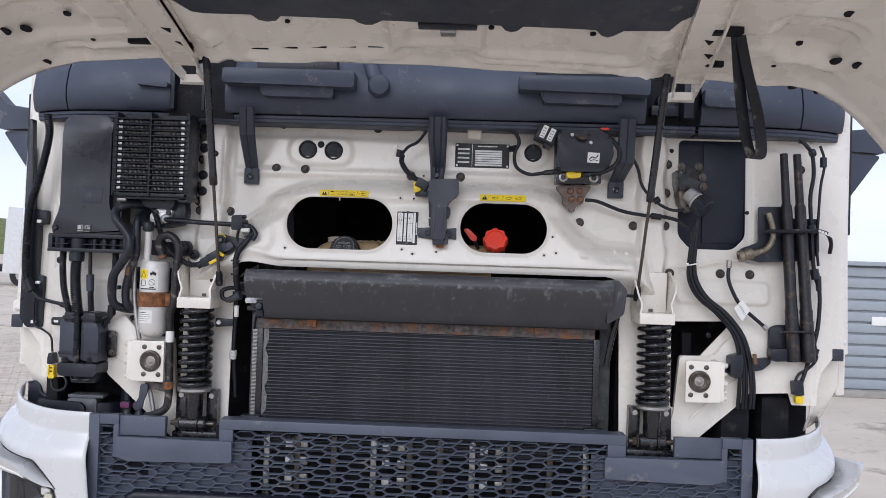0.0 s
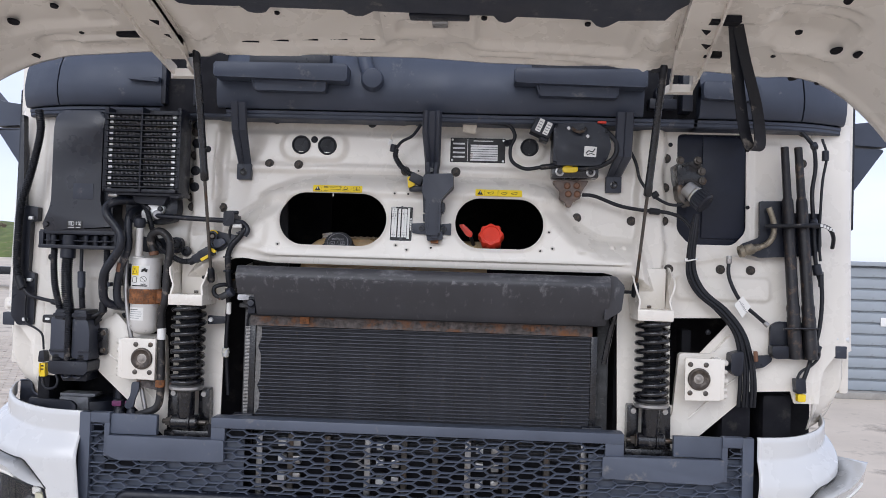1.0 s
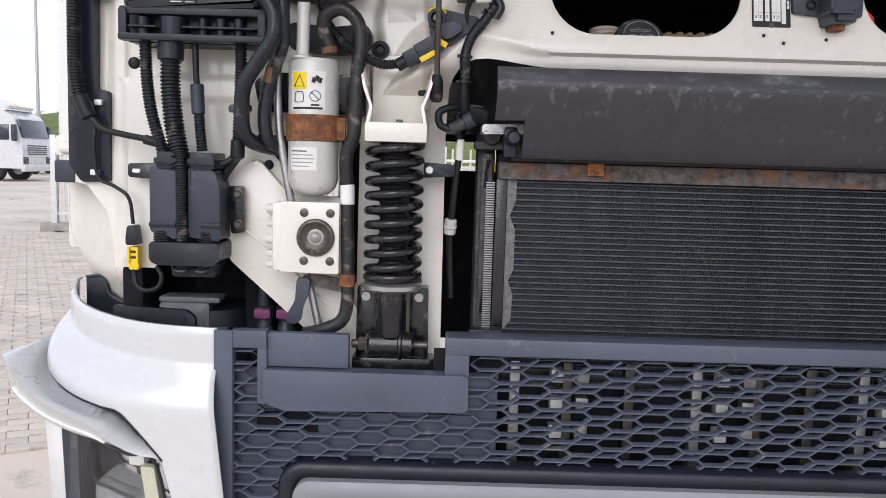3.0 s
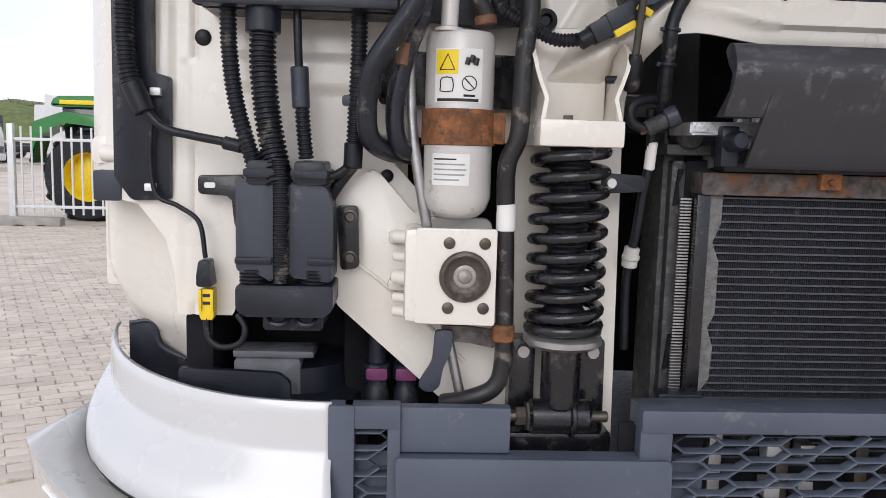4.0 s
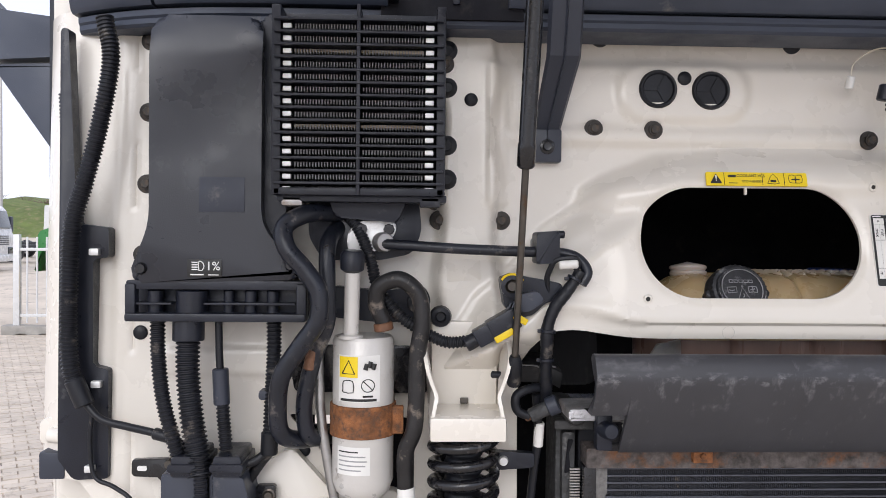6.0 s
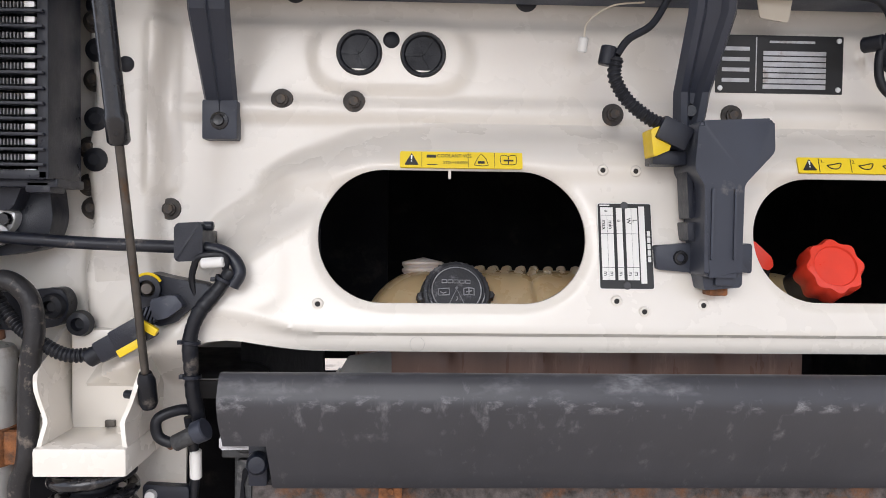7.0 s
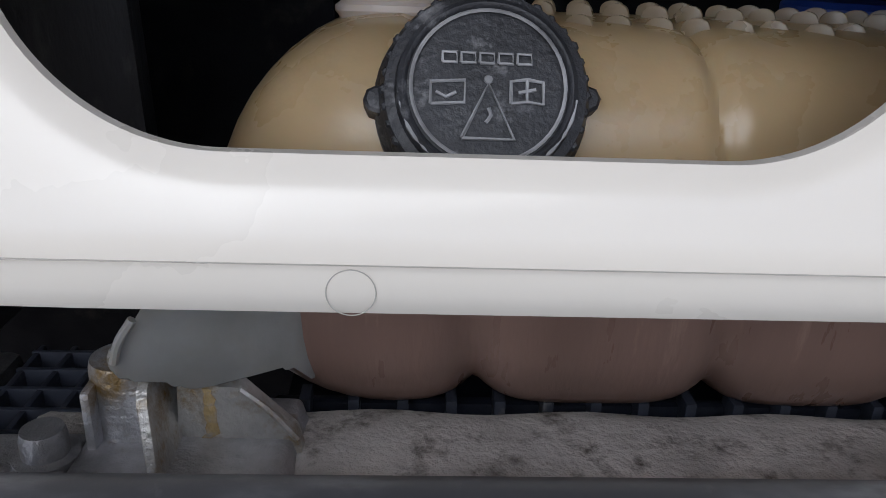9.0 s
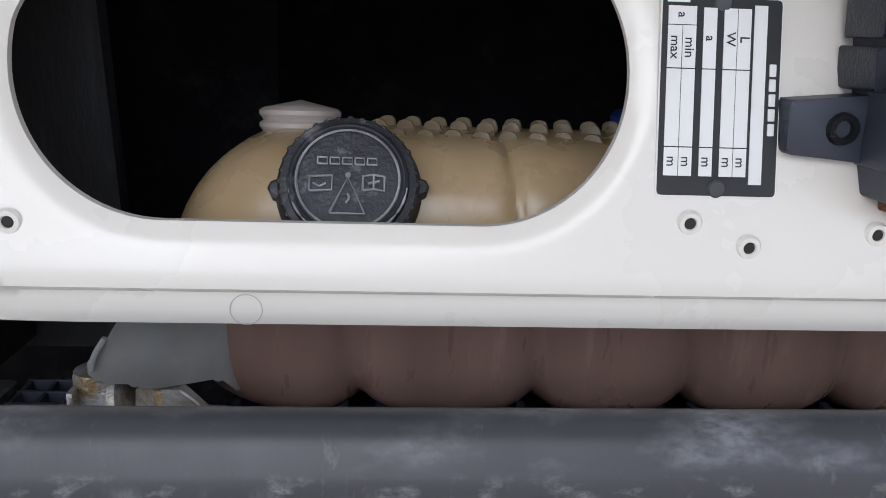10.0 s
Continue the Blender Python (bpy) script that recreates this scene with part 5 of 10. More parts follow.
for s in (-1, 1):
    lathe(bm, [(0, -0.15), (0.48, -0.15), (0.51, -0.12), (0.51, 0.12), (0.48, 0.15), (0, 0.15)], (s * 1.05, 3.4, 0.51), (1, 0, 0), 32)
box(bm, -0.45, 0.45, 2.56, 6.0, 0.5, 0.8, 0.02)
part("chassis", bm, RUBBER, bumper, "tyres and chassis frame")


# ==== things on the left half of the front panel ====
def duct_box():
    t = thing("air_duct_box", (-1.03, 2.5, 1.63), "black moulded air duct box with a small headlamp setting sticker", "duct box")
    bm = B()
    body = rpoly([(-1.108, 2.045), (-1.108, 1.76), (-1.139, 1.68), (-0.898, 1.686), (-0.958, 1.76), (-0.958, 2.045)], 0.022, 5)
    prism(bm, body, 2.445, 2.535, 0.012)
    bmesh.ops.bisect_plane(bm, geom=bm.verts[:] + bm.edges[:] + bm.faces[:], plane_co=(0, 0, 1.985), plane_no=(0, 0, 1))
    for v in bm.verts:
        if v.co.y < 2.48:
            v.co.y += 0.25 * max(0.0, v.co.z - 1.985)
    part("body", bm, DUCTM, t, "", 50)
    bm = B()
    prism(bm, rpoly([(-0.962, 2.05), (-0.962, 1.75), (-0.93, 1.715), (-0.922, 2.05)], 0.01), 2.468, 2.53, 0.006)
    part("side_cheek", bm, PLASTIC, t)
    bm = B()
    x0, x1, z0, z1 = -1.138, -0.897, 1.629, 1.680
    prism(bm, rpoly([(x0 + 0.004, z1), (x1 - 0.004, z1), (x1, z1 - 0.012), (x1, z0 + 0.003), (x1 - 0.006, z0), (x0 + 0.006, z0), (x0, z0 + 0.003), (x0, z1 - 0.014)], 0.004, 3), 2.475, 2.535, 0.002)
    prism(bm, rpoly([(x0, z1 + 0.004), (x1, z1 + 0.004), (x1, z1 - 0.008), (x0, z1 - 0.008)], 0.003, 3), 2.4455, 2.46, 0.001)
    prism(bm, rpoly([(x0, z0 + 0.011), (x1, z0 + 0.011), (x1, z0), (x0, z0)], 0.003, 3), 2.438, 2.46, 0.002)
    for x in (x0 + 0.006, x1 - 0.006):
        box(bm, x - 0.007, x + 0.007, 2.442, 2.46, z0, z1, 0.003)
    part("collector_tray", bm, PLASTIC, t, "open-fronted collector tray")
    for x, w in ((-1.105, 0.018), (-1.055, 0.036), (-1.005, 0.012), (-0.975, 0.014), (-0.945, 0.014)):
        bm = B()
        lathe(bm, [(w * 0.6, 0), (w * 0.6, 0.03), (w * 0.45, 0.032)], (x, 2.464, 1.639), (0, 0, 1), 16)
        part("socket", bm, PLASTIC, t)
    for x0f, x1f in ((-1.126, -1.078), (-1.035, -0.912)):
        bm = B()
        box(bm, x0f, x1f, 2.446, 2.478, 1.651, 1.654, 0.0008)
        part("rib", bm, PLASTIC, t)
    bm = B()
    box(bm, -1.041, -0.980, 2.4438, 2.4455, 1.777, 1.824, 0.0004)
    part("matte_patch", bm, PLASTIC_G, t)
    bm = B()
    box(bm, -1.056, -1.010, 2.4432, 2.4455, 1.689, 1.713, 0.0004)
    st = part("setting_sticker", bm, BLACKINK, t, "black sticker with white lamp sign")
    flat_text("sticker_text", "1%", 0.0165, on_panel(-1.0215, 2.4428, 1.7035), WHITEINK, st)
    bm = B()
    for k in range(4):
        box(bm, -1.050, -1.042, 2.4426, 2.4431, 1.6985 + 0.0032 * k, 1.7000 + 0.0032 * k, 0)
    tube(bm, [(-1.0405, 2.4429, 1.698), (-1.0405, 2.4429, 1.7095), (-1.036, 2.4429, 1.709), (-1.0335, 2.4429, 1.7038), (-1.036, 2.4429, 1.6985), (-1.0405, 2.4429, 1.698)], 0.0007, 5)
    box(bm, -1.052, -1.034, 2.4426, 2.4431, 1.6915, 1.6932, 0)
    box(bm, -1.028, -1.014, 2.4426, 2.4431, 1.6915, 1.6927, 0)
    part("lamp_sign", bm, WHITEINK, st)
    for x, z in ((-1.118, 1.70), (-0.918, 1.706)):
        bm = B()
        lathe(bm, [(0, 0.012), (0.006, 0.012), (0.010, 0.004), (0.013, -0.012)], (x, 2.452, z), seg=16)
        part("screw", bm, BLACKMETAL, t)


duct_box()


def vent_grille():
    t = thing("slatted_vent", (-0.827, 2.47, 1.80), "black slatted intake vent with comb rows and silver end tabs", "vent")
    X0, X1, Z0, Z1 = -0.938, -0.712, 1.800, 2.050
    bm = B()
    for x in (X0 + 0.004, X1 - 0.005):
        box(bm, x - 0.006, x + 0.006, 2.415, 2.50, Z0, Z1, 0.002)
    box(bm, X0, X1, 2.415, 2.50, Z0, Z0 + 0.010, 0.002)
    box(bm, X0, X1, 2.46, 2.50, Z0, Z1, 0.001)
    box(bm, X0 + 0.004, X1 + 0.004, 2.43, 2.50, Z0 - 0.008, Z0 + 0.002, 0.002)
    part("frame", bm, PLASTIC, t)
    bm = B()
    box(bm, -0.8285, -0.8235, 2.409, 2.46, Z0, Z1, 0.001)
    part("centre_bar", bm, PLASTIC, t)
    bm = B()
    box(bm, X0 + 0.002, X1 - 0.002, 2.408, 2.455, -0.0017, 0.0017, 0.0008)
    o = link("slat", bm, PLASTIC, 30)
    slat = o.data
    bpy.data.objects.remove(o)
    bm = B()
    box(bm, 0, 0.0115, 2.418, 2.43, -0.0034, 0.0034, 0.001)
    o = link("end_tab", bm, ALU, 30)
    tab = o.data
    bpy.data.objects.remove(o)
    bm = B()
    for k in range(14):
        z = 1.808 + 0.0165 * k
        piece("slat", slat, Matrix.Translation((0, 0, z + 0.0075)), t)
        piece("end_tab", tab, Matrix.Translation((X0 + 0.012, 0, z)), t)
        piece("end_tab", tab, Matrix.Translation((X1 - 0.026, 0, z)), t)
        for i in range(44):
            x = X0 + 0.028 + i * 0.0039
            if abs(x + 0.826) < 0.005 or x > X1 - 0.030:
                continue
            box(bm, x, x + 0.0014, 2.420, 2.45, z - 0.0035, z + 0.0030, 0)
    tagged(part("comb_teeth", bm, mat("comb_grey", (0.20, 0.20, 0.205), 0.5, bump=0), t, "", 0), kind="stuff")
    for k in (5, 11):
        bm = B()
        box(bm, X0 + 0.026, X1 - 0.028, 2.425, 2.44, 1.808 + 0.0165 * k, 1.812 + 0.0165 * k, 0.0008)
        part("brass_strip", bm, mat("dull_brass_%d" % k, (0.40, 0.31, 0.2), 0.5, 0.4, bump=0.02), t, "dull brass strip")
    for z in (1.83, 1.88, 1.965, 2.02):
        bm = B()
        lathe(bm, [(0, 0.004), (0.007, 0.004), (0.009, 0.002), (0.0145, 0.001), (0.0155, -0.004)], (X1 + 0.008, wy(X1 + 0.008, z) - 0.001, z), seg=18)
        part("mount_bush", bm, RUBBER, t)
    for x in (-0.915, -0.73):
        bm = B()
        box(bm, x - 0.014, x + 0.014, 2.43, 2.47, 1.786, 1.80, 0.003)
        part("foot_clip", bm, STEEL if x < -0.8 else PLASTIC, t)


vent_grille()


def valve_block():
    t = thing("expansion_valve", (-0.81, 2.5, 1.72), "silver expansion valve plate on a black bracket", "valve")
    bm = B()
    prism(bm, rpoly([(-0.90, 1.80), (-0.745, 1.80), (-0.740, 1.755), (-0.752, 1.722), (-0.80, 1.712), (-0.88, 1.712), (-0.90, 1.745)], 0.012), 2.49, 2.535, 0.004)
    prism(bm, rpoly([(-0.87, 1.80), (-0.76, 1.80), (-0.775, 1.765), (-0.86, 1.772)], 0.008), 2.462, 2.50, 0.004)
    part("bracket", bm, PLASTIC, t)
    bm = B()
    prism(bm, rpoly([(-0.843, 1.755), (-0.826, 1.768), (-0.775, 1.766), (-0.778, 1.748), (-0.80, 1.728), (-0.83, 1.714), (-0.845, 1.728)], 0.010), 2.474, 2.492, 0.003)
    part("plate", bm, ALU, t, "bright silver plate")
    for x, z in ((-0.824, 1.756), (-0.786, 1.756)):
        bm = B()
        lathe(bm, [(0, 0.010), (0.007, 0.010), (0.008, 0.008), (0.008, 0)], (x, 2.474, z), seg=8)
        part("bolt_head", bm, BLACKMETAL, t)
    bm = B()
    lathe(bm, [(0.0, 0.016), (0.012, 0.015), (0.014, 0.012), (0.014, 0)], (-0.797, 2.474, 1.738), (0.5, -1, 0.0), 18)
    part("pipe_seat", bm, STEEL, t)


valve_block()


def cable(name, pts, r, label, category, material=RUBBER, corr=False, group="", pitch=0.0055, seg=12, extra=None):
    t = thing(name, pts[-1], label, category, group)
    bm = B()
    if corr:
        corrugated(bm, pts, r, pitch, seg=seg)
    else:
        tube(bm, pts, r, seg)
    part("sheath", bm, material, t)
    for nm, e_pts, e_r, e_mat in extra or ():
        bm = B()
        if len(e_pts) == 2:
            rod(bm, e_pts[0], e_pts[1], e_r, 14)
        else:
            tube(bm, e_pts, e_r, 12)
        part(nm, bm, e_mat, t)
    return t


# heater hoses and air conditioning pipes
cable("coolant_hose", [(-0.86, 2.49, 1.778), (-0.895, 2.44, 1.776), (-0.922, 2.42, 1.758), (-0.918, 2.41, 1.73), (-0.893, 2.41, 1.70), (-0.876, 2.41, 1.672), (-0.877, 2.41, 1.635), (-0.90, 2.415, 1.60), (-0.925, 2.42, 1.56),
      (-0.932, 2.43, 1.515), (-0.928, 2.44, 1.478), (-0.905, 2.47, 1.462), (-0.87, 2.52, 1.458)], 0.0125, "thick dusty dark blue-black rubber coolant hose", "hose", HOSE, group="coolant hoses", seg=16)
cable("coolant_hose", [(-0.858, 2.50, 1.76), (-0.868, 2.45, 1.735), (-0.868, 2.44, 1.68), (-0.868, 2.44, 1.63), (-0.886, 2.445, 1.58), (-0.899, 2.45, 1.52), (-0.895, 2.455, 1.475), (-0.878, 2.48, 1.462), (-0.85, 2.54, 1.46)],
      0.0115, "dusty black rubber coolant hose beside the receiver", "hose", HOSE, group="coolant hoses", seg=16,
      extra=[("worn_patch", [(-0.8865, 2.4395, 1.592), (-0.892, 2.441, 1.565)], 0.0085, COPPER)])
cable("cable_harness", [(-0.85, 2.48, 1.78), (-0.828, 2.47, 1.755), (-0.810, 2.465, 1.71), (-0.80, 2.47, 1.672), (-0.77, 2.46, 1.637), (-0.735, 2.45, 1.615), (-0.705, 2.448, 1.602), (-0.672, 2.45, 1.604)], 0.0085,
      "black corrugated wiring harness to the sensor", "harness", RUBBER, True, pitch=0.005)
cable("pipe", [(-0.792, 2.452, 1.628), (-0.802, 2.45, 1.655), (-0.797, 2.445, 1.678), (-0.77, 2.44, 1.688), (-0.745, 2.44, 1.668), (-0.739, 2.44, 1.63), (-0.745, 2.44, 1.585), (-0.748, 2.44, 1.49), (-0.760, 2.445, 1.452), (-0.760, 2.45, 1.40),
      (-0.757, 2.45, 1.30), (-0.756, 2.45, 1.205), (-0.766, 2.45, 1.168), (-0.80, 2.455, 1.15), (-0.83, 2.47, 1.14)], 0.0115, "dark weathered metal air conditioning pipe with a U-bend", "pipe", WORNPIPE, seg=16,
      extra=[("white_tape", [(-0.7585, 2.4497, 1.368), (-0.7590, 2.4499, 1.402)], 0.0125, STICKW), ("pipe_clip", [(-0.757, 2.45, 1.228), (-0.757, 2.45, 1.25)], 0.014, RUST), ("nut", [(-0.791, 2.452, 1.617), (-0.793, 2.4518, 1.628)], 0.0135, COPPER)])
cable("thin_pipe", [(-0.882, 2.47, 1.60), (-0.881, 2.468, 1.54), (-0.876, 2.466, 1.48), (-0.866, 2.464, 1.42), (-0.857, 2.464, 1.373), (-0.845, 2.47, 1.31), (-0.827, 2.475, 1.232), (-0.807, 2.475, 1.148)], 0.0068, "slim dull grey metal pipe", "pipe", STEEL)
cable("suction_pipe", [(-0.80, 2.466, 1.736), (-0.76, 2.458, 1.734), (-0.69, 2.456, 1.730), (-0.60, 2.455, 1.727), (-0.553, 2.455, 1.726), (-0.526, 2.452, 1.719), (-0.512, 2.448, 1.70), (-0.520, 2.447, 1.682)], 0.0075,
      "grey-black air conditioning pipe held by a black clip", "pipe", HOSE)
cl = thing("pipe_clip_block", (-0.567, 2.46, 1.71), "black plastic pipe clip block", "pipe clip")
bm = B()
prism(bm, rpoly([(-0.584, 1.754), (-0.552, 1.756), (-0.552, 1.712), (-0.584, 1.710)], 0.005), 2.440, 2.480, 0.004)
part("block", bm, PLASTIC, cl)
for z in (1.751, 1.72):
    bm = B()
    rod(bm, (-0.556, 2.454, z), (-0.543, 2.454, z), 0.0055, 12)
    part("pin", bm, PLASTIC, cl)
bm = B()
box(bm, -0.58, -0.556, 2.475, 2.525, 1.72, 1.745, 0.003)
part("stud", bm, PLASTIC, cl)
def taped(bm, pts, r, seg=14, seed=1):
    """A cable wound with tape: overlapping turns and lumps."""
    random.seed(seed)
    path = resample(catmull(pts, 16), 0.0022)
    rad, turn = [], 0
    for i in range(len(path)):
        turn = (turn + 1) % 5
        rad.append(r * (0.94 + 0.016 * turn + random.uniform(-0.025, 0.025) + 0.05 * math.sin(i * 0.23 + seed)))
    return sweep(bm, path, rad, seg)


lm = thing("taped_loom", (-0.577, 2.475, 1.525), "black taped wiring loom with cable ties", "harness")
bm = B()
taped(bm, [(-0.521, 2.448, 1.700), (-0.538, 2.446, 1.676), (-0.556, 2.443, 1.653), (-0.5665, 2.444, 1.625), (-0.567, 2.448, 1.595), (-0.567, 2.456, 1.56), (-0.564, 2.466, 1.53), (-0.564, 2.476, 1.515)], 0.0088, seed=3)
part("tape_sheath", bm, RUBBER, lm)
for p, d in (((-0.5667, 2.4450, 1.616), (0.1, 0, 1)), ((-0.567, 2.4525, 1.575), (0, 0, 1)), ((-0.530, 2.447, 1.688), (0.5, 0, 1))):
    bm = B()
    lathe(bm, [(0.0098, 0), (0.0112, 0.0006), (0.0112, 0.0040), (0.0098, 0.0046)], p, d, 18)
    box(bm, p[0] - 0.014, p[0] - 0.008, p[1] - 0.005, p[1] + 0.002, p[2], p[2] + 0.005, 0.001)
    part("tie", bm, PLASTIC, lm)
bm = B()
rod(bm, (-0.553, 2.440, 1.709), (-0.527, 2.438, 1.711), 0.0062, 14)
part("paper_roll", bm, STICKW, lm, "rolled white paper flag")
bm = B()
tube(bm, [(-0.528, 2.446, 1.702), (-0.526, 2.442, 1.712), (-0.533, 2.440, 1.719), (-0.556, 2.442, 1.716), (-0.563, 2.446, 1.705), (-0.567, 2.452, 1.69), (-0.564, 2.456, 1.67)], 0.004, 8)
part("branch_wire", bm, RUBBER, lm)
cable("loom_branch", [(-0.562, 2.474, 1.534), (-0.585, 2.462, 1.536), (-0.607, 2.455, 1.527), (-0.606, 2.455, 1.507), (-0.589, 2.455, 1.498)], 0.0064, "short looped black cable with a grey sensor plug", "cable", RUBBER,
      extra=[("sensor_plug", [(-0.588, 2.455, 1.4985), (-0.562, 2.452, 1.512)], 0.0100, GREYTANK), ("plug_collar", [(-0.564, 2.4525, 1.511), (-0.550, 2.4495, 1.518)], 0.0135, PLASTIC_G), ("contacts", [(-0.595, 2.456, 1.495), (-0.587, 2.455, 1.499)], 0.0052, COPPER)])
cable("wire", [(-0.577, 2.475, 1.525), (-0.573, 2.48, 1.49), (-0.572, 2.485, 1.455), (-0.576, 2.49, 1.42), (-0.580, 2.50, 1.36), (-0.583, 2.52, 1.30), (-0.578, 2.53, 1.2)], 0.0060, "black hose with white marking sleeve and ribbed end", "hose", RUBBER,
      extra=[("white_sleeve", [(-0.5715, 2.486, 1.448), (-0.5705, 2.4805, 1.484)], 0.0072, STICKW), ("ribbed_end", [(-0.584, 2.508, 1.318), (-0.582, 2.503, 1.345)], 0.0105, PALE), ("ribbed_ring", [(-0.583, 2.5055, 1.328), (-0.583, 2.5045, 1.335)], 0.012, PALE)])
hb = thing("hose_bracket", (-0.60, 2.5, 1.42), "small black bracket with a silver bolt", "bracket")
bm = B()
prism(bm, rpoly([(-0.632, 1.443), (-0.578, 1.440), (-0.578, 1.420), (-0.632, 1.416)], 0.004), 2.478, 2.49, 0.002)
part("tab", bm, PLASTIC, hb)
bm = B()
lathe(bm, [(0, 0.006), (0.006, 0.006), (0.0075, 0)], (-0.622, 2.478, 1.430), seg=12)
part("bolt_head", bm, ALU, hb)

OFFSET[0] = -0.010
# sensor with its connector
sn = thing("level_sensor", (-0.60, 2.5, 1.65), "black angled height sensor with a yellow locking tab", "sensor")
bm = B()
prism(bm, rpoly([(-0.632, 1.690), (-0.614, 1.697), (-0.595, 1.692), (-0.545, 1.683), (-0.545, 1.664), (-0.570, 1.655), (-0.585, 1.640), (-0.607, 1.634), (-0.626, 1.652)], 0.005), 2.462, 2.492, 0.004)
part("body", bm, PLASTIC, sn)
bm = B()
prism(bm, rpoly([(-0.610, 1.668), (-0.582, 1.674), (-0.572, 1.660), (-0.592, 1.646), (-0.606, 1.644)], 0.004), 2.446, 2.465, 0.003)
part("cover", bm, PLASTIC_G, sn)
bm = B()
lathe(bm, [(0.010, 0), (0.0155, 0), (0.0155, 0.008), (0.010, 0.009)], (-0.616, 2.463, 1.679), (0, -1, 0), 20)
part("eye_collar", bm, PLASTIC, sn)
bm = B()
lathe(bm, [(0, 0.010), (0.006, 0.010), (0.0075, 0.008), (0.0075, 0.004), (0.0095, 0.003), (0.0095, 0)], (-0.616, 2.464, 1.679), (0, -1, 0), 20)
part("mount_bolt", bm, DARKMETAL, sn)
bm = B()
ringp = [Vector((-0.616 + 0.0165 * math.cos(q), 2.458, 1.679 + 0.0165 * math.sin(q))) for q in (0.5 + 2.1 * k / 12 for k in range(13))]
sweep(bm, ringp, 0.0022, 6)
part("seal_arc", bm, YELLOW, sn, "yellow seal arc")
for k in range(5):
    bm = B()
    box(bm, -0.0012, 0.0012, -0.010, 0.004, -0.011, 0.011, 0.0005, Matrix.Translation((-0.622 + 0.0048 * k, 2.458, 1.6470 + 0.0012 * k)) @ Matrix.Rotation(radians(20), 4, "Y"))
    part("fin", bm, PLASTIC_G, sn)
cm_ = Matrix.Translation((-0.640, 2.450, 1.622)) @ Matrix.Rotation(radians(-30), 4, "Y")
bm = B()
box(bm, -0.030, 0.024, -0.013, 0.013, -0.0125, 0.0125, 0.003, cm_)
box(bm, -0.008, 0.034, -0.015, 0.014, -0.0145, 0.0145, 0.003, cm_)
part("connector", bm, PLASTIC, sn)
bm = B()
rod(bm, cm_ @ Vector((-0.046, 0, 0)), cm_ @ Vector((-0.026, 0, 0)), 0.0105, 14)
part("boot", bm, RUBBER, sn)
for dx, dz, w in ((0.006, -0.0125, 0.014), (0.036, -0.004, 0.010)):
    bm = B()
    box(bm, dx - w, dx + w, -0.0175, -0.010, dz - 0.0045, dz + 0.0045, 0.0015, cm_ if dz < -0.01 else cm_ @ Matrix.Translation((0.036, 0, -0.004)) @ Matrix.Rotation(radians(60), 4, "Y") @ Matrix.Translation((-0.036, 0, 0.004)))
    part("lock_tab", bm, YELLOW, sn, "yellow locking tab")
OFFSET[0] = 0.0
fl = thing("blank_sticker", (-0.69, 2.48, 1.70), "cream blank sticker on the tower", "sticker")
bm = B()
prism(bm, rpoly([(-0.705, 1.712), (-0.655, 1.714), (-0.652, 1.684), (-0.702, 1.680)], 0.004), wy(-0.68, 1.70) - 0.0012, wy(-0.68, 1.70) + 0.001, 0.0006)
part("film", bm, WHITE, fl)


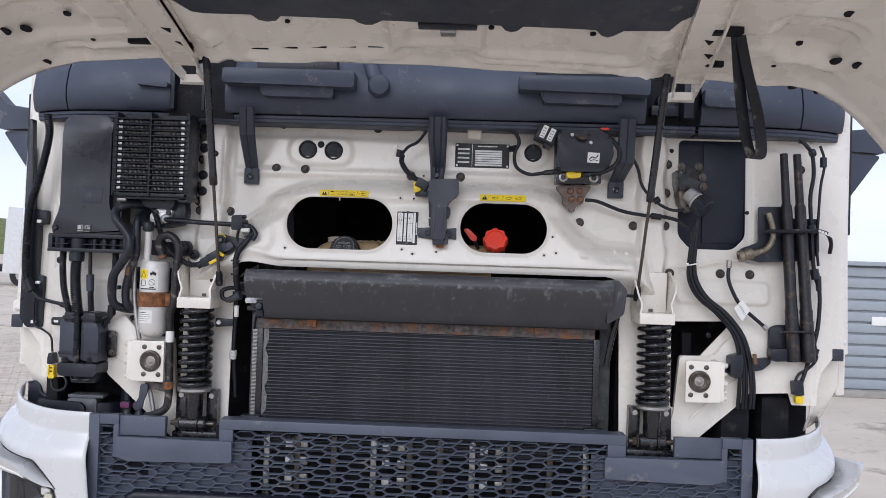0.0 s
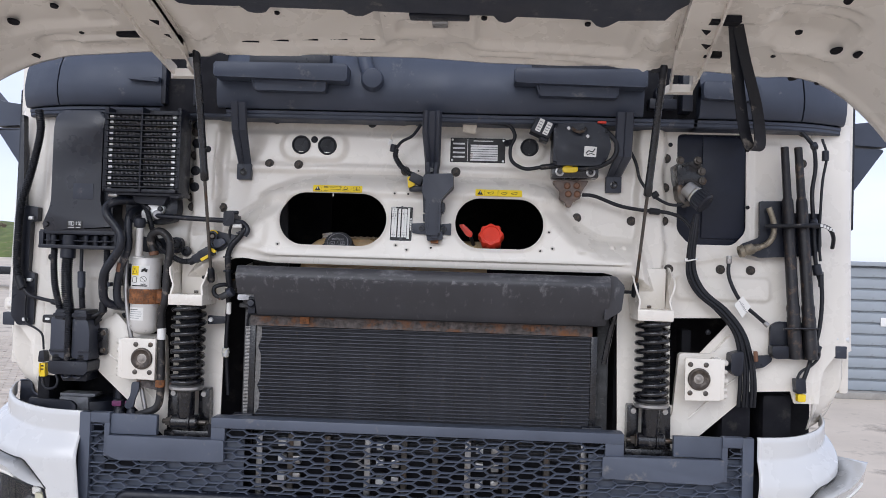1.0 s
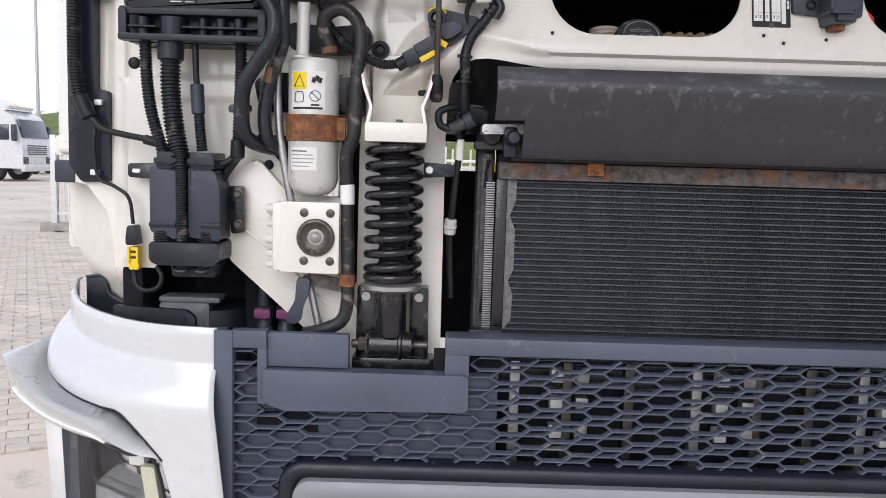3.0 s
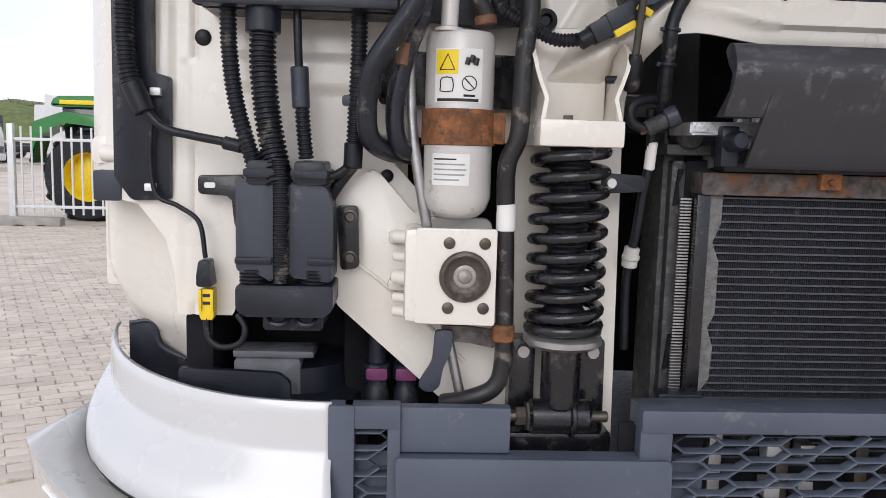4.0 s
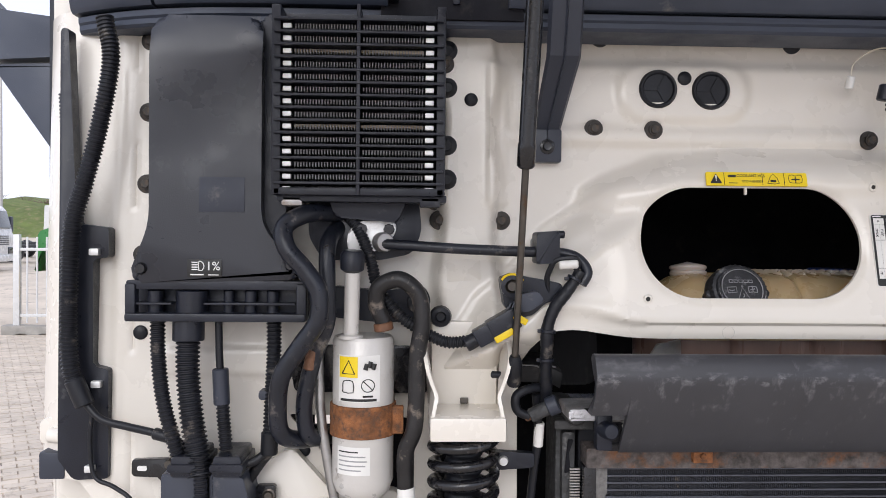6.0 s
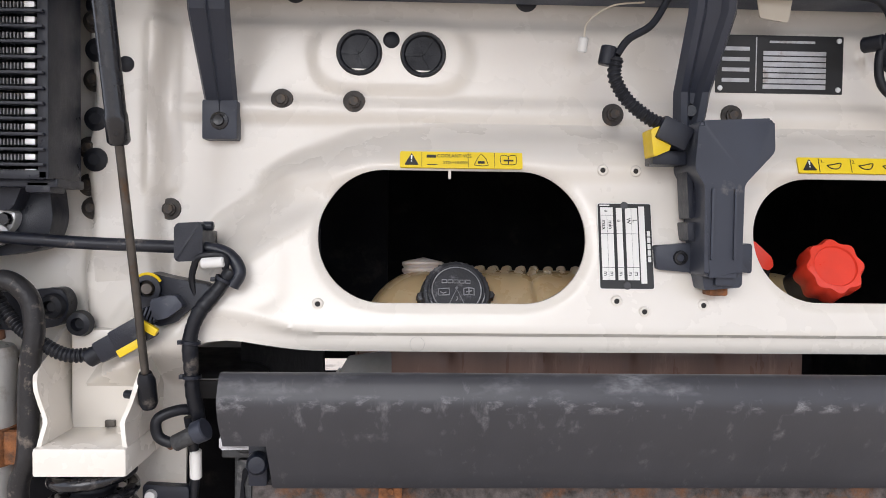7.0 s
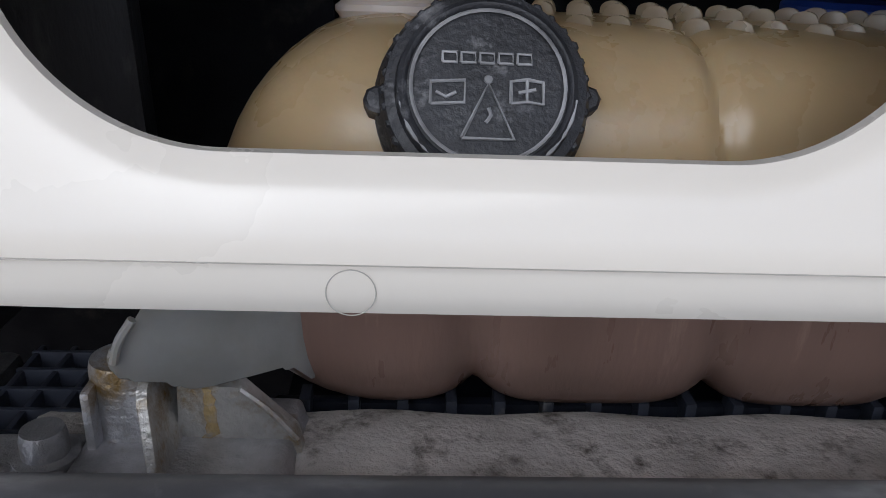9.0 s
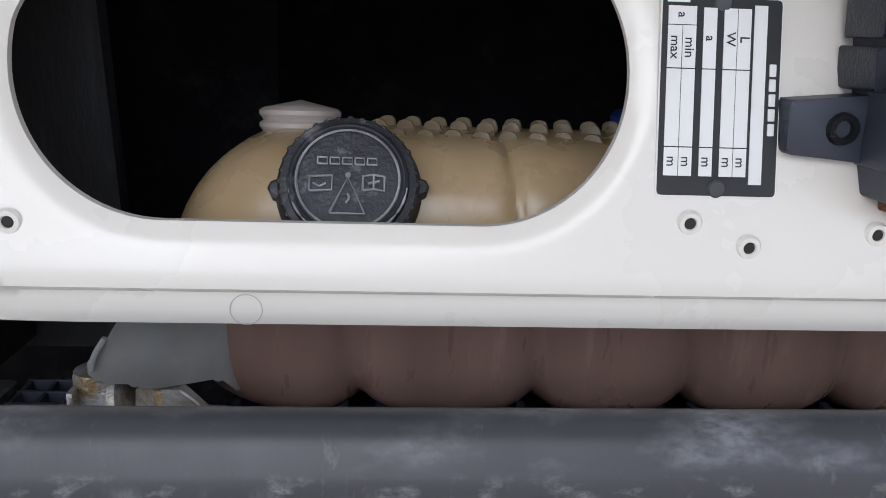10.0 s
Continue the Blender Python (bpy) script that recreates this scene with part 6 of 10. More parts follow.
def receiver_bottle():
    t = thing("receiver_bottle", (-0.82, 2.455, 1.38), "silver aluminium receiver drier bottle with a rusty clamp", "receiver bottle")
    c = (-0.820, 2.470)
    R = 0.0425
    bm = B()
    lathe(bm, [(0, 0), (0.012, 0.0), (0.027, 0.004), (0.037, 0.013), (R, 0.028), (R, 0.222), (R - 0.003, 0.228), (0, 0.229)], (*c, 1.380), (0, 0, 1), 40)
    part("shell", bm, BOTTLE, t)
    bm = B()
    lathe(bm, [(R + 0.0005, 0), (R + 0.0035, 0.001), (R + 0.0035, 0.043), (R + 0.0005, 0.044)], (*c, 1.472), (0, 0, 1), 40)
    box(bm, c[0] + R - 0.002, c[0] + R + 0.014, 2.45, 2.462, 1.475, 1.513, 0.002)
    part("clamp_band", bm, RUST, t, "heavily rusted clamp band")
    bm = B()
    rod(bm, (-0.836, 2.447, 1.606), (-0.834, 2.445, 1.70), 0.0105, 18)
    lathe(bm, [(0.017, 0), (0.017, 0.004), (0.0105, 0.006)], (-0.836, 2.447, 1.607), (0, 0, 1), 18)
    part("riser", bm, BOTTLE, t, "white-grey riser tube")
    bm = B()
    lathe(bm, [(0.010, 0), (0.016, 0.004), (0.017, 0.024), (0.013, 0.030), (0, 0.031)], (-0.835, 2.444, 1.697), (0.05, -0.1, 1), 18)
    part("valve_cap", bm, PLASTIC, t, "black valve cap")

    def wrap(name, x0, x1, z0, z1, material, parent, out=0.0006, cut=1, label=""):
        bm = B()
        n = 14
        a0, a1 = math.asin((x0 - c[0]) / R), math.asin((x1 - c[0]) / R)
        rows = []
        for i in range(n + 1):
            a = a0 + (a1 - a0) * i / n
            p = (c[0] + (R + out) * math.sin(a), c[1] - (R + out) * math.cos(a))
            rows.append((bm.verts.new((*p, z0)), bm.verts.new((*p, z1))))
        for a, b in zip(rows, rows[1:]):
            bm.faces.new((a[0], b[0], b[1], a[1]))
        return part(name, bm, material, parent, label)
    lab = wrap("warning_label", -0.851, -0.796, 1.523, 1.586, STICKW, t, label="white warning label with pictograms")
    wrap("warning_field", -0.8495, -0.825, 1.556, 1.584, YSTICK, lab, 0.0010)
    wrap("label_bar", -0.848, -0.800, 1.524, 1.5275, BLACKINK, lab, 0.0010)
    bm = B()

    def on_bottle(dx, z, o=0.0013):
        a = math.asin((dx - c[0]) / R)
        return Vector((c[0] + (R + o) * math.sin(a), c[1] - (R + o) * math.cos(a), z))
    tube(bm, [on_bottle(-0.8455, 1.561), on_bottle(-0.837, 1.579), on_bottle(-0.829, 1.561), on_bottle(-0.8455, 1.561)], 0.0009, 5, 1)
    tube(bm, [on_bottle(-0.8445, 1.540), on_bottle(-0.8445, 1.549), on_bottle(-0.841, 1.552), on_bottle(-0.834, 1.552), on_bottle(-0.831, 1.549), on_bottle(-0.831, 1.536), on_bottle(-0.8445, 1.536), on_bottle(-0.8445, 1.540)], 0.0007, 5, 2)
    for k in range(3):
        tube(bm, [on_bottle(-0.815 + 0.005 * k, 1.567 + 0.003 * (k % 2)), on_bottle(-0.813 + 0.005 * k, 1.575 + 0.003 * (k % 2))], 0.0032, 6, 2)
    ringp = [on_bottle(-0.8115 + 0.0085 * math.cos(k * 0.35), 1.5455 + 0.0085 * math.sin(k * 0.35)) for k in range(19)]
    tube(bm, ringp, 0.0006, 5, 1)
    tube(bm, [on_bottle(-0.817, 1.551), on_bottle(-0.806, 1.540)], 0.0007, 5, 2)
    tube(bm, [on_bottle(-0.818, 1.531), on_bottle(-0.805, 1.531)], 0.0014, 5, 2)
    part("pictogram_print", bm, BLACKINK, lab)
    low = wrap("maker_label", -0.852, -0.808, 1.424, 1.462, STICKW, t, label="white printed label")
    for k, w in enumerate((0.026, 0.036, 0.038, 0.036, 0.030)):
        wrap("print_line", -0.850, -0.850 + w, 1.4545 - 0.0062 * k, 1.4563 - 0.0062 * k, GREYINK if k else BLACKINK, low, 0.0009)
    br = thing("bottle_bracket", (-0.82, 2.53, 1.5), "black steel bracket behind the receiver bottle", "bracket")
    bm = B()
    prism(bm, rpoly([(-0.93, 1.573), (-0.905, 1.590), (-0.73, 1.588), (-0.73, 1.52), (-0.92, 1.522)], 0.006), 2.505, 2.512, 0.002)
    part("plate", bm, BLACKMETAL, br)
    bm = B()
    prism(bm, rpoly([(-0.965, 1.530), (-0.93, 1.532), (-0.93, 1.519), (-0.965, 1.517)], 0.004), 2.47, 2.49, 0.002)
    part("lug", bm, PLASTIC_G, br)
    bk = thing("pipe_bracket", (-0.79, 2.53, 1.63), "black shaped bracket plate with rubber bushes", "bracket")
    bm = B()
    prism(bm, rpoly([(-0.87, 1.675), (-0.80, 1.668), (-0.735, 1.675), (-0.725, 1.655), (-0.735, 1.628), (-0.79, 1.622), (-0.87, 1.63)], 0.012), 2.50, 2.525, 0.003)
    part("plate", bm, PLASTIC, bk)
    for x, z in ((-0.745, 1.652), (-0.712, 1.632)):
        bm = B()
        lathe(bm, [(0, 0.004), (0.006, 0.004), (0.008, 0.012), (0.014, 0.010), (0.016, 0)], (x, 2.50, z), seg=18)
        part("bush", bm, RUBBER, bk)


receiver_bottle()


def hood_lock(s):
    cx = -0.822 * 1.0
    t = thing("hood_lock_plate", (s * 0.82, 2.5, 1.25), "white folded lock plate with a worn round steel socket", "lock plate", "lock plates")
    k = lambda x: -s * x if s > 0 else x
    fx = (lambda x: -x) if s > 0 else (lambda x: x)
    bm = B()
    prism(bm, [(fx(x), z) for x, z in rpoly([(-0.870, 1.371), (-0.770, 1.371), (-0.770, 1.250), (-0.870, 1.252)], 0.004, 3)], 2.436, 2.442, 0.0015)
    part("plate", bm, WHITE, t)
    bm = B()
    box(bm, min(fx(-0.884), fx(-0.860)), max(fx(-0.884), fx(-0.860)), 2.4365, 2.51, 1.2525, 1.3705, 0.009)
    for z0, w in ((1.357, 0.0085), (1.331, 0.006), (1.305, 0.0095), (1.279, 0.006), (1.261, 0.007)):
        rod(bm, (fx(-0.898), 2.470, z0), (fx(-0.872), 2.455, z0), w, 14, 0.003)
    part("side_flange", bm, WHITE, t, "rounded ribbed side flange")
    bm = B()
    c = (fx(-0.809), 2.437, 1.312)
    lathe(bm, [(0.0315, 0), (0.0320, 0.005), (0.0300, 0.0085), (0.0265, 0.009), (0.0215, 0.0045), (0.0175, 0.0025), (0.0, 0.002)], c, seg=44)
    sock = part("socket_ring", bm, mat("worn_brown_steel_%d" % (s + 1), (0.085, 0.07, 0.06), 0.4, 0.6, var=0.4, vscale=50, bump=0.08, dirt=(0.2, 0.17, 0.14), amount=0.25, dscale=40), t, "worn dark steel ring")
    bm = B()
    lathe(bm, [(0, 0.0065), (0.005, 0.006), (0.008, 0.0045), (0.0095, 0.003), (0.0125, 0.0032), (0.0150, 0.002)], c, seg=24)
    part("socket_pin", bm, mat("worn_pin_%d" % (s + 1), (0.34, 0.31, 0.28), 0.5, 0.5, var=0.35, vscale=60, bump=0.1), sock, "worn steel pin")
    for x, z in ((-0.829, 1.353), (-0.785, 1.353), (-0.829, 1.272), (-0.785, 1.272)):
        bm = B()
        lathe(bm, [(0, 0.004), (0.0045, 0.004), (0.007, 0.003), (0.0078, 0)], (fx(x), 2.437, z), seg=12)
        part("lock_bolt", bm, DARKMETAL, t)


hood_lock(-1)
hood_lock(1)


def spring_leg(s):
    cx = s * 0.680
    t = thing("cab_spring_strut", (cx, 2.458, 1.10), "black coil spring cab suspension strut between cream towers", "spring strut", "spring struts")
    cy = 2.456
    bm = B()
    helix(bm, (cx, cy), 0.0432, 0.0076, 1.248, 1.470, 9.0)
    helix(bm, (cx, cy), 0.0432, 0.0076, 1.240, 1.252, 1.0)
    part("coil", bm, BLACKMETAL, t, "glossy black coil spring")
    bm = B()
    prof = [(0, 1.225)]
    z = 1.24
    while z < 1.47:
        prof += [(0.024, z), (0.0265, z + 0.003), (0.0265, z + 0.006), (0.024, z + 0.009)]
        z += 0.012
    lathe(bm, [(r, h - 1.225) for r, h in prof] + [(0, 0.25)], (cx, cy, 1.225), (0, 0, 1), 24)
    part("bellows", bm, RUBBER, t, "black rubber bellows")
    bm = B()
    lathe(bm, [(0.026, 0), (0.044, 0.001), (0.050, 0.006), (0.050, 0.013), (0.044, 0.018), (0.026, 0.019)], (cx, cy, 1.222), (0, 0, 1), 32)
    part("lower_seat", bm, STEEL, t, "grey steel spring seat")
    bm = B()
    lathe(bm, [(0.0, 0), (0.023, 0.002), (0.0255, 0.012), (0.0255, 0.085), (0, 0.086)], (cx, cy, 1.142), (0, 0, 1), 28)
    part("damper_body", bm, BLACKMETAL, t)
    bm = B()
    rod(bm, (cx - 0.040, cy, 1.128), (cx + 0.040, cy, 1.128), 0.0225, 28, 0.004)
    lathe(bm, [(0.024, 0), (0.027, 0.002), (0.027, 0.006), (0.024, 0.008)], (cx + 0.012, cy, 1.128), (1, 0, 0), 28)
    part("lower_eye", bm, BLACKMETAL, t)
    bm = B()
    rod(bm, (cx - 0.068, cy, 1.128), (cx + 0.064, cy, 1.128), 0.0075, 12)
    lathe(bm, [(0, 0), (0.013, 0), (0.013, 0.012), (0.02, 0.013), (0.02, 0.016), (0, 0.016)], (cx - 0.056, cy, 1.128), (1, 0, 0), 6)
    part("pivot_bolt", bm, DARKMETAL, t)
    f = thing("strut_bracket", (cx, 2.5, 1.09), "black steel bracket at the foot of a spring strut", "bracket", "strut brackets")
    for q in (-1, 1):
        bm = B()
        prism(bm, rpoly([(cx + q * 0.030, 1.225), (cx + q * 0.062, 1.225), (cx + q * 0.064, 1.09), (cx + q * 0.03, 1.09)], 0.005), 2.48, 2.51, 0.002)
        p = part("cheek", bm, BLACKMETAL, f)
        bm = B()
        lathe(bm, [(0, 0.007), (0.008, 0.007), (0.0095, 0)], (cx + q * 0.046, 2.48, 1.208), seg=10)
        part("stud", bm, STEEL, p)
    bm = B()
    box(bm, cx - 0.07, cx + 0.075, 2.47, 2.56, 1.04, 1.10, 0.006)
    part("base", bm, BLACKMETAL, f)


spring_leg(-1)
spring_leg(1)


def gas_strut(p0, p1, s):
    t = thing("gas_strut", p0, "slim black gas strut holding the hood open", "gas strut", "gas struts")
    a, b = Vector(p0), Vector(p1)
    d = (b - a).normalized()
    j = a + d * (b - a).length * 0.455
    bm = B()
    lathe(bm, [(0, 0), (0.009, 0), (0.0115, 0.003), (0.0115, 0.03), (0.0105, 0.032), (0.0105, (b - j).length - 0.02), (0.007, (b - j).length), (0, (b - j).length)], j, d, 20)
    part("cylinder", bm, BLACKMETAL, t)
    bm = B()
    rod(bm, a + d * 0.02, j + d * 0.01, 0.0046, 14)
    part("rod", bm, DARKMETAL, t, "thin dark piston rod")
    for q in (a, b):
        bm = B()
        lathe(bm, [(0, -0.014), (0.008, -0.014), (0.0105, -0.008), (0.0105, 0.020), (0.007, 0.030), (0, 0.03)], q, d if q == a else -d, 16)
        rod(bm, q, q + Vector((-0.03 * 1.0, 0.012, 0)), 0.005, 10)
        part("end_fitting", bm, RUBBER, t)


gas_strut((-0.613, 2.440, 1.557), (-0.612, 2.25, 2.165), -1)
gas_strut((0.626, 2.455, 1.553), (0.645, 2.25, 2.148), 1)


def cowl_bracket(x0, x1, x2, x3, zt, zk, zb):
    t = thing("cowl_bracket", ((x2 + x3) / 2, 2.54, zb), "black ribbed plastic bracket with a bolted foot", "bracket", "cowl brackets")
    bm = B()
    for a, b in ((0, 1),):
        v = []
        for (xa, xb, z, y) in ((x0, x1, zt, 2.43), (x0, x1, zk, 2.45), (x2, x3, zb + 0.045, 2.540), (x2, x3, zb, 2.545)):
            v.append([bm.verts.new((xa, y, z)), bm.verts.new((xa + 0.004, y - 0.008, z)), bm.verts.new(((xa + xb) / 2 - 0.002, y - 0.008, z)), bm.verts.new(((xa + xb) / 2, y - 0.012, z)), bm.verts.new(((xa + xb) / 2 + 0.002, y - 0.008, z)), bm.verts.new((xb - 0.004, y - 0.008, z)), bm.verts.new((xb, y, z)), bm.verts.new(((xa + xb) / 2, y + 0.012, z))])
        for p, q in zip(v, v[1:]):
            for k in range(8):
                bm.faces.new((p[k], p[(k + 1) % 8], q[(k + 1) % 8], q[k]))
        bm.faces.new(v[0])
        bm.faces.new(v[-1][::-1])
    part("arm", bm, PLASTIC_G, t, "", 30)
    bm = B()
    prism(bm, rpoly([(x2 - 0.001, zb + 0.047), (x3 + 0.001, zb + 0.047), (x3 + 0.001, zb - 0.002), (x2 - 0.001, zb - 0.002)], 0.003, 3), 2.530, 2.556, 0.002)
    part("foot", bm, PLASTIC_G, t)
    bm = B()
    lathe(bm, [(0, 0.005), (0.006, 0.006), (0.007, 0.003), (0.011, 0.002), (0.012, -0.002)], ((x2 + x3) / 2, 2.530, zb + 0.021), seg=14)
    part("foot_bolt", bm, BLACKMETAL, t)


cowl_bracket(-0.572, -0.524, -0.576, -0.535, 2.075, 1.995, 1.860)
cowl_bracket(0.555, 0.606, 0.548, 0.592, 2.07, 1.945, 1.850)


def fuse_carrier():
    t = thing("cable_junction_box", (-1.03, 2.5, 1.26), "dark grey double junction box gathering corrugated hoses", "junction box")
    bm = B()
    prism(bm, rpoly([(-1.089, 1.424), (-1.044, 1.424), (-1.044, 1.298), (-1.060, 1.308), (-1.089, 1.312)], 0.005), 2.44, 2.53, 0.004)
    part("left_block", bm, PLASTIC_G, t)
    bm = B()
    prism(bm, rpoly([(-1.024, 1.424), (-0.979, 1.418), (-0.972, 1.385), (-0.972, 1.30), (-1.024, 1.306)], 0.005), 2.44, 2.53, 0.004)
    part("right_block", bm, PLASTIC_G, t)
    for x0, x1 in ((-1.074, -1.036), (-1.018, -0.982)):
        bm = B()
        prism(bm, rpoly([(x0, 1.448), (x1, 1.448), (x1 + 0.002, 1.42), (x0 - 0.002, 1.42)], 0.004), 2.435, 2.51, 0.003)
        prism(bm, rpoly([(x0 - 0.004, 1.438), (x1 + 0.004, 1.438), (x1 + 0.004, 1.428), (x0 - 0.004, 1.428)], 0.002), 2.430, 2.515, 0.002)
        part("hose_socket", bm, PLASTIC, t)
    for x0, x1 in ((-1.090, -1.045), (-1.002, -0.970)):
        bm = B()
        box(bm, x0, x1, 2.436, 2.45, 1.322, 1.330, 0.0015)
        part("tie_strap", bm, PLASTIC, t)
    bm = B()
    prism(bm, rpoly([(-1.088, 1.297), (-0.970, 1.297), (-0.970, 1.268), (-0.98, 1.258), (-1.08, 1.258), (-1.088, 1.268)], 0.005), 2.43, 2.53, 0.004)
    prism(bm, rpoly([(-1.060, 1.26), (-0.985, 1.26), (-0.985, 1.235), (-1.060, 1.235)], 0.004), 2.46, 2.53, 0.003)
    part("lower_tray", bm, PLASTIC, t)
    for x in (-1.07, -0.995):
        bm = B()
        prof = []
        for k in range(4):
            prof += [(0.016, 0.0045 * k), (0.018, 0.001 + 0.0045 * k), (0.018, 0.003 + 0.0045 * k), (0.016, 0.004 + 0.0045 * k)]
        lathe(bm, prof, (x, 2.455, 1.297), (0, 0, 1), 16)
        part("gland", bm, RUBBER, t)
    for x in (-1.04, -1.005):
        bm = B()
        tube(bm, [(x - 0.014, 2.45, 1.258), (x - 0.006, 2.44, 1.248), (x + 0.008, 2.44, 1.247), (x + 0.016, 2.45, 1.256)], 0.004, 8)
        part("clip_loop", bm, PLASTIC, t)
    bm = B()
    prism(bm, rpoly([(-1.149, 1.426), (-1.085, 1.428), (-1.085, 1.35), (-1.103, 1.36), (-1.107, 1.40), (-1.149, 1.402)], 0.005), 2.50, 2.508, 0.002)
    lb = part("left_bracket", bm, BLACKMETAL, t, "black steel bracket with a slot")
    bm = B()
    prism(bm, rpoly([(-1.141, 1.417), (-1.127, 1.417), (-1.127, 1.410), (-1.141, 1.410)], 0.0034), 2.4985, 2.501, 0)
    part("slot", bm, STICKW, lb)
    for z in (1.42, 1.365):
        bm = B()
        lathe(bm, [(0, 0.006), (0.006, 0.006), (0.007, 0)], (-1.096, 2.50, z), seg=8)
        part("bracket_bolt", bm, DARKMETAL, lb)
    bm = B()
    prism(bm, rpoly([(-0.972, 1.392), (-0.944, 1.392), (-0.942, 1.312), (-0.966, 1.308)], 0.006), 2.49, 2.50, 0.002)
    rb = part("right_bracket", bm, BLACKMETAL, t)
    for z in (1.378, 1.325):
        bm = B()
        lathe(bm, [(0, 0.006), (0.0055, 0.006), (0.0065, 0.001), (0.009, 0)], (-0.954, 2.49, z), seg=12)
        part("bracket_bolt", bm, DARKMETAL, rb)


fuse_carrier()
cable("corrugated_hose", [(-1.102, 2.465, 1.632), (-1.100, 2.462, 1.58), (-1.092, 2.458, 1.52), (-1.078, 2.455, 1.47), (-1.066, 2.455, 1.43)], 0.0105, "black corrugated cable hose", "corrugated hose", RUBBER, True, "corrugated hoses", seg=14)
cable("corrugated_hose", [(-1.060, 2.465, 1.61), (-1.060, 2.462, 1.56), (-1.053, 2.456, 1.50), (-1.043, 2.45, 1.45), (-1.036, 2.440, 1.42)], 0.0165, "thick black corrugated cable hose with a collar", "corrugated hose", RUBBER, True, "corrugated hoses", 0.0062, 16,
      extra=[("collar", [(-1.060, 2.465, 1.600), (-1.060, 2.466, 1.632)], 0.0215, PLASTIC)])
cable("corrugated_hose", [(-1.036, 2.436, 1.45), (-1.034, 2.434, 1.40), (-1.034, 2.434, 1.34), (-1.034, 2.436, 1.30)], 0.0095, "slim black corrugated hose in front of the junction box", "corrugated hose", RUBBER, True, "corrugated hoses")
cable("corrugated_hose", [(-1.014, 2.465, 1.53), (-1.011, 2.463, 1.49), (-1.007, 2.462, 1.45)], 0.0095, "black corrugated hose with a smooth sleeve", "corrugated hose", RUBBER, True, "corrugated hoses",
      extra=[("cable", [(-1.020, 2.468, 1.635), (-1.018, 2.466, 1.58), (-1.016, 2.465, 1.55)], 0.0052, RUBBER), ("sleeve", [(-1.0165, 2.4655, 1.562), (-1.0140, 2.4648, 1.512)], 0.0112, PLASTIC_G)])
cable("corrugated_hose", [(-0.945, 2.475, 1.635), (-0.945, 2.475, 1.58), (-0.948, 2.475, 1.51), (-0.950, 2.475, 1.45)], 0.0105, "black corrugated hose behind the coolant hose", "corrugated hose", RUBBER, True, "corrugated hoses",
      extra=[("boot", [(-0.950, 2.475, 1.472), (-0.951, 2.475, 1.44)], 0.012, RUBBER)])
cable("cable", [(-0.952, 2.475, 1.445), (-0.97, 2.47, 1.432), (-0.99, 2.465, 1.428), (-1.01, 2.46, 1.425)], 0.006, "short black cable into the junction box", "cable", RUBBER)
cable("cable", [(-0.945, 2.478, 1.45), (-0.965, 2.48, 1.425), (-0.985, 2.485, 1.395)], 0.0075, "black cable beside the junction box", "cable", RUBBER)

# cable tray and harness at the cab edge
tray = thing("cable_tray", (-1.22, 2.55, 1.39), "black steel cable tray strip with silver clips", "cable tray")
bm = B()
prism(bm, rpoly([(-1.258, 2.04), (-1.247, 2.04), (-1.235, 1.76), (-1.190, 1.755), (-1.190, 1.712), (-1.212, 1.71), (-1.212, 1.555), (-1.190, 1.55), (-1.190, 1.392), (-1.240, 1.390), (-1.262, 1.42)], 0.005), 2.522, 2.546, 0.002)
part("strip", bm, PLASTIC, tray)
for x, z in ((-1.207, 1.72), (-1.204, 1.53), (-1.213, 1.408)):
    bm = B()
    box(bm, x - 0.008, x + 0.006, 2.512, 2.523, z - 0.005, z + 0.005, 0.002)
    part("clip", bm, ALU, tray, "bright clip")
cable("edge_harness", [(-1.188, 2.50, 2.05), (-1.178, 2.497, 1.99), (-1.193, 2.497, 1.90), (-1.214, 2.499, 1.82), (-1.232, 2.50, 1.755), (-1.237, 2.50, 1.66), (-1.236, 2.50, 1.57), (-1.226, 2.50, 1.525)], 0.0125, "long black corrugated harness down the cab edge", "harness", RUBBER, True, seg=14,
      extra=[("taped_end", [(-1.230, 2.50, 1.54), (-1.214, 2.50, 1.503)], 0.0135, RUBBER)])
cable("side_cable", [(-1.218, 2.50, 1.512), (-1.19, 2.495, 1.485), (-1.15, 2.49, 1.475), (-1.105, 2.48, 1.467), (-1.06, 2.475, 1.45)], 0.0055, "black cable across to the corrugated hoses", "cable", RUBBER, extra=[("knuckle", [(-1.112, 2.482, 1.468), (-1.088, 2.478, 1.463)], 0.0085, RUBBER)])
cable("drop_wire", [(-1.207, 2.51, 1.50), (-1.212, 2.512, 1.45), (-1.205, 2.51, 1.40), (-1.175, 2.505, 1.385), (-1.148, 2.50, 1.365), (-1.14, 2.498, 1.32)], 0.0032, "thin black wire down to a yellow plug", "wire", RUBBER)
cable("inner_harness", [(-1.262, 2.55, 1.95), (-1.258, 2.55, 1.85), (-1.256, 2.55, 1.75), (-1.25, 2.55, 1.69)], 0.011, "pale dusty corrugated hose at the door edge", "hose", PLASTIC_G, True)
yc = thing("yellow_connector", (-1.137, 2.50, 1.24), "bright yellow plug with a black socket", "connector", "yellow connectors")
bm = B()
prism(bm, rpoly([(-1.1465, 1.280), (-1.1285, 1.280), (-1.1285, 1.244), (-1.132, 1.238), (-1.135, 1.242), (-1.140, 1.242), (-1.143, 1.238), (-1.1465, 1.244)], 0.002), 2.490, 2.508, 0.002)
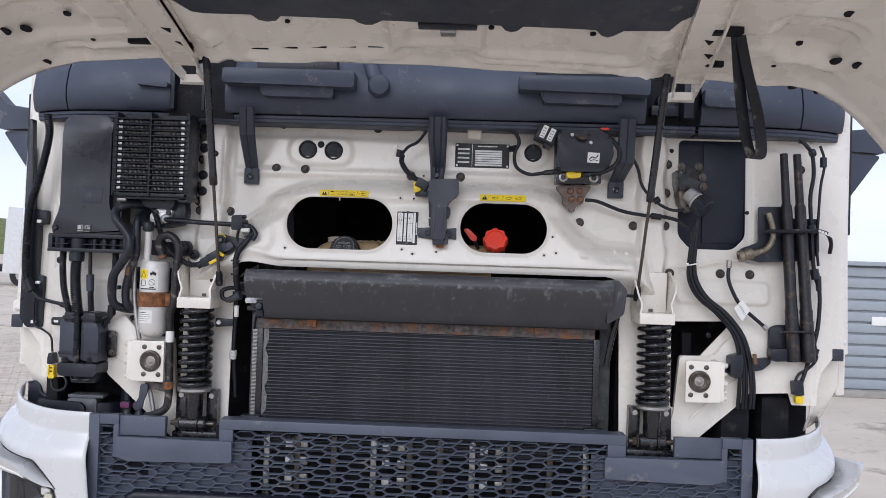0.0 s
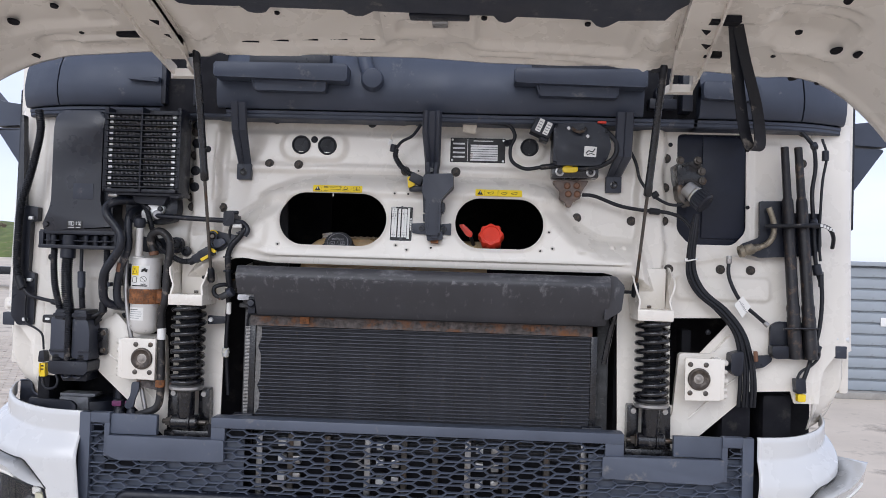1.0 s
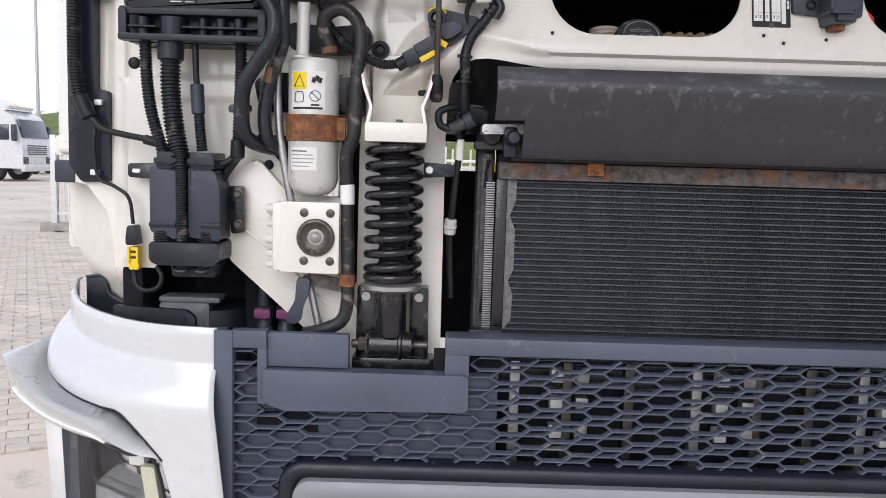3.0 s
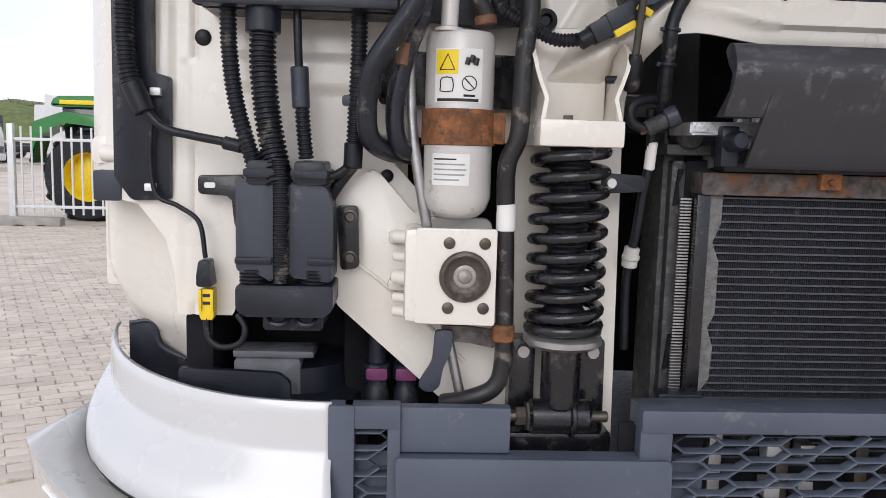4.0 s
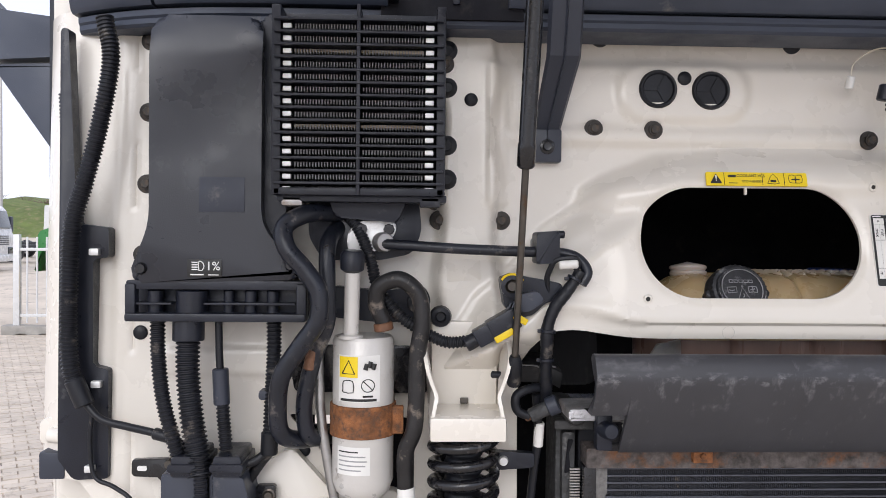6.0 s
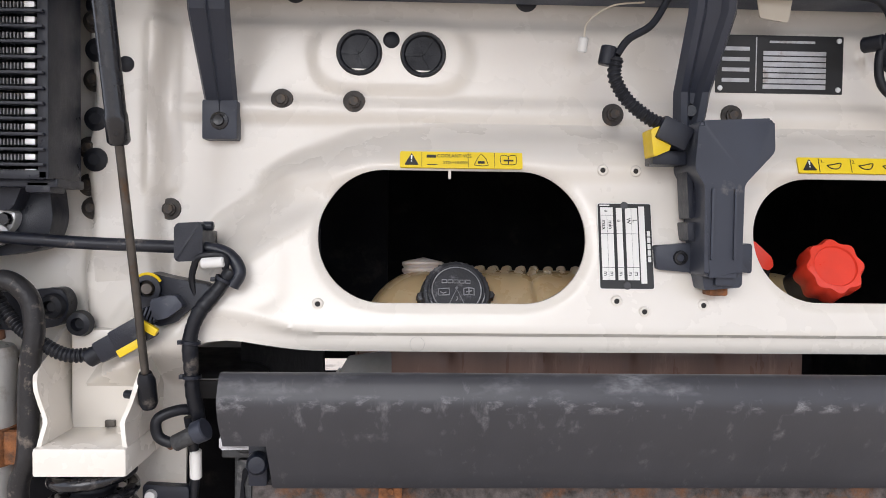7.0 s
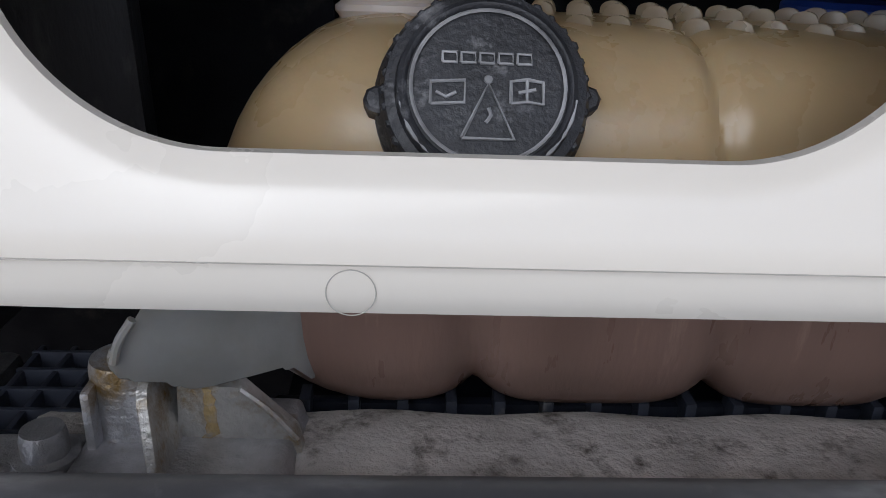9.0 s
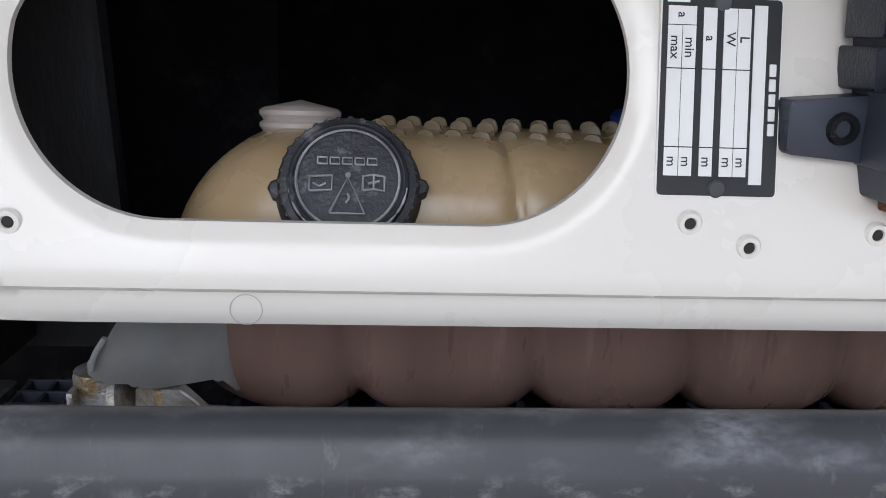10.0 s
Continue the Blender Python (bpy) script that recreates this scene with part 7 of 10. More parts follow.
for x in (-1.145, -1.130):
    box(bm, x - 0.002, x + 0.002, 2.486, 2.492, 1.252, 1.280, 0.001)
part("plug", bm, YELLOW, yc)
for z in (1.272, 1.262):
    bm = B()
    box(bm, -1.142, -1.133, 2.4885, 2.491, z - 0.002, z + 0.002, 0.0005)
    part("slot", bm, BLACKINK, yc)
bm = B()
prism(bm, rpoly([(-1.146, 1.318), (-1.133, 1.318), (-1.131, 1.298), (-1.129, 1.284), (-1.149, 1.284), (-1.149, 1.298)], 0.003), 2.485, 2.512, 0.002)
part("socket", bm, PLASTIC, yc)
cable("plug_wire", [(-1.14, 2.5, 1.242), (-1.138, 2.50, 1.215), (-1.12, 2.495, 1.203), (-1.095, 2.49, 1.21), (-1.088, 2.49, 1.23), (-1.10, 2.50, 1.245)], 0.0042, "black wire loop under the yellow plug", "wire", RUBBER)
ck = thing("corner_bracket", (-1.275, 2.56, 1.40), "white roller and grey block at the cab corner", "bracket", "corner brackets")
bm = B()
rod(bm, (-1.284, 2.545, 1.450), (-1.258, 2.54, 1.448), 0.011, 16)
prism(bm, rpoly([(-1.30, 1.47), (-1.28, 1.475), (-1.268, 1.44), (-1.30, 1.435)], 0.006), 2.55, 2.57, 0.003)
part("roller", bm, WHITE, ck)
bm = B()
box(bm, -1.293, -1.256, 2.53, 2.57, 1.388, 1.428, 0.004)
part("block", bm, PLASTIC_G, ck)

# rusty bracket, rubber strap and coolant connectors by the lock plate
rb = thing("rusty_pipe_bracket", (-0.79, 2.47, 1.225), "rusty flat bracket clamping the pipe", "bracket")
bm = B()
prism(bm, rpoly([(-0.835, 1.243), (-0.805, 1.244), (-0.765, 1.238), (-0.765, 1.215), (-0.80, 1.222), (-0.833, 1.224)], 0.004), 2.462, 2.470, 0.001)
part("strip", bm, RUSTBAR, rb)
sp = thing("rubber_strap", (-0.85, 2.47, 1.16), "dark rubber holding strap", "strap")
bm = B()
prism(bm, rpoly([(-0.843, 1.240), (-0.820, 1.241), (-0.822, 1.215), (-0.832, 1.19), (-0.836, 1.165), (-0.850, 1.158), (-0.864, 1.167), (-0.858, 1.18), (-0.846, 1.20)], 0.006), 2.45, 2.458, 0.002)
part("strap", bm, PLASTIC_G, sp)
for x in (-0.918, -0.878):
    pk = thing("coolant_coupling", (x, 2.54, 1.10), "black hose coupling with a magenta ring", "coupling", "couplings")
    bm = B()
    lathe(bm, [(0, 0), (0.017, 0), (0.017, 0.04), (0.014, 0.045), (0.014, 0.055), (0.019, 0.057), (0.019, 0.078), (0.013, 0.08), (0.012, 0.12), (0, 0.12)], (x, 2.54, 1.095), (0, 0, 1), 20)
    part("body", bm, PLASTIC, pk)
    bm = B()
    prism(bm, rpoly([(x - 0.014, 1.170), (x + 0.014, 1.170), (x + 0.014, 1.154), (x - 0.014, 1.154)], 0.003), 2.518, 2.524, 0.001)
    part("ring", bm, PINK, pk)

# what lies deep in the lower left corner
dk = thing("filter_housing", (-1.06, 2.6, 1.0), "black round filter housing deep in the corner", "filter housing")
bm = B()
lathe(bm, [(0, 0), (0.085, 0), (0.085, 0.10), (0.10, 0.105), (0.10, 0.118), (0.08, 0.125), (0.075, 0.16), (0.05, 0.165), (0, 0.166)], (-1.035, 2.64, 0.995), (0, 0, 1), 32)
part("body", bm, PLASTIC, dk)
bm = B()
prism(bm, rpoly([(-1.118, 1.170), (-1.026, 1.170), (-1.026, 1.09), (-1.118, 1.09)], 0.005), 2.56, 2.61, 0.004)
box(bm, -1.121, -1.008, 2.565, 2.62, 1.170, 1.180, 0.003)
part("box", bm, mat("dusty_grey_box", (0.16, 0.165, 0.18), 0.5, var=0.3, vscale=18, bump=0.05, dirt=(0.05, 0.05, 0.05), amount=0.25, dscale=20), dk, "grey box")
bm = B()
prism(bm, rpoly([(-1.175, 1.176), (-1.045, 1.170), (-1.030, 1.158), (-1.028, 1.06), (-1.175, 1.06)], 0.006), 2.49, 2.50, 0.003)
part("shield", bm, PLASTIC, dk)
tb = thing("liner_tab", (-1.26, 2.63, 1.15), "black upright tab of the liner behind the bumper rim", "liner")
bm = B()
prism(bm, rpoly([(-1.284, 1.205), (-1.248, 1.206), (-1.236, 1.168), (-1.20, 1.148), (-1.20, 1.07), (-1.284, 1.07)], 0.005), 2.628, 2.634, 0.002)
part("tab", bm, PLASTIC, tb)
bm = B()
tube(bm, [(-1.282, 2.625, 1.204), (-1.250, 2.625, 1.205), (-1.238, 2.625, 1.170), (-1.202, 2.625, 1.150)], 0.003, 8)
part("rolled_edge", bm, PLASTIC_G, tb)
# added near-black boxes that stand for the darkness deep in the corner
il = thing("corner_dark_fill", (-1.1, 2.8, 0.8), "near-black boxes added to darken the corner behind the bumper", "liner", "inner liners")
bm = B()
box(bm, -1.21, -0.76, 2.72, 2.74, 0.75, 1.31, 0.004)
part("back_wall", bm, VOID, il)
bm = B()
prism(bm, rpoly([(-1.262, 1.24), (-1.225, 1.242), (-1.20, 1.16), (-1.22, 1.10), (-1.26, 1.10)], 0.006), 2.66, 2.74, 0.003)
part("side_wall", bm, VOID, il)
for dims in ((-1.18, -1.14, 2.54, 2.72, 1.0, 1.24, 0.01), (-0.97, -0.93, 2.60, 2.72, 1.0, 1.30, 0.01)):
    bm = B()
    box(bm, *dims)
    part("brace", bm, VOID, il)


def cab_corner(s):
    """The rounded lower corner of the cab, curling inwards below the door edge."""
    t = thing("white_wheel_arch", (s * 1.24, 2.62, 1.2), "rounded white lower cab corner", "cab corner", "cab corners")
    bm = B()
    rows = []
    xo = 1.299 if s < 0 else 1.282
    for i in range(25):
        v = i / 24
        row = []
        for k in range(19):
            u = k / 18
            x = xo - (xo - 1.178) * u
            zb = 1.150 + 0.115 * (1 - u) ** 4
            z = 1.47 + (zb - 1.47) * v
            y = 2.600 - 0.045 * u ** 0.6 + 0.050 * math.sin(math.pi * u) * v ** 1.2 + 0.05 * max(0, v - 0.8) / 0.2 * 0.8
            row.append(bm.verts.new((s * x, y, z)))
        rows.append(row)
    for a, b in zip(rows, rows[1:]):
        for k in range(18):
            bm.faces.new((a[k], a[k + 1], b[k + 1], b[k]))
    ob = part("corner", bm, WHITE, t, "", 60)
    so = ob.modifiers.new("thickness", "SOLIDIFY")
    so.thickness, so.offset = 0.004, 0
    bm = B()
    tube(bm, [(s * xo, 2.602, 1.47), (s * xo, 2.603, 1.36), (s * (xo - 0.003), 2.61, 1.285), (s * (xo - 0.006), 2.625, 1.266)], 0.005, 8)
    part("hem", bm, WHITE, t)


cab_corner(-1)
cab_corner(1)

# door mirror arms
for s in (-1, 1):
    ma = thing("mirror_arm", (s * 1.33, 2.9, 2.0), "dark grey triangular mirror arm at the cab side", "mirror arm", "mirror arms")
    bm = B()
    fz = lambda pts: [(s * x, z) for x, z in pts]
    prism(bm, rpoly(fz([(1.29, 2.10), (1.29, 2.045), (1.47, 2.035), (1.60, 2.13), (1.70, 2.30), (1.60, 2.28), (1.45, 2.12)]), 0.015), 2.72, 2.78, 0.01)
    part("upper_arm", bm, COWL_M, ma)
    bm = B()
    prism(bm, rpoly(fz([(1.30, 2.035), (1.465, 2.03), (1.345, 1.86), (1.32, 1.78), (1.30, 1.78)]), 0.01), 2.73, 2.77, 0.006)
    part("lower_gusset", bm, COWL_M, ma)
    bm = B()
    box(bm, s * 1.30 - 0.02, s * 1.30 + 0.02, 2.62, 2.8, 1.76, 2.14, 0.006)
    part("mount", bm, PLASTIC, ma)


# ==== centre and right half of the front panel ====
def yellow_label(x0, x1, z0, z1, name, label, texts, kind):
    t = thing(name, ((x0 + x1) / 2, 2.5, z0), label, "sticker", "yellow stickers")
    y = wy((x0 + x1) / 2, (z0 + z1) / 2)
    tl = (wy((x0 + x1) / 2, z1) - wy((x0 + x1) / 2, z0)) / (z1 - z0)
    lean = Matrix.Translation((0, y, (z0 + z1) / 2)) @ Matrix.Rotation(math.atan(-tl), 4, "X") @ Matrix.Translation((0, 0, -(z0 + z1) / 2))
    bm = B()
    prism(bm, rpoly([(x0, z0), (x1, z0), (x1, z1), (x0, z1)], 0.002, 3), -0.0022, 0.0005, 0, lean)
    part("film", bm, YSTICK, t)
    h = z1 - z0
    cz = (z0 + z1) / 2
    bm = B()
    cx = x0 + 0.014
    prism(bm, rpoly([(cx - h * 0.42, z0 + h * 0.16), (cx + h * 0.42, z0 + h * 0.16), (cx, z0 + h * 0.88)], 0.0012, 2), -0.0032, -0.0022, 0, lean)
    tri = part("warning_triangle", bm, BLACKINK, t)
    bm = B()
    prism(bm, [(cx - 0.0007, cz - h * 0.02), (cx + 0.0007, cz - h * 0.02), (cx + 0.0011, cz + h * 0.24), (cx - 0.0011, cz + h * 0.24)], -0.0038, -0.0032, 0, lean)
    prism(bm, rpoly([(cx - 0.0008, cz - h * 0.16), (cx + 0.0008, cz - h * 0.16), (cx + 0.0008, cz - h * 0.09), (cx - 0.0008, cz - h * 0.09)], 0.0005, 2), -0.0038, -0.0032, 0, lean)
    part("exclamation", bm, WHITEINK, tri)
    bm = B()
    for x in (x0 + 0.026, x1 - 0.066, x1 - 0.034) if kind == 0 else (x0 + 0.026, x0 + 0.066):
        box(bm, x, x + 0.0005, -0.003, -0.0022, z0 + 0.001, z1 - 0.001, 0, lean)
    if kind == 0:
        bx = x1 - 0.050
        tube(bm, [lean @ Vector((bx - 0.0085, -0.0026, z0 + 0.004)), lean @ Vector((bx, -0.0026, z1 - 0.002)), lean @ Vector((bx + 0.0085, -0.0026, z0 + 0.004)), lean @ Vector((bx - 0.0085, -0.0026, z0 + 0.004))], 0.00045, 5, 2)
        box(bm, bx - 0.004, bx + 0.004, -0.003, -0.0022, z0 + 0.006, z0 + 0.009, 0, lean)
        bx = x1 - 0.017
        for s in (-1, 1):
            tube(bm, [lean @ Vector((bx, -0.0026, z0 + 0.005)), lean @ Vector((bx + s * 0.009, -0.0026, z0 + 0.006)), lean @ Vector((bx + s * 0.009, -0.0026, z1 - 0.004)), lean @ Vector((bx, -0.0026, z1 - 0.005)), lean @ Vector((bx, -0.0026, z0 + 0.005))], 0.00045, 5, 2)
        box(bm, bx - 0.006, bx + 0.006, -0.003, -0.0022, cz - 0.0009, cz + 0.0009, 0, lean)
        box(bm, x0 + 0.032, x0 + 0.0435, -0.003, -0.0022, z1 - 0.0078, z1 - 0.0043, 0, lean)
        box(bm, x0 + 0.033, x0 + 0.045, -0.0028, -0.0022, z0 + 0.0035, z0 + 0.0045, 0, lean)
    else:
        for bx in (x0 + 0.045, x0 + 0.085, x0 + 0.115):
            tube(bm, [lean @ Vector((bx - 0.009, -0.0026, cz)), lean @ Vector((bx - 0.004, -0.0026, cz - 0.004)), lean @ Vector((bx + 0.005, -0.0026, cz - 0.004)), lean @ Vector((bx + 0.009, -0.0026, cz + 0.003)), lean @ Vector((bx - 0.002, -0.0026, cz + 0.001)), lean @ Vector((bx - 0.009, -0.0026, cz))], 0.0007, 5, 3)
    part("print", bm, BLACKINK, t)
    for txt, sz, px, pz in texts:
        flat_text("lettering", txt, sz, lean @ on_panel(px, -0.0026, pz), BLACKINK, t)


yellow_label(-0.331, -0.183, 1.823, 1.8435, "coolant_sticker", "yellow coolant warning sticker above the oval window",
             [("COOLANT VCS", 0.0060, -0.2655, 1.8380), ("STD-418-0001", 0.0052, -0.2635, 1.8295)], 0)
yellow_label(0.156, 0.294, 1.823, 1.8435, "oil_sticker", "yellow oil filling sticker above the oval window", [("1.", 0.006, 0.187, 1.838), ("2.", 0.006, 0.226, 1.838)], 1)


def spec_label():
    x0, x1, z0, z1 = -0.0930, -0.0272, 1.680, 1.785
    t = thing("headlamp_label", (-0.06, 2.5, z0), "black and white riveted dimension label", "label plate")
    y = wy(-0.06, 1.732)
    lean = Matrix.Translation((0, y, 1.732)) @ Matrix.Rotation(-0.225, 4, "X") @ Matrix.Translation((0, 0, -1.732))
    bm = B()
    prism(bm, rpoly([(x0, z0), (x1, z0), (x1, z1), (x0, z1)], 0.003, 3), -0.002, 0.001, 0, lean)
    part("white_border", bm, STICKW, t)
    bm = B()
    prism(bm, rpoly([(x0 + 0.0008, z0 + 0.0008), (x1 - 0.0008, z0 + 0.0008), (x1 - 0.0008, z1 - 0.0008), (x0 + 0.0008, z1 - 0.0008)], 0.0025, 3), -0.0026, -0.002, 0, lean)
    part("black_field", bm, BLACKINK, t)
    cols = [(0.0035, 0.0115, "max", "m", 0), (0.0115, 0.0190, "min", "m", 0), (0.0225, 0.0300, "a", "m", 1), (0.0335, 0.0410, "W", "m", 1), (0.0410, 0.0485, "L", "m", 1), (0.0500, 0.0570, "", "", 2)]
    for a, b, top, unit, kind in cols:
        bm = B()
        zt, zb = z1 - (0.0155 if kind == 0 else 0.006), z0 + 0.011
        if kind == 2:
            zt, zb = z1 - 0.004, z0 + 0.007
            box(bm, x0 + a, x0 + b, -0.0031, -0.0026, zb, zt, 0, lean)
        else:
            for p, q in ((zt, zt - (0.022 if kind == 0 else 0.0315)), (zt - (0.0226 if kind == 0 else 0.0321), zb + 0.0155), (zb + 0.0149, zb)):
                box(bm, x0 + a + 0.0002, x0 + b - 0.0002, -0.0031, -0.0026, min(p, q), max(p, q), 0, lean)
        c = part("column", bm, STICKW, t)
        if top:
            flat_text("letters", top, 0.0072, lean @ on_panel(x0 + (a + b) / 2, -0.0033, zt - (0.0115 if kind == 0 else 0.016), -90), BLACKINK, c)
            flat_text("letters", unit, 0.0072, lean @ on_panel(x0 + (a + b) / 2, -0.0033, zb + 0.0075, -90), BLACKINK, c)
    bm = B()
    box(bm, x0 + 0.0037, x0 + 0.0188, -0.0031, -0.0026, z1 - 0.015, z1 - 0.0055, 0, lean)
    c = part("column_head", bm, STICKW, t)
    flat_text("letters", "a", 0.0072, lean @ on_panel(x0 + 0.011, -0.0033, z1 - 0.0102, -90), BLACKINK, c)
    bm = B()
    for k in range(5):
        box(bm, x0 + 0.0592, x0 + 0.0628, -0.0032, -0.0026, z0 + 0.033 + 0.0078 * k, z0 + 0.0395 + 0.0078 * k, 0.0006, lean)
    part("brand_mark", bm, WHITEINK, t, "plain white brand mark")
    bm = B()
    box(bm, x0 + 0.003, x0 + 0.015, -0.0031, -0.0026, z1 - 0.0036, z1 - 0.0022, 0, lean)
    part("number_bar", bm, WHITEINK, t)
    for z in (z1 - 0.0035, z0 + 0.0045):
        bm = B()
        lathe(bm, [(0, 0.0012), (0.004, 0.0010), (0.005, 0)], lean @ Vector((x0 + 0.033, -0.0028, z)), (0, -1, 0), 18)
        part("rivet", bm, mat("dark_rivet_%d" % int(z * 1000), (0.08, 0.08, 0.085), 0.4, 0.5, bump=0), t)


spec_label()


def sensor_box():
    t = thing("radar_box", (0.05, 2.5, 1.685), "black moulded sensor box hung from a bracket arm", "sensor box")
    bm = B()
    v = []
    for (xa, xb, z, y) in ((-0.004, 0.052, 2.06, 2.425), (-0.004, 0.052, 2.00, 2.435), (0.002, 0.048, 1.92, 2.50), (0.004, 0.042, 1.875, 2.505)):
        v.append([bm.verts.new(p) for p in ((xa, y, z), (xa + 0.006, y - 0.012, z), (xa + 0.014, y - 0.012, z), (xa + 0.020, y - 0.004, z), (xb - 0.020, y - 0.004, z), (xb - 0.014, y - 0.012, z), (xb - 0.006, y - 0.012, z), (xb, y, z), ((xa + xb) / 2, y + 0.012, z))])
    for p, q in zip(v, v[1:]):
        for k in range(9):
            bm.faces.new((p[k], p[(k + 1) % 9], q[(k + 1) % 9], q[k]))
    bm.faces.new(v[0])
    bm.faces.new(v[-1][::-1])
    part("arm", bm, PLASTIC_G, t, "", 30)
    bm = B()
    lathe(bm, [(0, 0.006), (0.007, 0.006), (0.008, 0.002), (0.011, 0)], (0.022, 2.498, 1.898), seg=12)
    part("arm_bolt", bm, BLACKMETAL, t)
    bm = B()
    prism(bm, rpoly([(0.005, 1.876), (0.090, 1.880), (0.092, 1.842), (0.058, 1.805), (0.057, 1.70), (0.014, 1.70), (0.013, 1.803), (0.001, 1.822)], 0.006), 2.415, 2.49, 0.006)
    prism(bm, rpoly([(0.020, 1.80), (0.024, 1.80), (0.024, 1.72), (0.020, 1.72)], 0.001), 2.412, 2.42, 0.001)
    prism(bm, rpoly([(0.046, 1.80), (0.050, 1.80), (0.050, 1.72), (0.046, 1.72)], 0.001), 2.412, 2.42, 0.001)
    part("housing", bm, PLASTIC_G, t)
    bm = B()
    prism(bm, rpoly([(0.055, 1.80), (0.068, 1.796), (0.068, 1.775), (0.062, 1.765), (0.055, 1.765)], 0.004), 2.44, 2.49, 0.003)
    part("side_wing", bm, PLASTIC, t)
    bm = B()
    prism(bm, rpoly([(0.002, 1.820), (0.010, 1.84), (0.016, 1.77), (0.006, 1.765)], 0.003), 2.445, 2.48, 0.003)
    prism(bm, rpoly([(0.004, 1.762), (0.016, 1.762), (0.016, 1.74), (0.006, 1.74)], 0.002), 2.445, 2.48, 0.002)
    part("side_guide", bm, PLASTIC, t)
    for q, x0, x1 in ((-1, -0.028, 0.020), (1, 0.058, 0.088)):
        bm = B()
        prism(bm, rpoly([(x0, 1.734), (x1, 1.738), (x1, 1.702), (x0 + 0.002, 1.706)], 0.003), 2.46, 2.492, 0.002)
        e = part("ear", bm, PLASTIC_G, t)
        bm = B()
        lathe(bm, [(0, -0.002), (0.004, -0.002), (0.005, 0.003), (0.008, 0.003), (0.009, 0)], ((x0 + x1) / 2 - q * 0.006, 2.46, 1.72), seg=14)
        part("ear_bolt", bm, BLACKMETAL, e)
    bm = B()
    prism(bm, rpoly([(0.016, 1.712), (0.064, 1.712), (0.064, 1.688), (0.02, 1.684)], 0.003), 2.43, 2.49, 0.003)
    box(bm, 0.030, 0.052, 2.422, 2.44, 1.69, 1.722, 0.002)
    part("foot", bm, PLASTIC_G, t)
    bm = B()
    box(bm, 0.03, 0.052, 2.44, 2.47, 1.677, 1.687, 0.002)
    part("rust_edge", bm, RUST, t)
    bm = B()
    prism(bm, rpoly([(-0.044, 1.868), (-0.026, 1.874), (-0.020, 1.845), (-0.040, 1.836)], 0.003), 2.435, 2.47, 0.002)
    part("yellow_tab", bm, YELLOW, t, "yellow locking tab")
    bm = B()
    box(bm, -0.022, 0.016, -0.018, 0.018, -0.014, 0.014, 0.003, Matrix.Translation((-0.014, 2.448, 1.862)) @ Matrix.Rotation(radians(25), 4, "Y"))
    box(bm, -0.038, 0.002, 2.445, 2.48, 1.828, 1.845, 0.003)
    part("plug", bm, PLASTIC, t)


sensor_box()
cable("sensor_loom", [(-0.022, 2.448, 1.872), (-0.045, 2.45, 1.884), (-0.068, 2.455, 1.905), (-0.082, 2.455, 1.93), (-0.080, 2.455, 1.952)], 0.0085, "black corrugated cable to the sensor box", "cable", RUBBER, True,
      extra=[("boot", [(-0.092, 2.46, 1.944), (-0.088, 2.458, 1.966)], 0.0095, PLASTIC)])
cable("thin_wire", [(-0.080, 2.455, 1.955), (-0.065, 2.46, 1.975), (-0.035, 2.47, 1.995), (-0.012, 2.48, 2.03)], 0.0045, "thin black cable to the cowl", "wire", RUBBER)
cable("white_wire", [(-0.105, 2.52, 1.985), (-0.10, 2.52, 2.01), (-0.07, 2.52, 2.03), (-0.03, 2.52, 2.035)], 0.0012, "thin bare wire with a white clip", "wire", BEIGE, extra=[("clip", [(-0.107, 2.522, 1.972), (-0.105, 2.518, 1.99)], 0.006, STICKW)])


def data_plate():
    x0, x1, z0, z1 = 0.075, 0.243, 1.931, 2.006
    t = thing("data_plate", (0.156, 2.55, z0), "black riveted metal data plate with silver fields", "data plate")
    y = wy(0.156, 1.97)
    bm = B()
    prism(bm, rpoly([(x0, z0), (x1, z0), (x1, z1), (x0, z1)], 0.002, 3), y - 0.003, y + 0.001, 0.0006)
    part("plate", bm, BLACKINK, t)
    fields = [(x0 + 0.052, x0 + 0.0535, z0 + 0.003, z1 - 0.003), (x0 + 0.07, x0 + 0.13, z1 - 0.010, z1 - 0.007)]
    fields += [(x0 + 0.062, x0 + 0.145, z0 + 0.006 + 0.0072 * k, z0 + 0.0115 + 0.0072 * k) for k in range(7)]
    fields += [(x0 + 0.008, x0 + 0.044, z0 + 0.014 + 0.0135 * k, z0 + 0.019 + 0.0135 * k) for k in range(4)]
    for a, b, c, d in fields:
        bm = B()
        box(bm, a, b, y - 0.0036, y - 0.0028, c, d, 0)
        part("silver_field", bm, STEEL, t)
    for x in (x0 + 0.006, x1 - 0.006):
        for z in (z0 + 0.006, z1 - 0.006):
            bm = B()
            lathe(bm, [(0, 0.002), (0.003, 0.0015), (0.0036, 0)], (x, y - 0.003, z), seg=12)
            part("rivet", bm, ALU, t)


data_plate()
pt = thing("paper_tag", (0.13, 2.52, 2.0), "beige paper tag tucked under the cowl", "paper tag")
bm = B()
prism(bm, rpoly([(0.108, 2.06), (0.158, 2.058), (0.150, 2.012), (0.114, 2.018)], 0.003), 2.515, 2.517, 0)
part("tag", bm, BEIGE, pt)


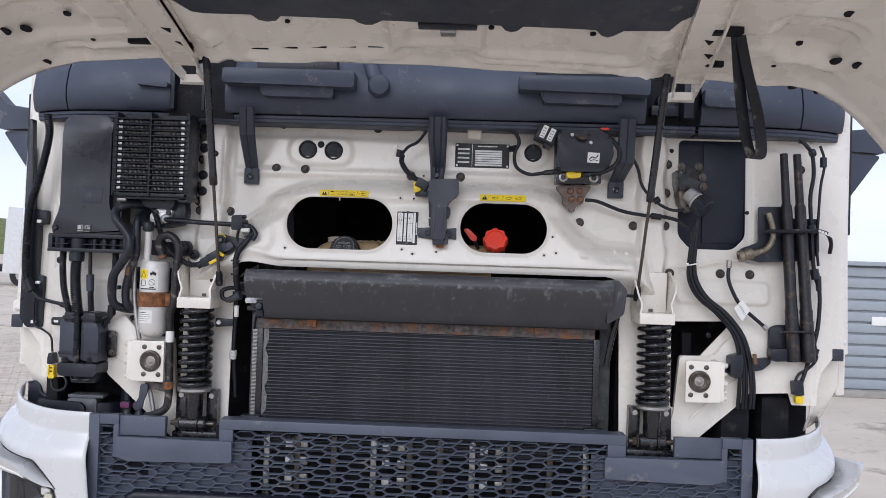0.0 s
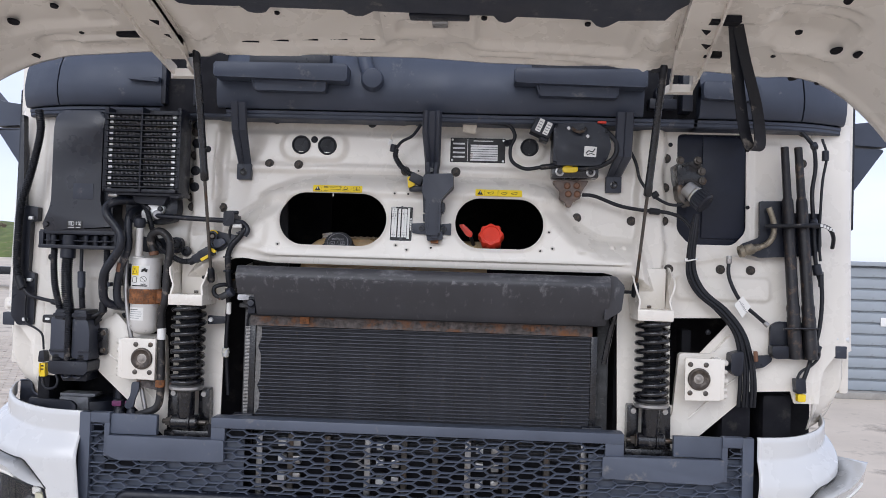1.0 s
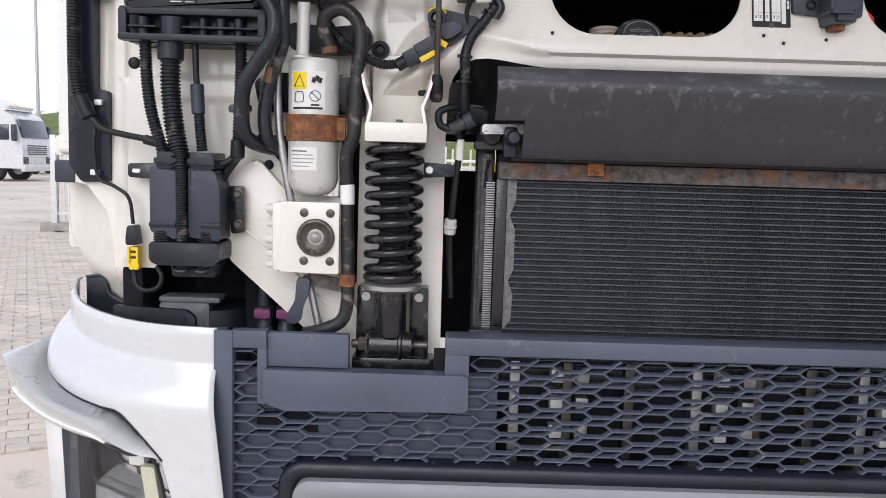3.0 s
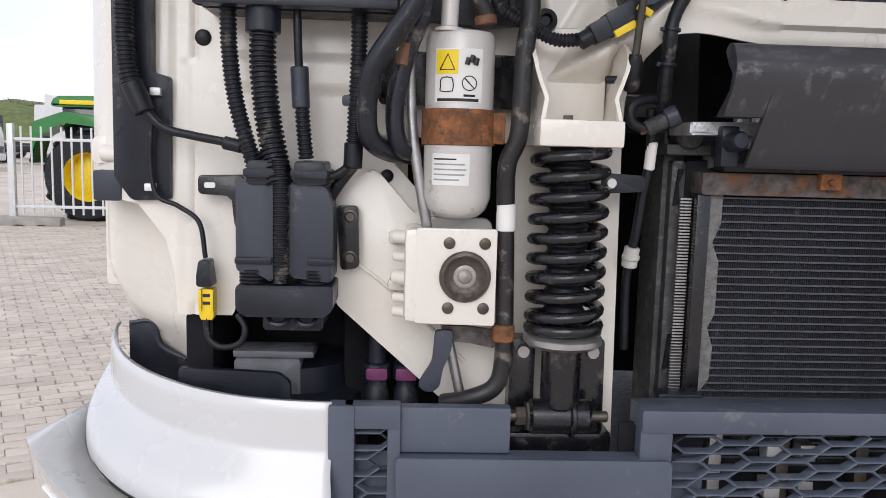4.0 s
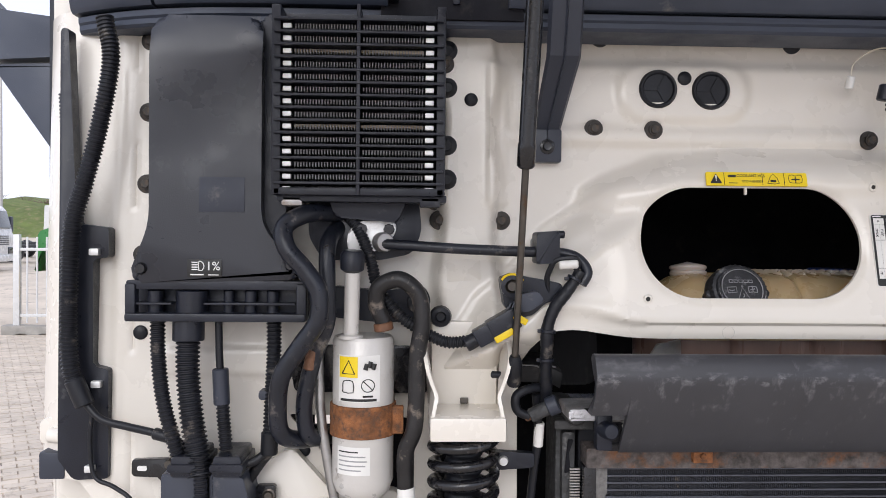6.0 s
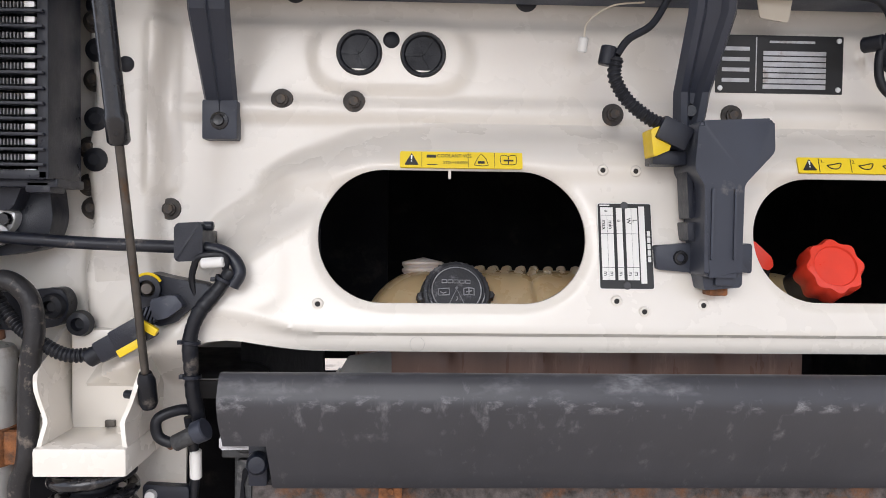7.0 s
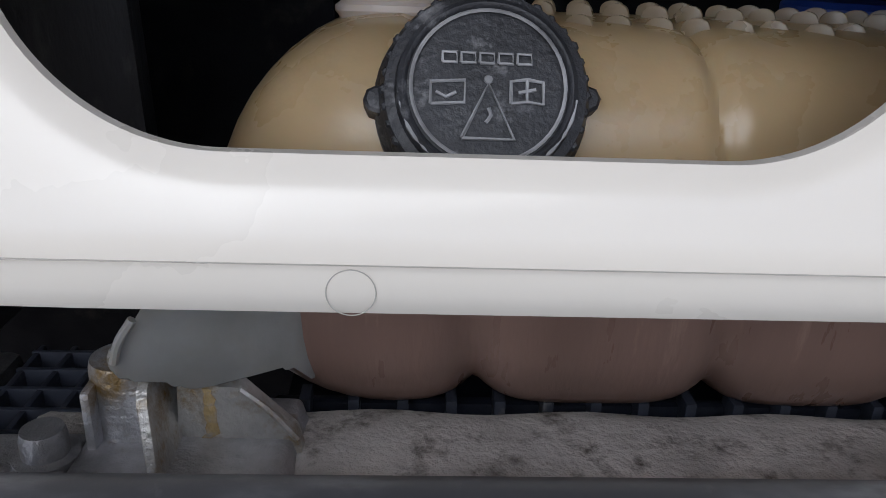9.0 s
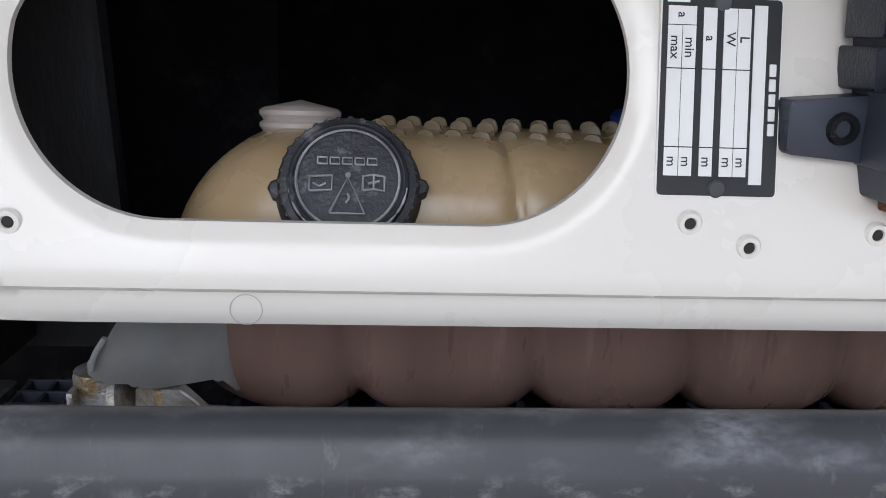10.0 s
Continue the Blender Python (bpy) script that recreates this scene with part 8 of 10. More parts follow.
def motor_module():
    t = thing("washer_motor", (0.46, 2.5, 1.885), "black electric motor module with plugs and a white sticker", "motor module")
    bm = B()
    prism(bm, rpoly([(0.378, 1.915), (0.378, 2.035), (0.500, 2.040), (0.535, 2.02), (0.545, 1.97), (0.530, 1.925), (0.50, 1.915)], 0.012), 2.44, 2.53, 0.012)
    part("housing", bm, PLASTIC, t)
    bm = B()
    prism(bm, rpoly([(0.380, 1.93), (0.515, 1.93), (0.515, 1.884), (0.380, 1.882)], 0.004), 2.475, 2.53, 0.003)
    part("flange", bm, BLACKMETAL, t)
    for x in (0.402, 0.492):
        bm = B()
        lathe(bm, [(0.0065, 0), (0.0135, 0), (0.0135, 0.005), (0.0085, 0.006), (0.0065, 0.003)], (x, 2.475, 1.900), seg=22)
        part("ring", bm, STEEL, t)
    for x, z in ((0.42, 2.022), (0.475, 2.0)):
        bm = B()
        lathe(bm, [(0, 0.006), (0.005, 0.006), (0.006, 0)], (x, 2.44, z), seg=10)
        part("cap_screw", bm, STEEL, t)
    bm = B()
    prism(bm, rpoly([(0.468, 1.972), (0.503, 1.970), (0.501, 1.940), (0.466, 1.942)], 0.002), 2.4375, 2.4405, 0)
    s = part("sticker", bm, STICKW, t, "white sticker with a dark sign")
    bm = B()
    tube(bm, [(0.472, 2.437, 1.95), (0.48, 2.437, 1.958), (0.49, 2.437, 1.955), (0.498, 2.437, 1.965)], 0.0016, 5, 3)
    tube(bm, [(0.474, 2.437, 1.946), (0.486, 2.437, 1.95), (0.497, 2.437, 1.947)], 0.0012, 5, 3)
    part("sign", bm, BLACKINK, s)
    bm = B()
    tube(bm, [(0.43, 2.43, 2.02), (0.445, 2.42, 2.01), (0.46, 2.42, 2.012), (0.468, 2.43, 2.022)], 0.005, 8)
    part("spring_clip", bm, DARKMETAL, t)
    bm = B()
    prism(bm, rpoly([(0.408, 1.912), (0.428, 1.918), (0.438, 1.912), (0.452, 1.914), (0.452, 1.900), (0.430, 1.896), (0.410, 1.898)], 0.003), 2.455, 2.475, 0.002)
    part("yellow_plug", bm, YELLOW, t, "yellow plug")
    bm = B()
    box(bm, 0.505, 0.53, 2.445, 2.46, 2.040, 2.047, 0.002)
    part("red_cap", bm, RED, t, "red edge cap")
    c = thing("relay_block", (0.34, 2.5, 1.95), "black relay block with two white labels", "relay block")
    rot = Matrix.Translation((0.345, 2.48, 2.020)) @ Matrix.Rotation(radians(24), 4, "Y") @ Matrix.Scale(0.92, 4)
    bm = B()
    box(bm, -0.033, 0.033, -0.03, 0.035, -0.020, 0.030, 0.005, rot)
    box(bm, 0.005, 0.033, -0.025, 0.035, -0.030, -0.018, 0.005, rot)
    part("body", bm, PLASTIC, c)
    for dx in (-0.020, 0.006):
        bm = B()
        box(bm, dx, dx + 0.017, -0.0312, -0.0298, -0.012, 0.030, 0, rot)
        w = part("white_label", bm, STICKW, c)
        bm = B()
        for k in range(4):
            box(bm, dx + 0.003, dx + 0.014, -0.0316, -0.0311, -0.008 + 0.009 * k, -0.005 + 0.009 * k, 0, rot)
        part("print_bars", bm, GREYINK, w)


motor_module()
cable("motor_cable", [(0.165, 2.50, 2.045), (0.21, 2.495, 2.042), (0.25, 2.49, 2.035), (0.268, 2.49, 2.005), (0.256, 2.495, 1.97), (0.262, 2.495, 1.93), (0.30, 2.49, 1.908), (0.345, 2.48, 1.912), (0.40, 2.468, 1.918)], 0.0055,
      "black cable looping beside the data plate", "cable", RUBBER, extra=[("grommet", [(0.243, 2.51, 1.985), (0.258, 2.49, 1.985)], 0.010, RUBBER), ("boot", [(0.345, 2.48, 1.912), (0.40, 2.468, 1.918)], 0.008, RUBBER)])
cable("motor_loop", [(0.53, 2.45, 2.02), (0.558, 2.44, 1.985), (0.555, 2.44, 1.945), (0.52, 2.45, 1.918), (0.455, 2.462, 1.908)], 0.007, "black cable loop round the motor module", "cable", RUBBER)
tp = thing("adjuster_plate", (0.44, 2.53, 1.80), "dirty brown triangular plate with worn caps", "bracket plate")
bm = B()
prism(bm, rpoly([(0.386, 1.877), (0.492, 1.880), (0.486, 1.868), (0.470, 1.842), (0.468, 1.825), (0.448, 1.818), (0.440, 1.798), (0.428, 1.800), (0.424, 1.816), (0.408, 1.82), (0.408, 1.845), (0.388, 1.868)], 0.006), 2.505, 2.53, 0.004)
part("plate", bm, mat("dirty_brown_cover", (0.13, 0.10, 0.085), 0.65, var=0.3, vscale=40, bump=0.15, dirt=(0.2, 0.13, 0.09), amount=0.3, dscale=50), tp)
for x, z in ((0.428, 1.862), (0.456, 1.863), (0.432, 1.838), (0.458, 1.838)):
    bm = B()
    lathe(bm, [(0, 0.006), (0.007, 0.006), (0.010, 0.002), (0.010, 0)], (x, 2.505, z), seg=14)
    part("cap", bm, COPPER, tp, "worn brown cap")
cable("brake_cable", [(0.472, 2.50, 1.836), (0.51, 2.495, 1.832), (0.582, 2.495, 1.806), (0.65, 2.495, 1.795), (0.72, 2.495, 1.79), (0.768, 2.49, 1.772), (0.796, 2.485, 1.735), (0.80, 2.48, 1.70)], 0.0055,
      "black cable across the panel to the pump", "cable", RUBBER, extra=[("joint", [(0.67, 2.495, 1.794), (0.70, 2.495, 1.791)], 0.0095, RUBBER)])
cable("thin_cable", [(0.605, 2.50, 1.98), (0.628, 2.50, 1.935), (0.642, 2.50, 1.885), (0.675, 2.49, 1.842), (0.72, 2.485, 1.815), (0.757, 2.48, 1.813), (0.772, 2.47, 1.83)], 0.0045, "thin black cable behind the gas strut", "cable", RUBBER, extra=[("knot", [(0.676, 2.49, 1.835), (0.692, 2.488, 1.846)], 0.010, RUBBER)])


def pump():
    t = thing("clutch_pump", (0.79, 2.5, 1.80), "dark pump with a grey collar and a ribbed black plug", "pump")
    bm = B()
    prism(bm, rpoly([(0.742, 1.935), (0.815, 1.945), (0.825, 1.88), (0.80, 1.855), (0.755, 1.86), (0.745, 1.89)], 0.01), 2.48, 2.56, 0.008)
    part("body", bm, BLACKMETAL, t)
    for x, z in ((0.752, 1.943), (0.803, 1.944), (0.815, 1.912), (0.818, 1.884)):
        bm = B()
        lathe(bm, [(0, 0.010), (0.006, 0.010), (0.007, 0.004), (0.011, 0.003), (0.012, 0)], (x, 2.478, z), seg=16)
        part("fitting", bm, DARKMETAL, t)
    a, b = Vector((0.770, 2.47, 1.862)), Vector((0.808, 2.44, 1.822))
    bm = B()
    rod(bm, a, a + (b - a) * 0.5, 0.024, 24, 0.003)
    part("collar", bm, STEEL, t, "grey metal collar")
    bm = B()
    rod(bm, a + (b - a) * 0.5, a + (b - a) * 0.62, 0.026, 24, 0.002)
    part("white_ring", bm, PALE, t)
    bm = B()
    rod(bm, a + (b - a) * 0.6, b + (b - a) * 0.25, 0.029, 24, 0.004)
    u = (b - a).normalized()
    s = u.orthogonal().normalized()
    v = u.cross(s)
    for k in range(18):
        ang = 2 * math.pi * k / 18
        p = a + (b - a) * 0.68 + 0.029 * (math.cos(ang) * s + math.sin(ang) * v)
        rod(bm, p, p + (b - a) * 0.5, 0.0028, 6)
    part("ribbed_plug", bm, PLASTIC, t, "ribbed black plug")
    bm = B()
    prism(bm, rpoly([(0.742, 1.87), (0.76, 1.87), (0.79, 1.815), (0.775, 1.805), (0.748, 1.83)], 0.006), 2.47, 2.52, 0.004)
    part("neck", bm, DARKMETAL, t)


pump()
random.seed(11)
for k in range(5):
    o = (k - 2.0) * 0.0055
    d = 0.006 * (k % 2)
    cable("bundle_cable", [(0.800 + o * 0.35, 2.468 - d, 1.785), (0.794 + o * 0.6, 2.47 - d, 1.73), (0.789 + o * 0.7, 2.475 - d, 1.66), (0.795 + o, 2.478 - d, 1.605), (0.825 + o * 1.2, 2.478 - d, 1.555), (0.882 + o * 1.3, 2.475 - d, 1.508), (0.932 + o * 1.2, 2.475 - d, 1.445),
          (0.953 + o * 1.5, 2.475 - d, 1.37), (0.960 + o * 1.9, 2.478 - d, 1.30), (0.962 + o * 2, 2.49 - d, 1.23)], 0.0046 if k % 2 else 0.0058, "black cable in a tied bundle down the panel", "cable", RUBBER, group="cable bundle")
tz = thing("cable_tie", (0.79, 2.46, 1.64), "white cable tie round the bundle", "cable tie", "cable ties")
bm = B()
ringp = [Vector((0.789 + 0.018 * math.cos(a), 2.474 + 0.014 * math.sin(a), 1.652 + 0.004 * math.cos(a))) for a in (2 * math.pi * k / 24 for k in range(25))]
sweep(bm, ringp, 0.0022, 6, False)
part("band", bm, STICKW, tz)
bm = B()
box(bm, 0.767, 0.775, 2.455, 2.463, 1.648, 1.656, 0.001)
part("tie_head", bm, STICKW, tz)
gr = thing("bundle_clamp", (0.95, 2.48, 1.25), "black clamp and bracket holding the cable bundle", "clamp")
bm = B()
prism(bm, rpoly([(0.905, 1.385), (0.94, 1.395), (0.94, 1.33), (0.92, 1.32), (0.905, 1.335)], 0.006), 2.455, 2.50, 0.004)
prism(bm, rpoly([(0.885, 1.352), (0.908, 1.362), (0.910, 1.335), (0.885, 1.33)], 0.005), 2.48, 2.50, 0.003)
part("clamp", bm, PLASTIC, gr)
bm = B()
prism(bm, rpoly([(0.965, 1.375), (1.03, 1.382), (1.038, 1.367), (1.012, 1.345), (0.965, 1.335)], 0.006), 2.495, 2.51, 0.003)
part("bracket", bm, PLASTIC, gr)
bm = B()
rod(bm, (0.978, 2.462, 1.365), (0.975, 2.462, 1.395), 0.006, 10)
part("brass_tip", bm, COPPER, gr)
th = cable("tagged_hose", [(0.906, 2.50, 1.653), (0.905, 2.495, 1.61), (0.922, 2.492, 1.565), (0.945, 2.49, 1.53), (0.978, 2.49, 1.502), (1.012, 2.49, 1.474)], 0.0055, "short black hose with a white paper tag", "hose", RUBBER,
           extra=[("top_fitting", [(0.906, 2.50, 1.645), (0.907, 2.50, 1.668)], 0.0085, STEEL), ("tip", [(1.008, 2.49, 1.477), (1.02, 2.49, 1.467)], 0.0075, STEEL)])
bm = B()
prism(bm, rpoly([(0.918, 1.526), (0.942, 1.552), (0.966, 1.522), (0.942, 1.488)], 0.002), 2.480, 2.4825, 0)
tg = part("tag", bm, STICKW, th, "white paper tag")
bm = B()
for k in range(4):
    box(bm, -0.009, 0.009, -0.0004, 0, -0.0008, 0.0008, 0, Matrix.Translation((0.938 + 0.005 * k * 0.8, 2.4798, 1.532 - 0.0075 * k)) @ Matrix.Rotation(radians(38), 4, "Y"))
part("print_bars", bm, GREYINK, tg)


def tow_bars():
    for k, (xa, xb) in enumerate(((1.057, 1.098), (1.096, 1.142))):
        t = thing("steel_tube", (xb, 2.49, 1.375), "long dark worn steel tube clamped to the panel", "tube", "clamped tubes")
        a, b = Vector((xb, 2.482, 1.374)), Vector((xa, 2.492, 1.992))
        L = (b - a).length
        bm = B()
        lathe(bm, [(0.014, 0.0), (0.0190, 0.001), (0.0190, 0.12), (0.0175, 0.125), (0.0190, 0.15), (0.0165, 0.16), (0.0160, 0.46), (0.0122, 0.47), (0.0112, L - 0.001), (0.008, L), (0.007, L - 0.03), (0, L - 0.03)], a, b - a, 24)
        part("tube_body", bm, mat("worn_black_tube_%d" % k, (0.014, 0.013, 0.015), 0.45, 0.2, var=0.4, vscale=20, bump=0.1, dirt=(0.10, 0.062, 0.04), amount=0.28, dscale=34), t)
    h = thing("tube_holder", (1.05, 2.53, 1.67), "black steel holder plate with a rubber strap", "holder")
    bm = B()
    prism(bm, rpoly([(0.993, 1.832), (1.085, 1.835), (1.088, 1.80), (1.17, 1.80), (1.175, 1.70), (1.15, 1.675), (1.0, 1.665), (0.972, 1.672), (0.935, 1.69), (0.945, 1.705), (0.995, 1.725)], 0.006), 2.505, 2.515, 0.003)
    part("plate", bm, PLASTIC, h)
    bm = B()
    tube(bm, [(0.998, 2.47, 1.757), (1.05, 2.458, 1.758), (1.10, 2.456, 1.76), (1.15, 2.465, 1.763), (1.185, 2.48, 1.755), (1.206, 2.50, 1.73), (1.212, 2.52, 1.70)], 0.006, 8)
    part("strap", bm, RUBBER, h, "perforated rubber strap")
    bm = B()
    for k in range(5):
        box(bm, 1.150 + 0.011 * k, 1.157 + 0.011 * k, 2.455 + 0.006 * k, 2.46 + 0.006 * k, 1.758 - 0.003 * k, 1.766 - 0.003 * k, 0)
    part("strap_hole", bm, STICKW, h)
    c = thing("hose_coupling", (0.96, 2.49, 1.68), "dull silver hose coupling and pipe on the holder", "coupling")
    bm = B()
    lathe(bm, [(0.008, -0.002), (0.017, 0), (0.018, 0.012), (0.014, 0.016), (0.016, 0.022), (0.016, 0.040), (0.011, 0.046), (0.010, 0.06)], (0.930, 2.485, 1.680), (1, 0, 0.28), 20)
    part("nut", bm, OLDBRASS, c)
    bm = B()
    tube(bm, [(0.985, 2.485, 1.694), (1.012, 2.485, 1.708), (1.028, 2.485, 1.735), (1.026, 2.485, 1.775), (1.014, 2.487, 1.812)], 0.0085, 12)
    part("elbow", bm, OLDBRASS, c)
    l = thing("tube_foot_bracket", (1.1, 2.53, 1.37), "black bracket cradling the tube ends", "bracket")
    bm = B()
    prism(bm, rpoly([(1.034, 1.468), (1.055, 1.480), (1.16, 1.478), (1.175, 1.44), (1.172, 1.372), (1.08, 1.37), (1.08, 1.403), (1.034, 1.40)], 0.01), 2.51, 2.52, 0.004)
    prism(bm, rpoly([(1.030, 1.410), (1.078, 1.412), (1.078, 1.375), (1.04, 1.372), (1.030, 1.385)], 0.006), 2.48, 2.515, 0.004)
    part("cradle", bm, PLASTIC, l)
    bm = B()
    tube(bm, [(1.05, 2.455, 1.462), (1.10, 2.455, 1.465), (1.15, 2.458, 1.465)], 0.003, 8)
    part("clip_wire", bm, BLACKMETAL, l)


tow_bars()
cable("right_harness", [(1.112, 2.51, 2.04), (1.13, 2.50, 2.015), (1.145, 2.50, 1.99), (1.15, 2.50, 1.93), (1.142, 2.50, 1.86), (1.148, 2.50, 1.77), (1.152, 2.50, 1.70), (1.160, 2.50, 1.635), (1.176, 2.50, 1.575), (1.172, 2.50, 1.47), (1.150, 2.50, 1.38), (1.125, 2.50, 1.30)], 0.006,
      "black cable harness with clips down the cab edge", "harness", RUBBER, extra=[("clip", [(1.138, 2.50, 1.995), (1.152, 2.50, 2.0)], 0.012, PLASTIC), ("clip", [(1.142, 2.495, 1.782), (1.150, 2.495, 1.755)], 0.013, PLASTIC), ("clip", [(1.155, 2.495, 1.65), (1.162, 2.495, 1.62)], 0.013, PLASTIC),
              ("splice", [(1.172, 2.497, 1.585), (1.170, 2.497, 1.63)], 0.008, RUBBER), ("foil_wrap", [(1.166, 2.495, 1.415), (1.160, 2.495, 1.395)], 0.012, PLASTIC)])
cable("second_cable", [(1.17, 2.505, 2.02), (1.182, 2.50, 1.97), (1.172, 2.50, 1.90), (1.168, 2.50, 1.83), (1.165, 2.50, 1.72), (1.17, 2.50, 1.66)], 0.004, "thin black cable beside the harness", "cable", RUBBER, extra=[("plug", [(1.178, 2.50, 1.985), (1.178, 2.50, 1.955)], 0.010, PLASTIC)])
cable("low_cable", [(1.165, 2.50, 1.43), (1.172, 2.50, 1.385), (1.15, 2.50, 1.355), (1.12, 2.50, 1.335), (1.105, 2.495, 1.305)], 0.004, "thin black cable to the yellow plug", "cable", RUBBER)
yr = thing("yellow_connector", (1.117, 2.50, 1.23), "bright yellow plug with a black socket", "connector", "yellow connectors")
bm = B()
prism(bm, rpoly([(1.110, 1.272), (1.132, 1.272), (1.132, 1.250), (1.110, 1.250)], 0.003), 2.490, 2.508, 0.002)
part("plug", bm, YELLOW, yr)
bm = B()
prism(bm, rpoly([(1.100, 1.315), (1.128, 1.318), (1.132, 1.275), (1.103, 1.275)], 0.003), 2.485, 2.512, 0.002)
part("socket", bm, PLASTIC, yr)
rc = thing("corner_bracket", (1.20, 2.55, 1.37), "white roller and grey block at the cab corner", "bracket", "corner brackets")
bm = B()
rod(bm, (1.235, 2.545, 1.432), (1.275, 2.55, 1.43), 0.012, 16)
part("roller", bm, ALU, rc)
bm = B()
box(bm, 1.232, 1.266, 2.53, 2.57, 1.375, 1.412, 0.004)
part("block", bm, PLASTIC_G, rc)
# same added dark boxes for the right-hand corner
ri = thing("corner_dark_fill", (1.1, 2.8, 0.8), "near-black boxes added to darken the corner behind the bumper", "liner", "inner liners")
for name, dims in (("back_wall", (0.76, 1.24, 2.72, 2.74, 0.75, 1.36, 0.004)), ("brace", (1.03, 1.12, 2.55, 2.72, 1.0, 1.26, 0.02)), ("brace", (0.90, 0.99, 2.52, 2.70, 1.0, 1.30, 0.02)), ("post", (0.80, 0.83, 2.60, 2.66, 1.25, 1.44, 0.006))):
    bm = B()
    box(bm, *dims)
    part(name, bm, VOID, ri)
dr = thing("drain_pipe", (0.575, 2.5, 1.3), "grey pipe bending down beside the condenser", "pipe")
bm = B()
tube(bm, [(0.545, 2.47, 1.575), (0.566, 2.47, 1.54), (0.572, 2.47, 1.49), (0.56, 2.48, 1.42), (0.548, 2.49, 1.34)], 0.009, 12)
part("pipe", bm, BLACKMETAL, dr)

# ==== behind the oval windows ====
OFFSET[0] = -0.022


def expansion_tank():
    t = thing("coolant_tank", (-0.1, 2.66, 1.51), "amber translucent coolant expansion tank with rounded lobes", "coolant tank")
    seams = (-0.265, -0.140, -0.028, 0.085)

    def ring(x, part_low):
        """Cross-section in y and z at x."""
        u = max(0.0, min(1.0, (x + 0.3925) / 0.100))
        k = math.sqrt(max(0.0, 1 - (1 - u) ** 2.2))
        zt, zb = 1.692, 1.486
        cz, cy, hz, hy = 1.608, 2.655, (zt - zb) / 2 * k, 0.083 * k
        cz = (zt + zb) / 2 - (0.02 * (1 - k))
        pts = []
        for i in range(40):
            a = 2 * math.pi * i / 40
            ca, sa = math.cos(a), math.sin(a)
            e = 0.62
            dz = hz * math.copysign(abs(sa) ** e, sa)
            dep, wid = (0.062, 0.0045) if dz > -0.02 else (0.062 + 1.1 * min(0.07, -dz - 0.02), 0.0045 + 0.12 * min(0.07, -dz - 0.02))
            g = 1 - sum(dep * math.exp(-abs((x - s + 0.14 * dz) / wid) ** 1.2) for s in seams)
            pts.append((cy - hy * g * math.copysign(abs(ca) ** e, ca), cz + dz * g))
        return pts
    for nm, m, lo, hi, lab in (("upper_shell", TANK, 1.592, 9, "amber yellow plastic"), ("lower_shell", TANKLOW, -9, 1.592, "brownish pink coolant seen through the plastic")):
        bm = B()
        xs = [-0.3924 + 0.110 * (1 - math.cos(math.pi / 2 * i / 14)) for i in range(15)] + [-0.2825 + 0.003 * i for i in range(1, 161)]
        rows = [[bm.verts.new((x, y, min(max(z, lo), hi))) for y, z in ring(x, 0)] for x in xs]
        for a, b in zip(rows, rows[1:]):
            for k in range(40):
                zs = [v.co.z for v in (a[k], a[(k + 1) % 40], b[(k + 1) % 40], b[k])]
                if max(zs) - lo < 1e-5 or hi - min(zs) < 1e-5:
                    continue
                bm.faces.new((a[k], a[(k + 1) % 40], b[(k + 1) % 40], b[k]))
        bmesh.ops.delete(bm, geom=[v for v in bm.verts if not v.link_faces], context="VERTS")
        part(nm, bm, m, t, lab, 60)
    for row, (yy, zz) in enumerate(((2.632, 1.688), (2.662, 1.691), (2.695, 1.690))):
        for k in range(17):
            x = -0.252 + 0.0195 * k + 0.006 * row
            bm = B()
            fm = Matrix.Translation((x, yy + 0.004 * math.sin(k * 3), zz - 0.004)) @ Matrix.Rotation(radians(-32), 4, "Z")
            prism(bm, rpoly([(-0.002, 0), (-0.003, 0.0085), (0.003, 0.0115), (0.010, 0.0105), (0.013, 0)], 0.0045, 4), -0.0011, 0.0011, 0.0006, fm)
            part("top_fin", bm, FINPL, t)
    bm = B()
    prof = [(0.031, 0)]
    for k in range(4):
        prof += [(0.031, 0.004 + 0.009 * k), (0.033, 0.006 + 0.009 * k), (0.033, 0.009 + 0.009 * k), (0.030, 0.011 + 0.009 * k)]
    lathe(bm, [(r * 0.9, h) for r, h in prof] + [(0, 0.044)], (-0.300, 2.668, 1.665), (0.0, 0.1, 1), 28)
    part("ribbed_neck", bm, mat("pink_beige_plastic", (0.46, 0.40, 0.36), 0.4, bump=0.02, sub=0.2), t, "pale ribbed filler neck")
    bm = B()
    prism(bm, rpoly([(-0.392, 1.592), (-0.335, 1.592), (-0.335, 1.514), (-0.345, 1.532), (-0.373, 1.5405), (-0.382, 1.5425), (-0.388, 1.5465), (-0.408, 1.5465), (-0.414, 1.550), (-0.4155, 1.560), (-0.404, 1.572)], 0.003, 3), 2.534, 2.540, 0.0015)
    for v in bm.verts:
        v.co.y += 0.055 * max(0.0, (v.co.x + 0.385) / 0.05) ** 1.4 if v.co.x > -0.385 else 0.0
    tube(bm, [(-0.402, 2.533, 1.577), (-0.409, 2.533, 1.566), (-0.412, 2.533, 1.556)], 0.002, 8)
    part("side_ear", bm, EAR, t, "pale grey side ear")
    # the cap
    cap = thing("tank_cap", (-0.2575, 2.57, 1.64), "chalky black screw cap on the coolant tank", "tank cap")
    c = Vector((-0.2590, 2.5815, 1.6590))
    ax = Vector((0.02, -1, 0.52)).normalized()
    bm = B()
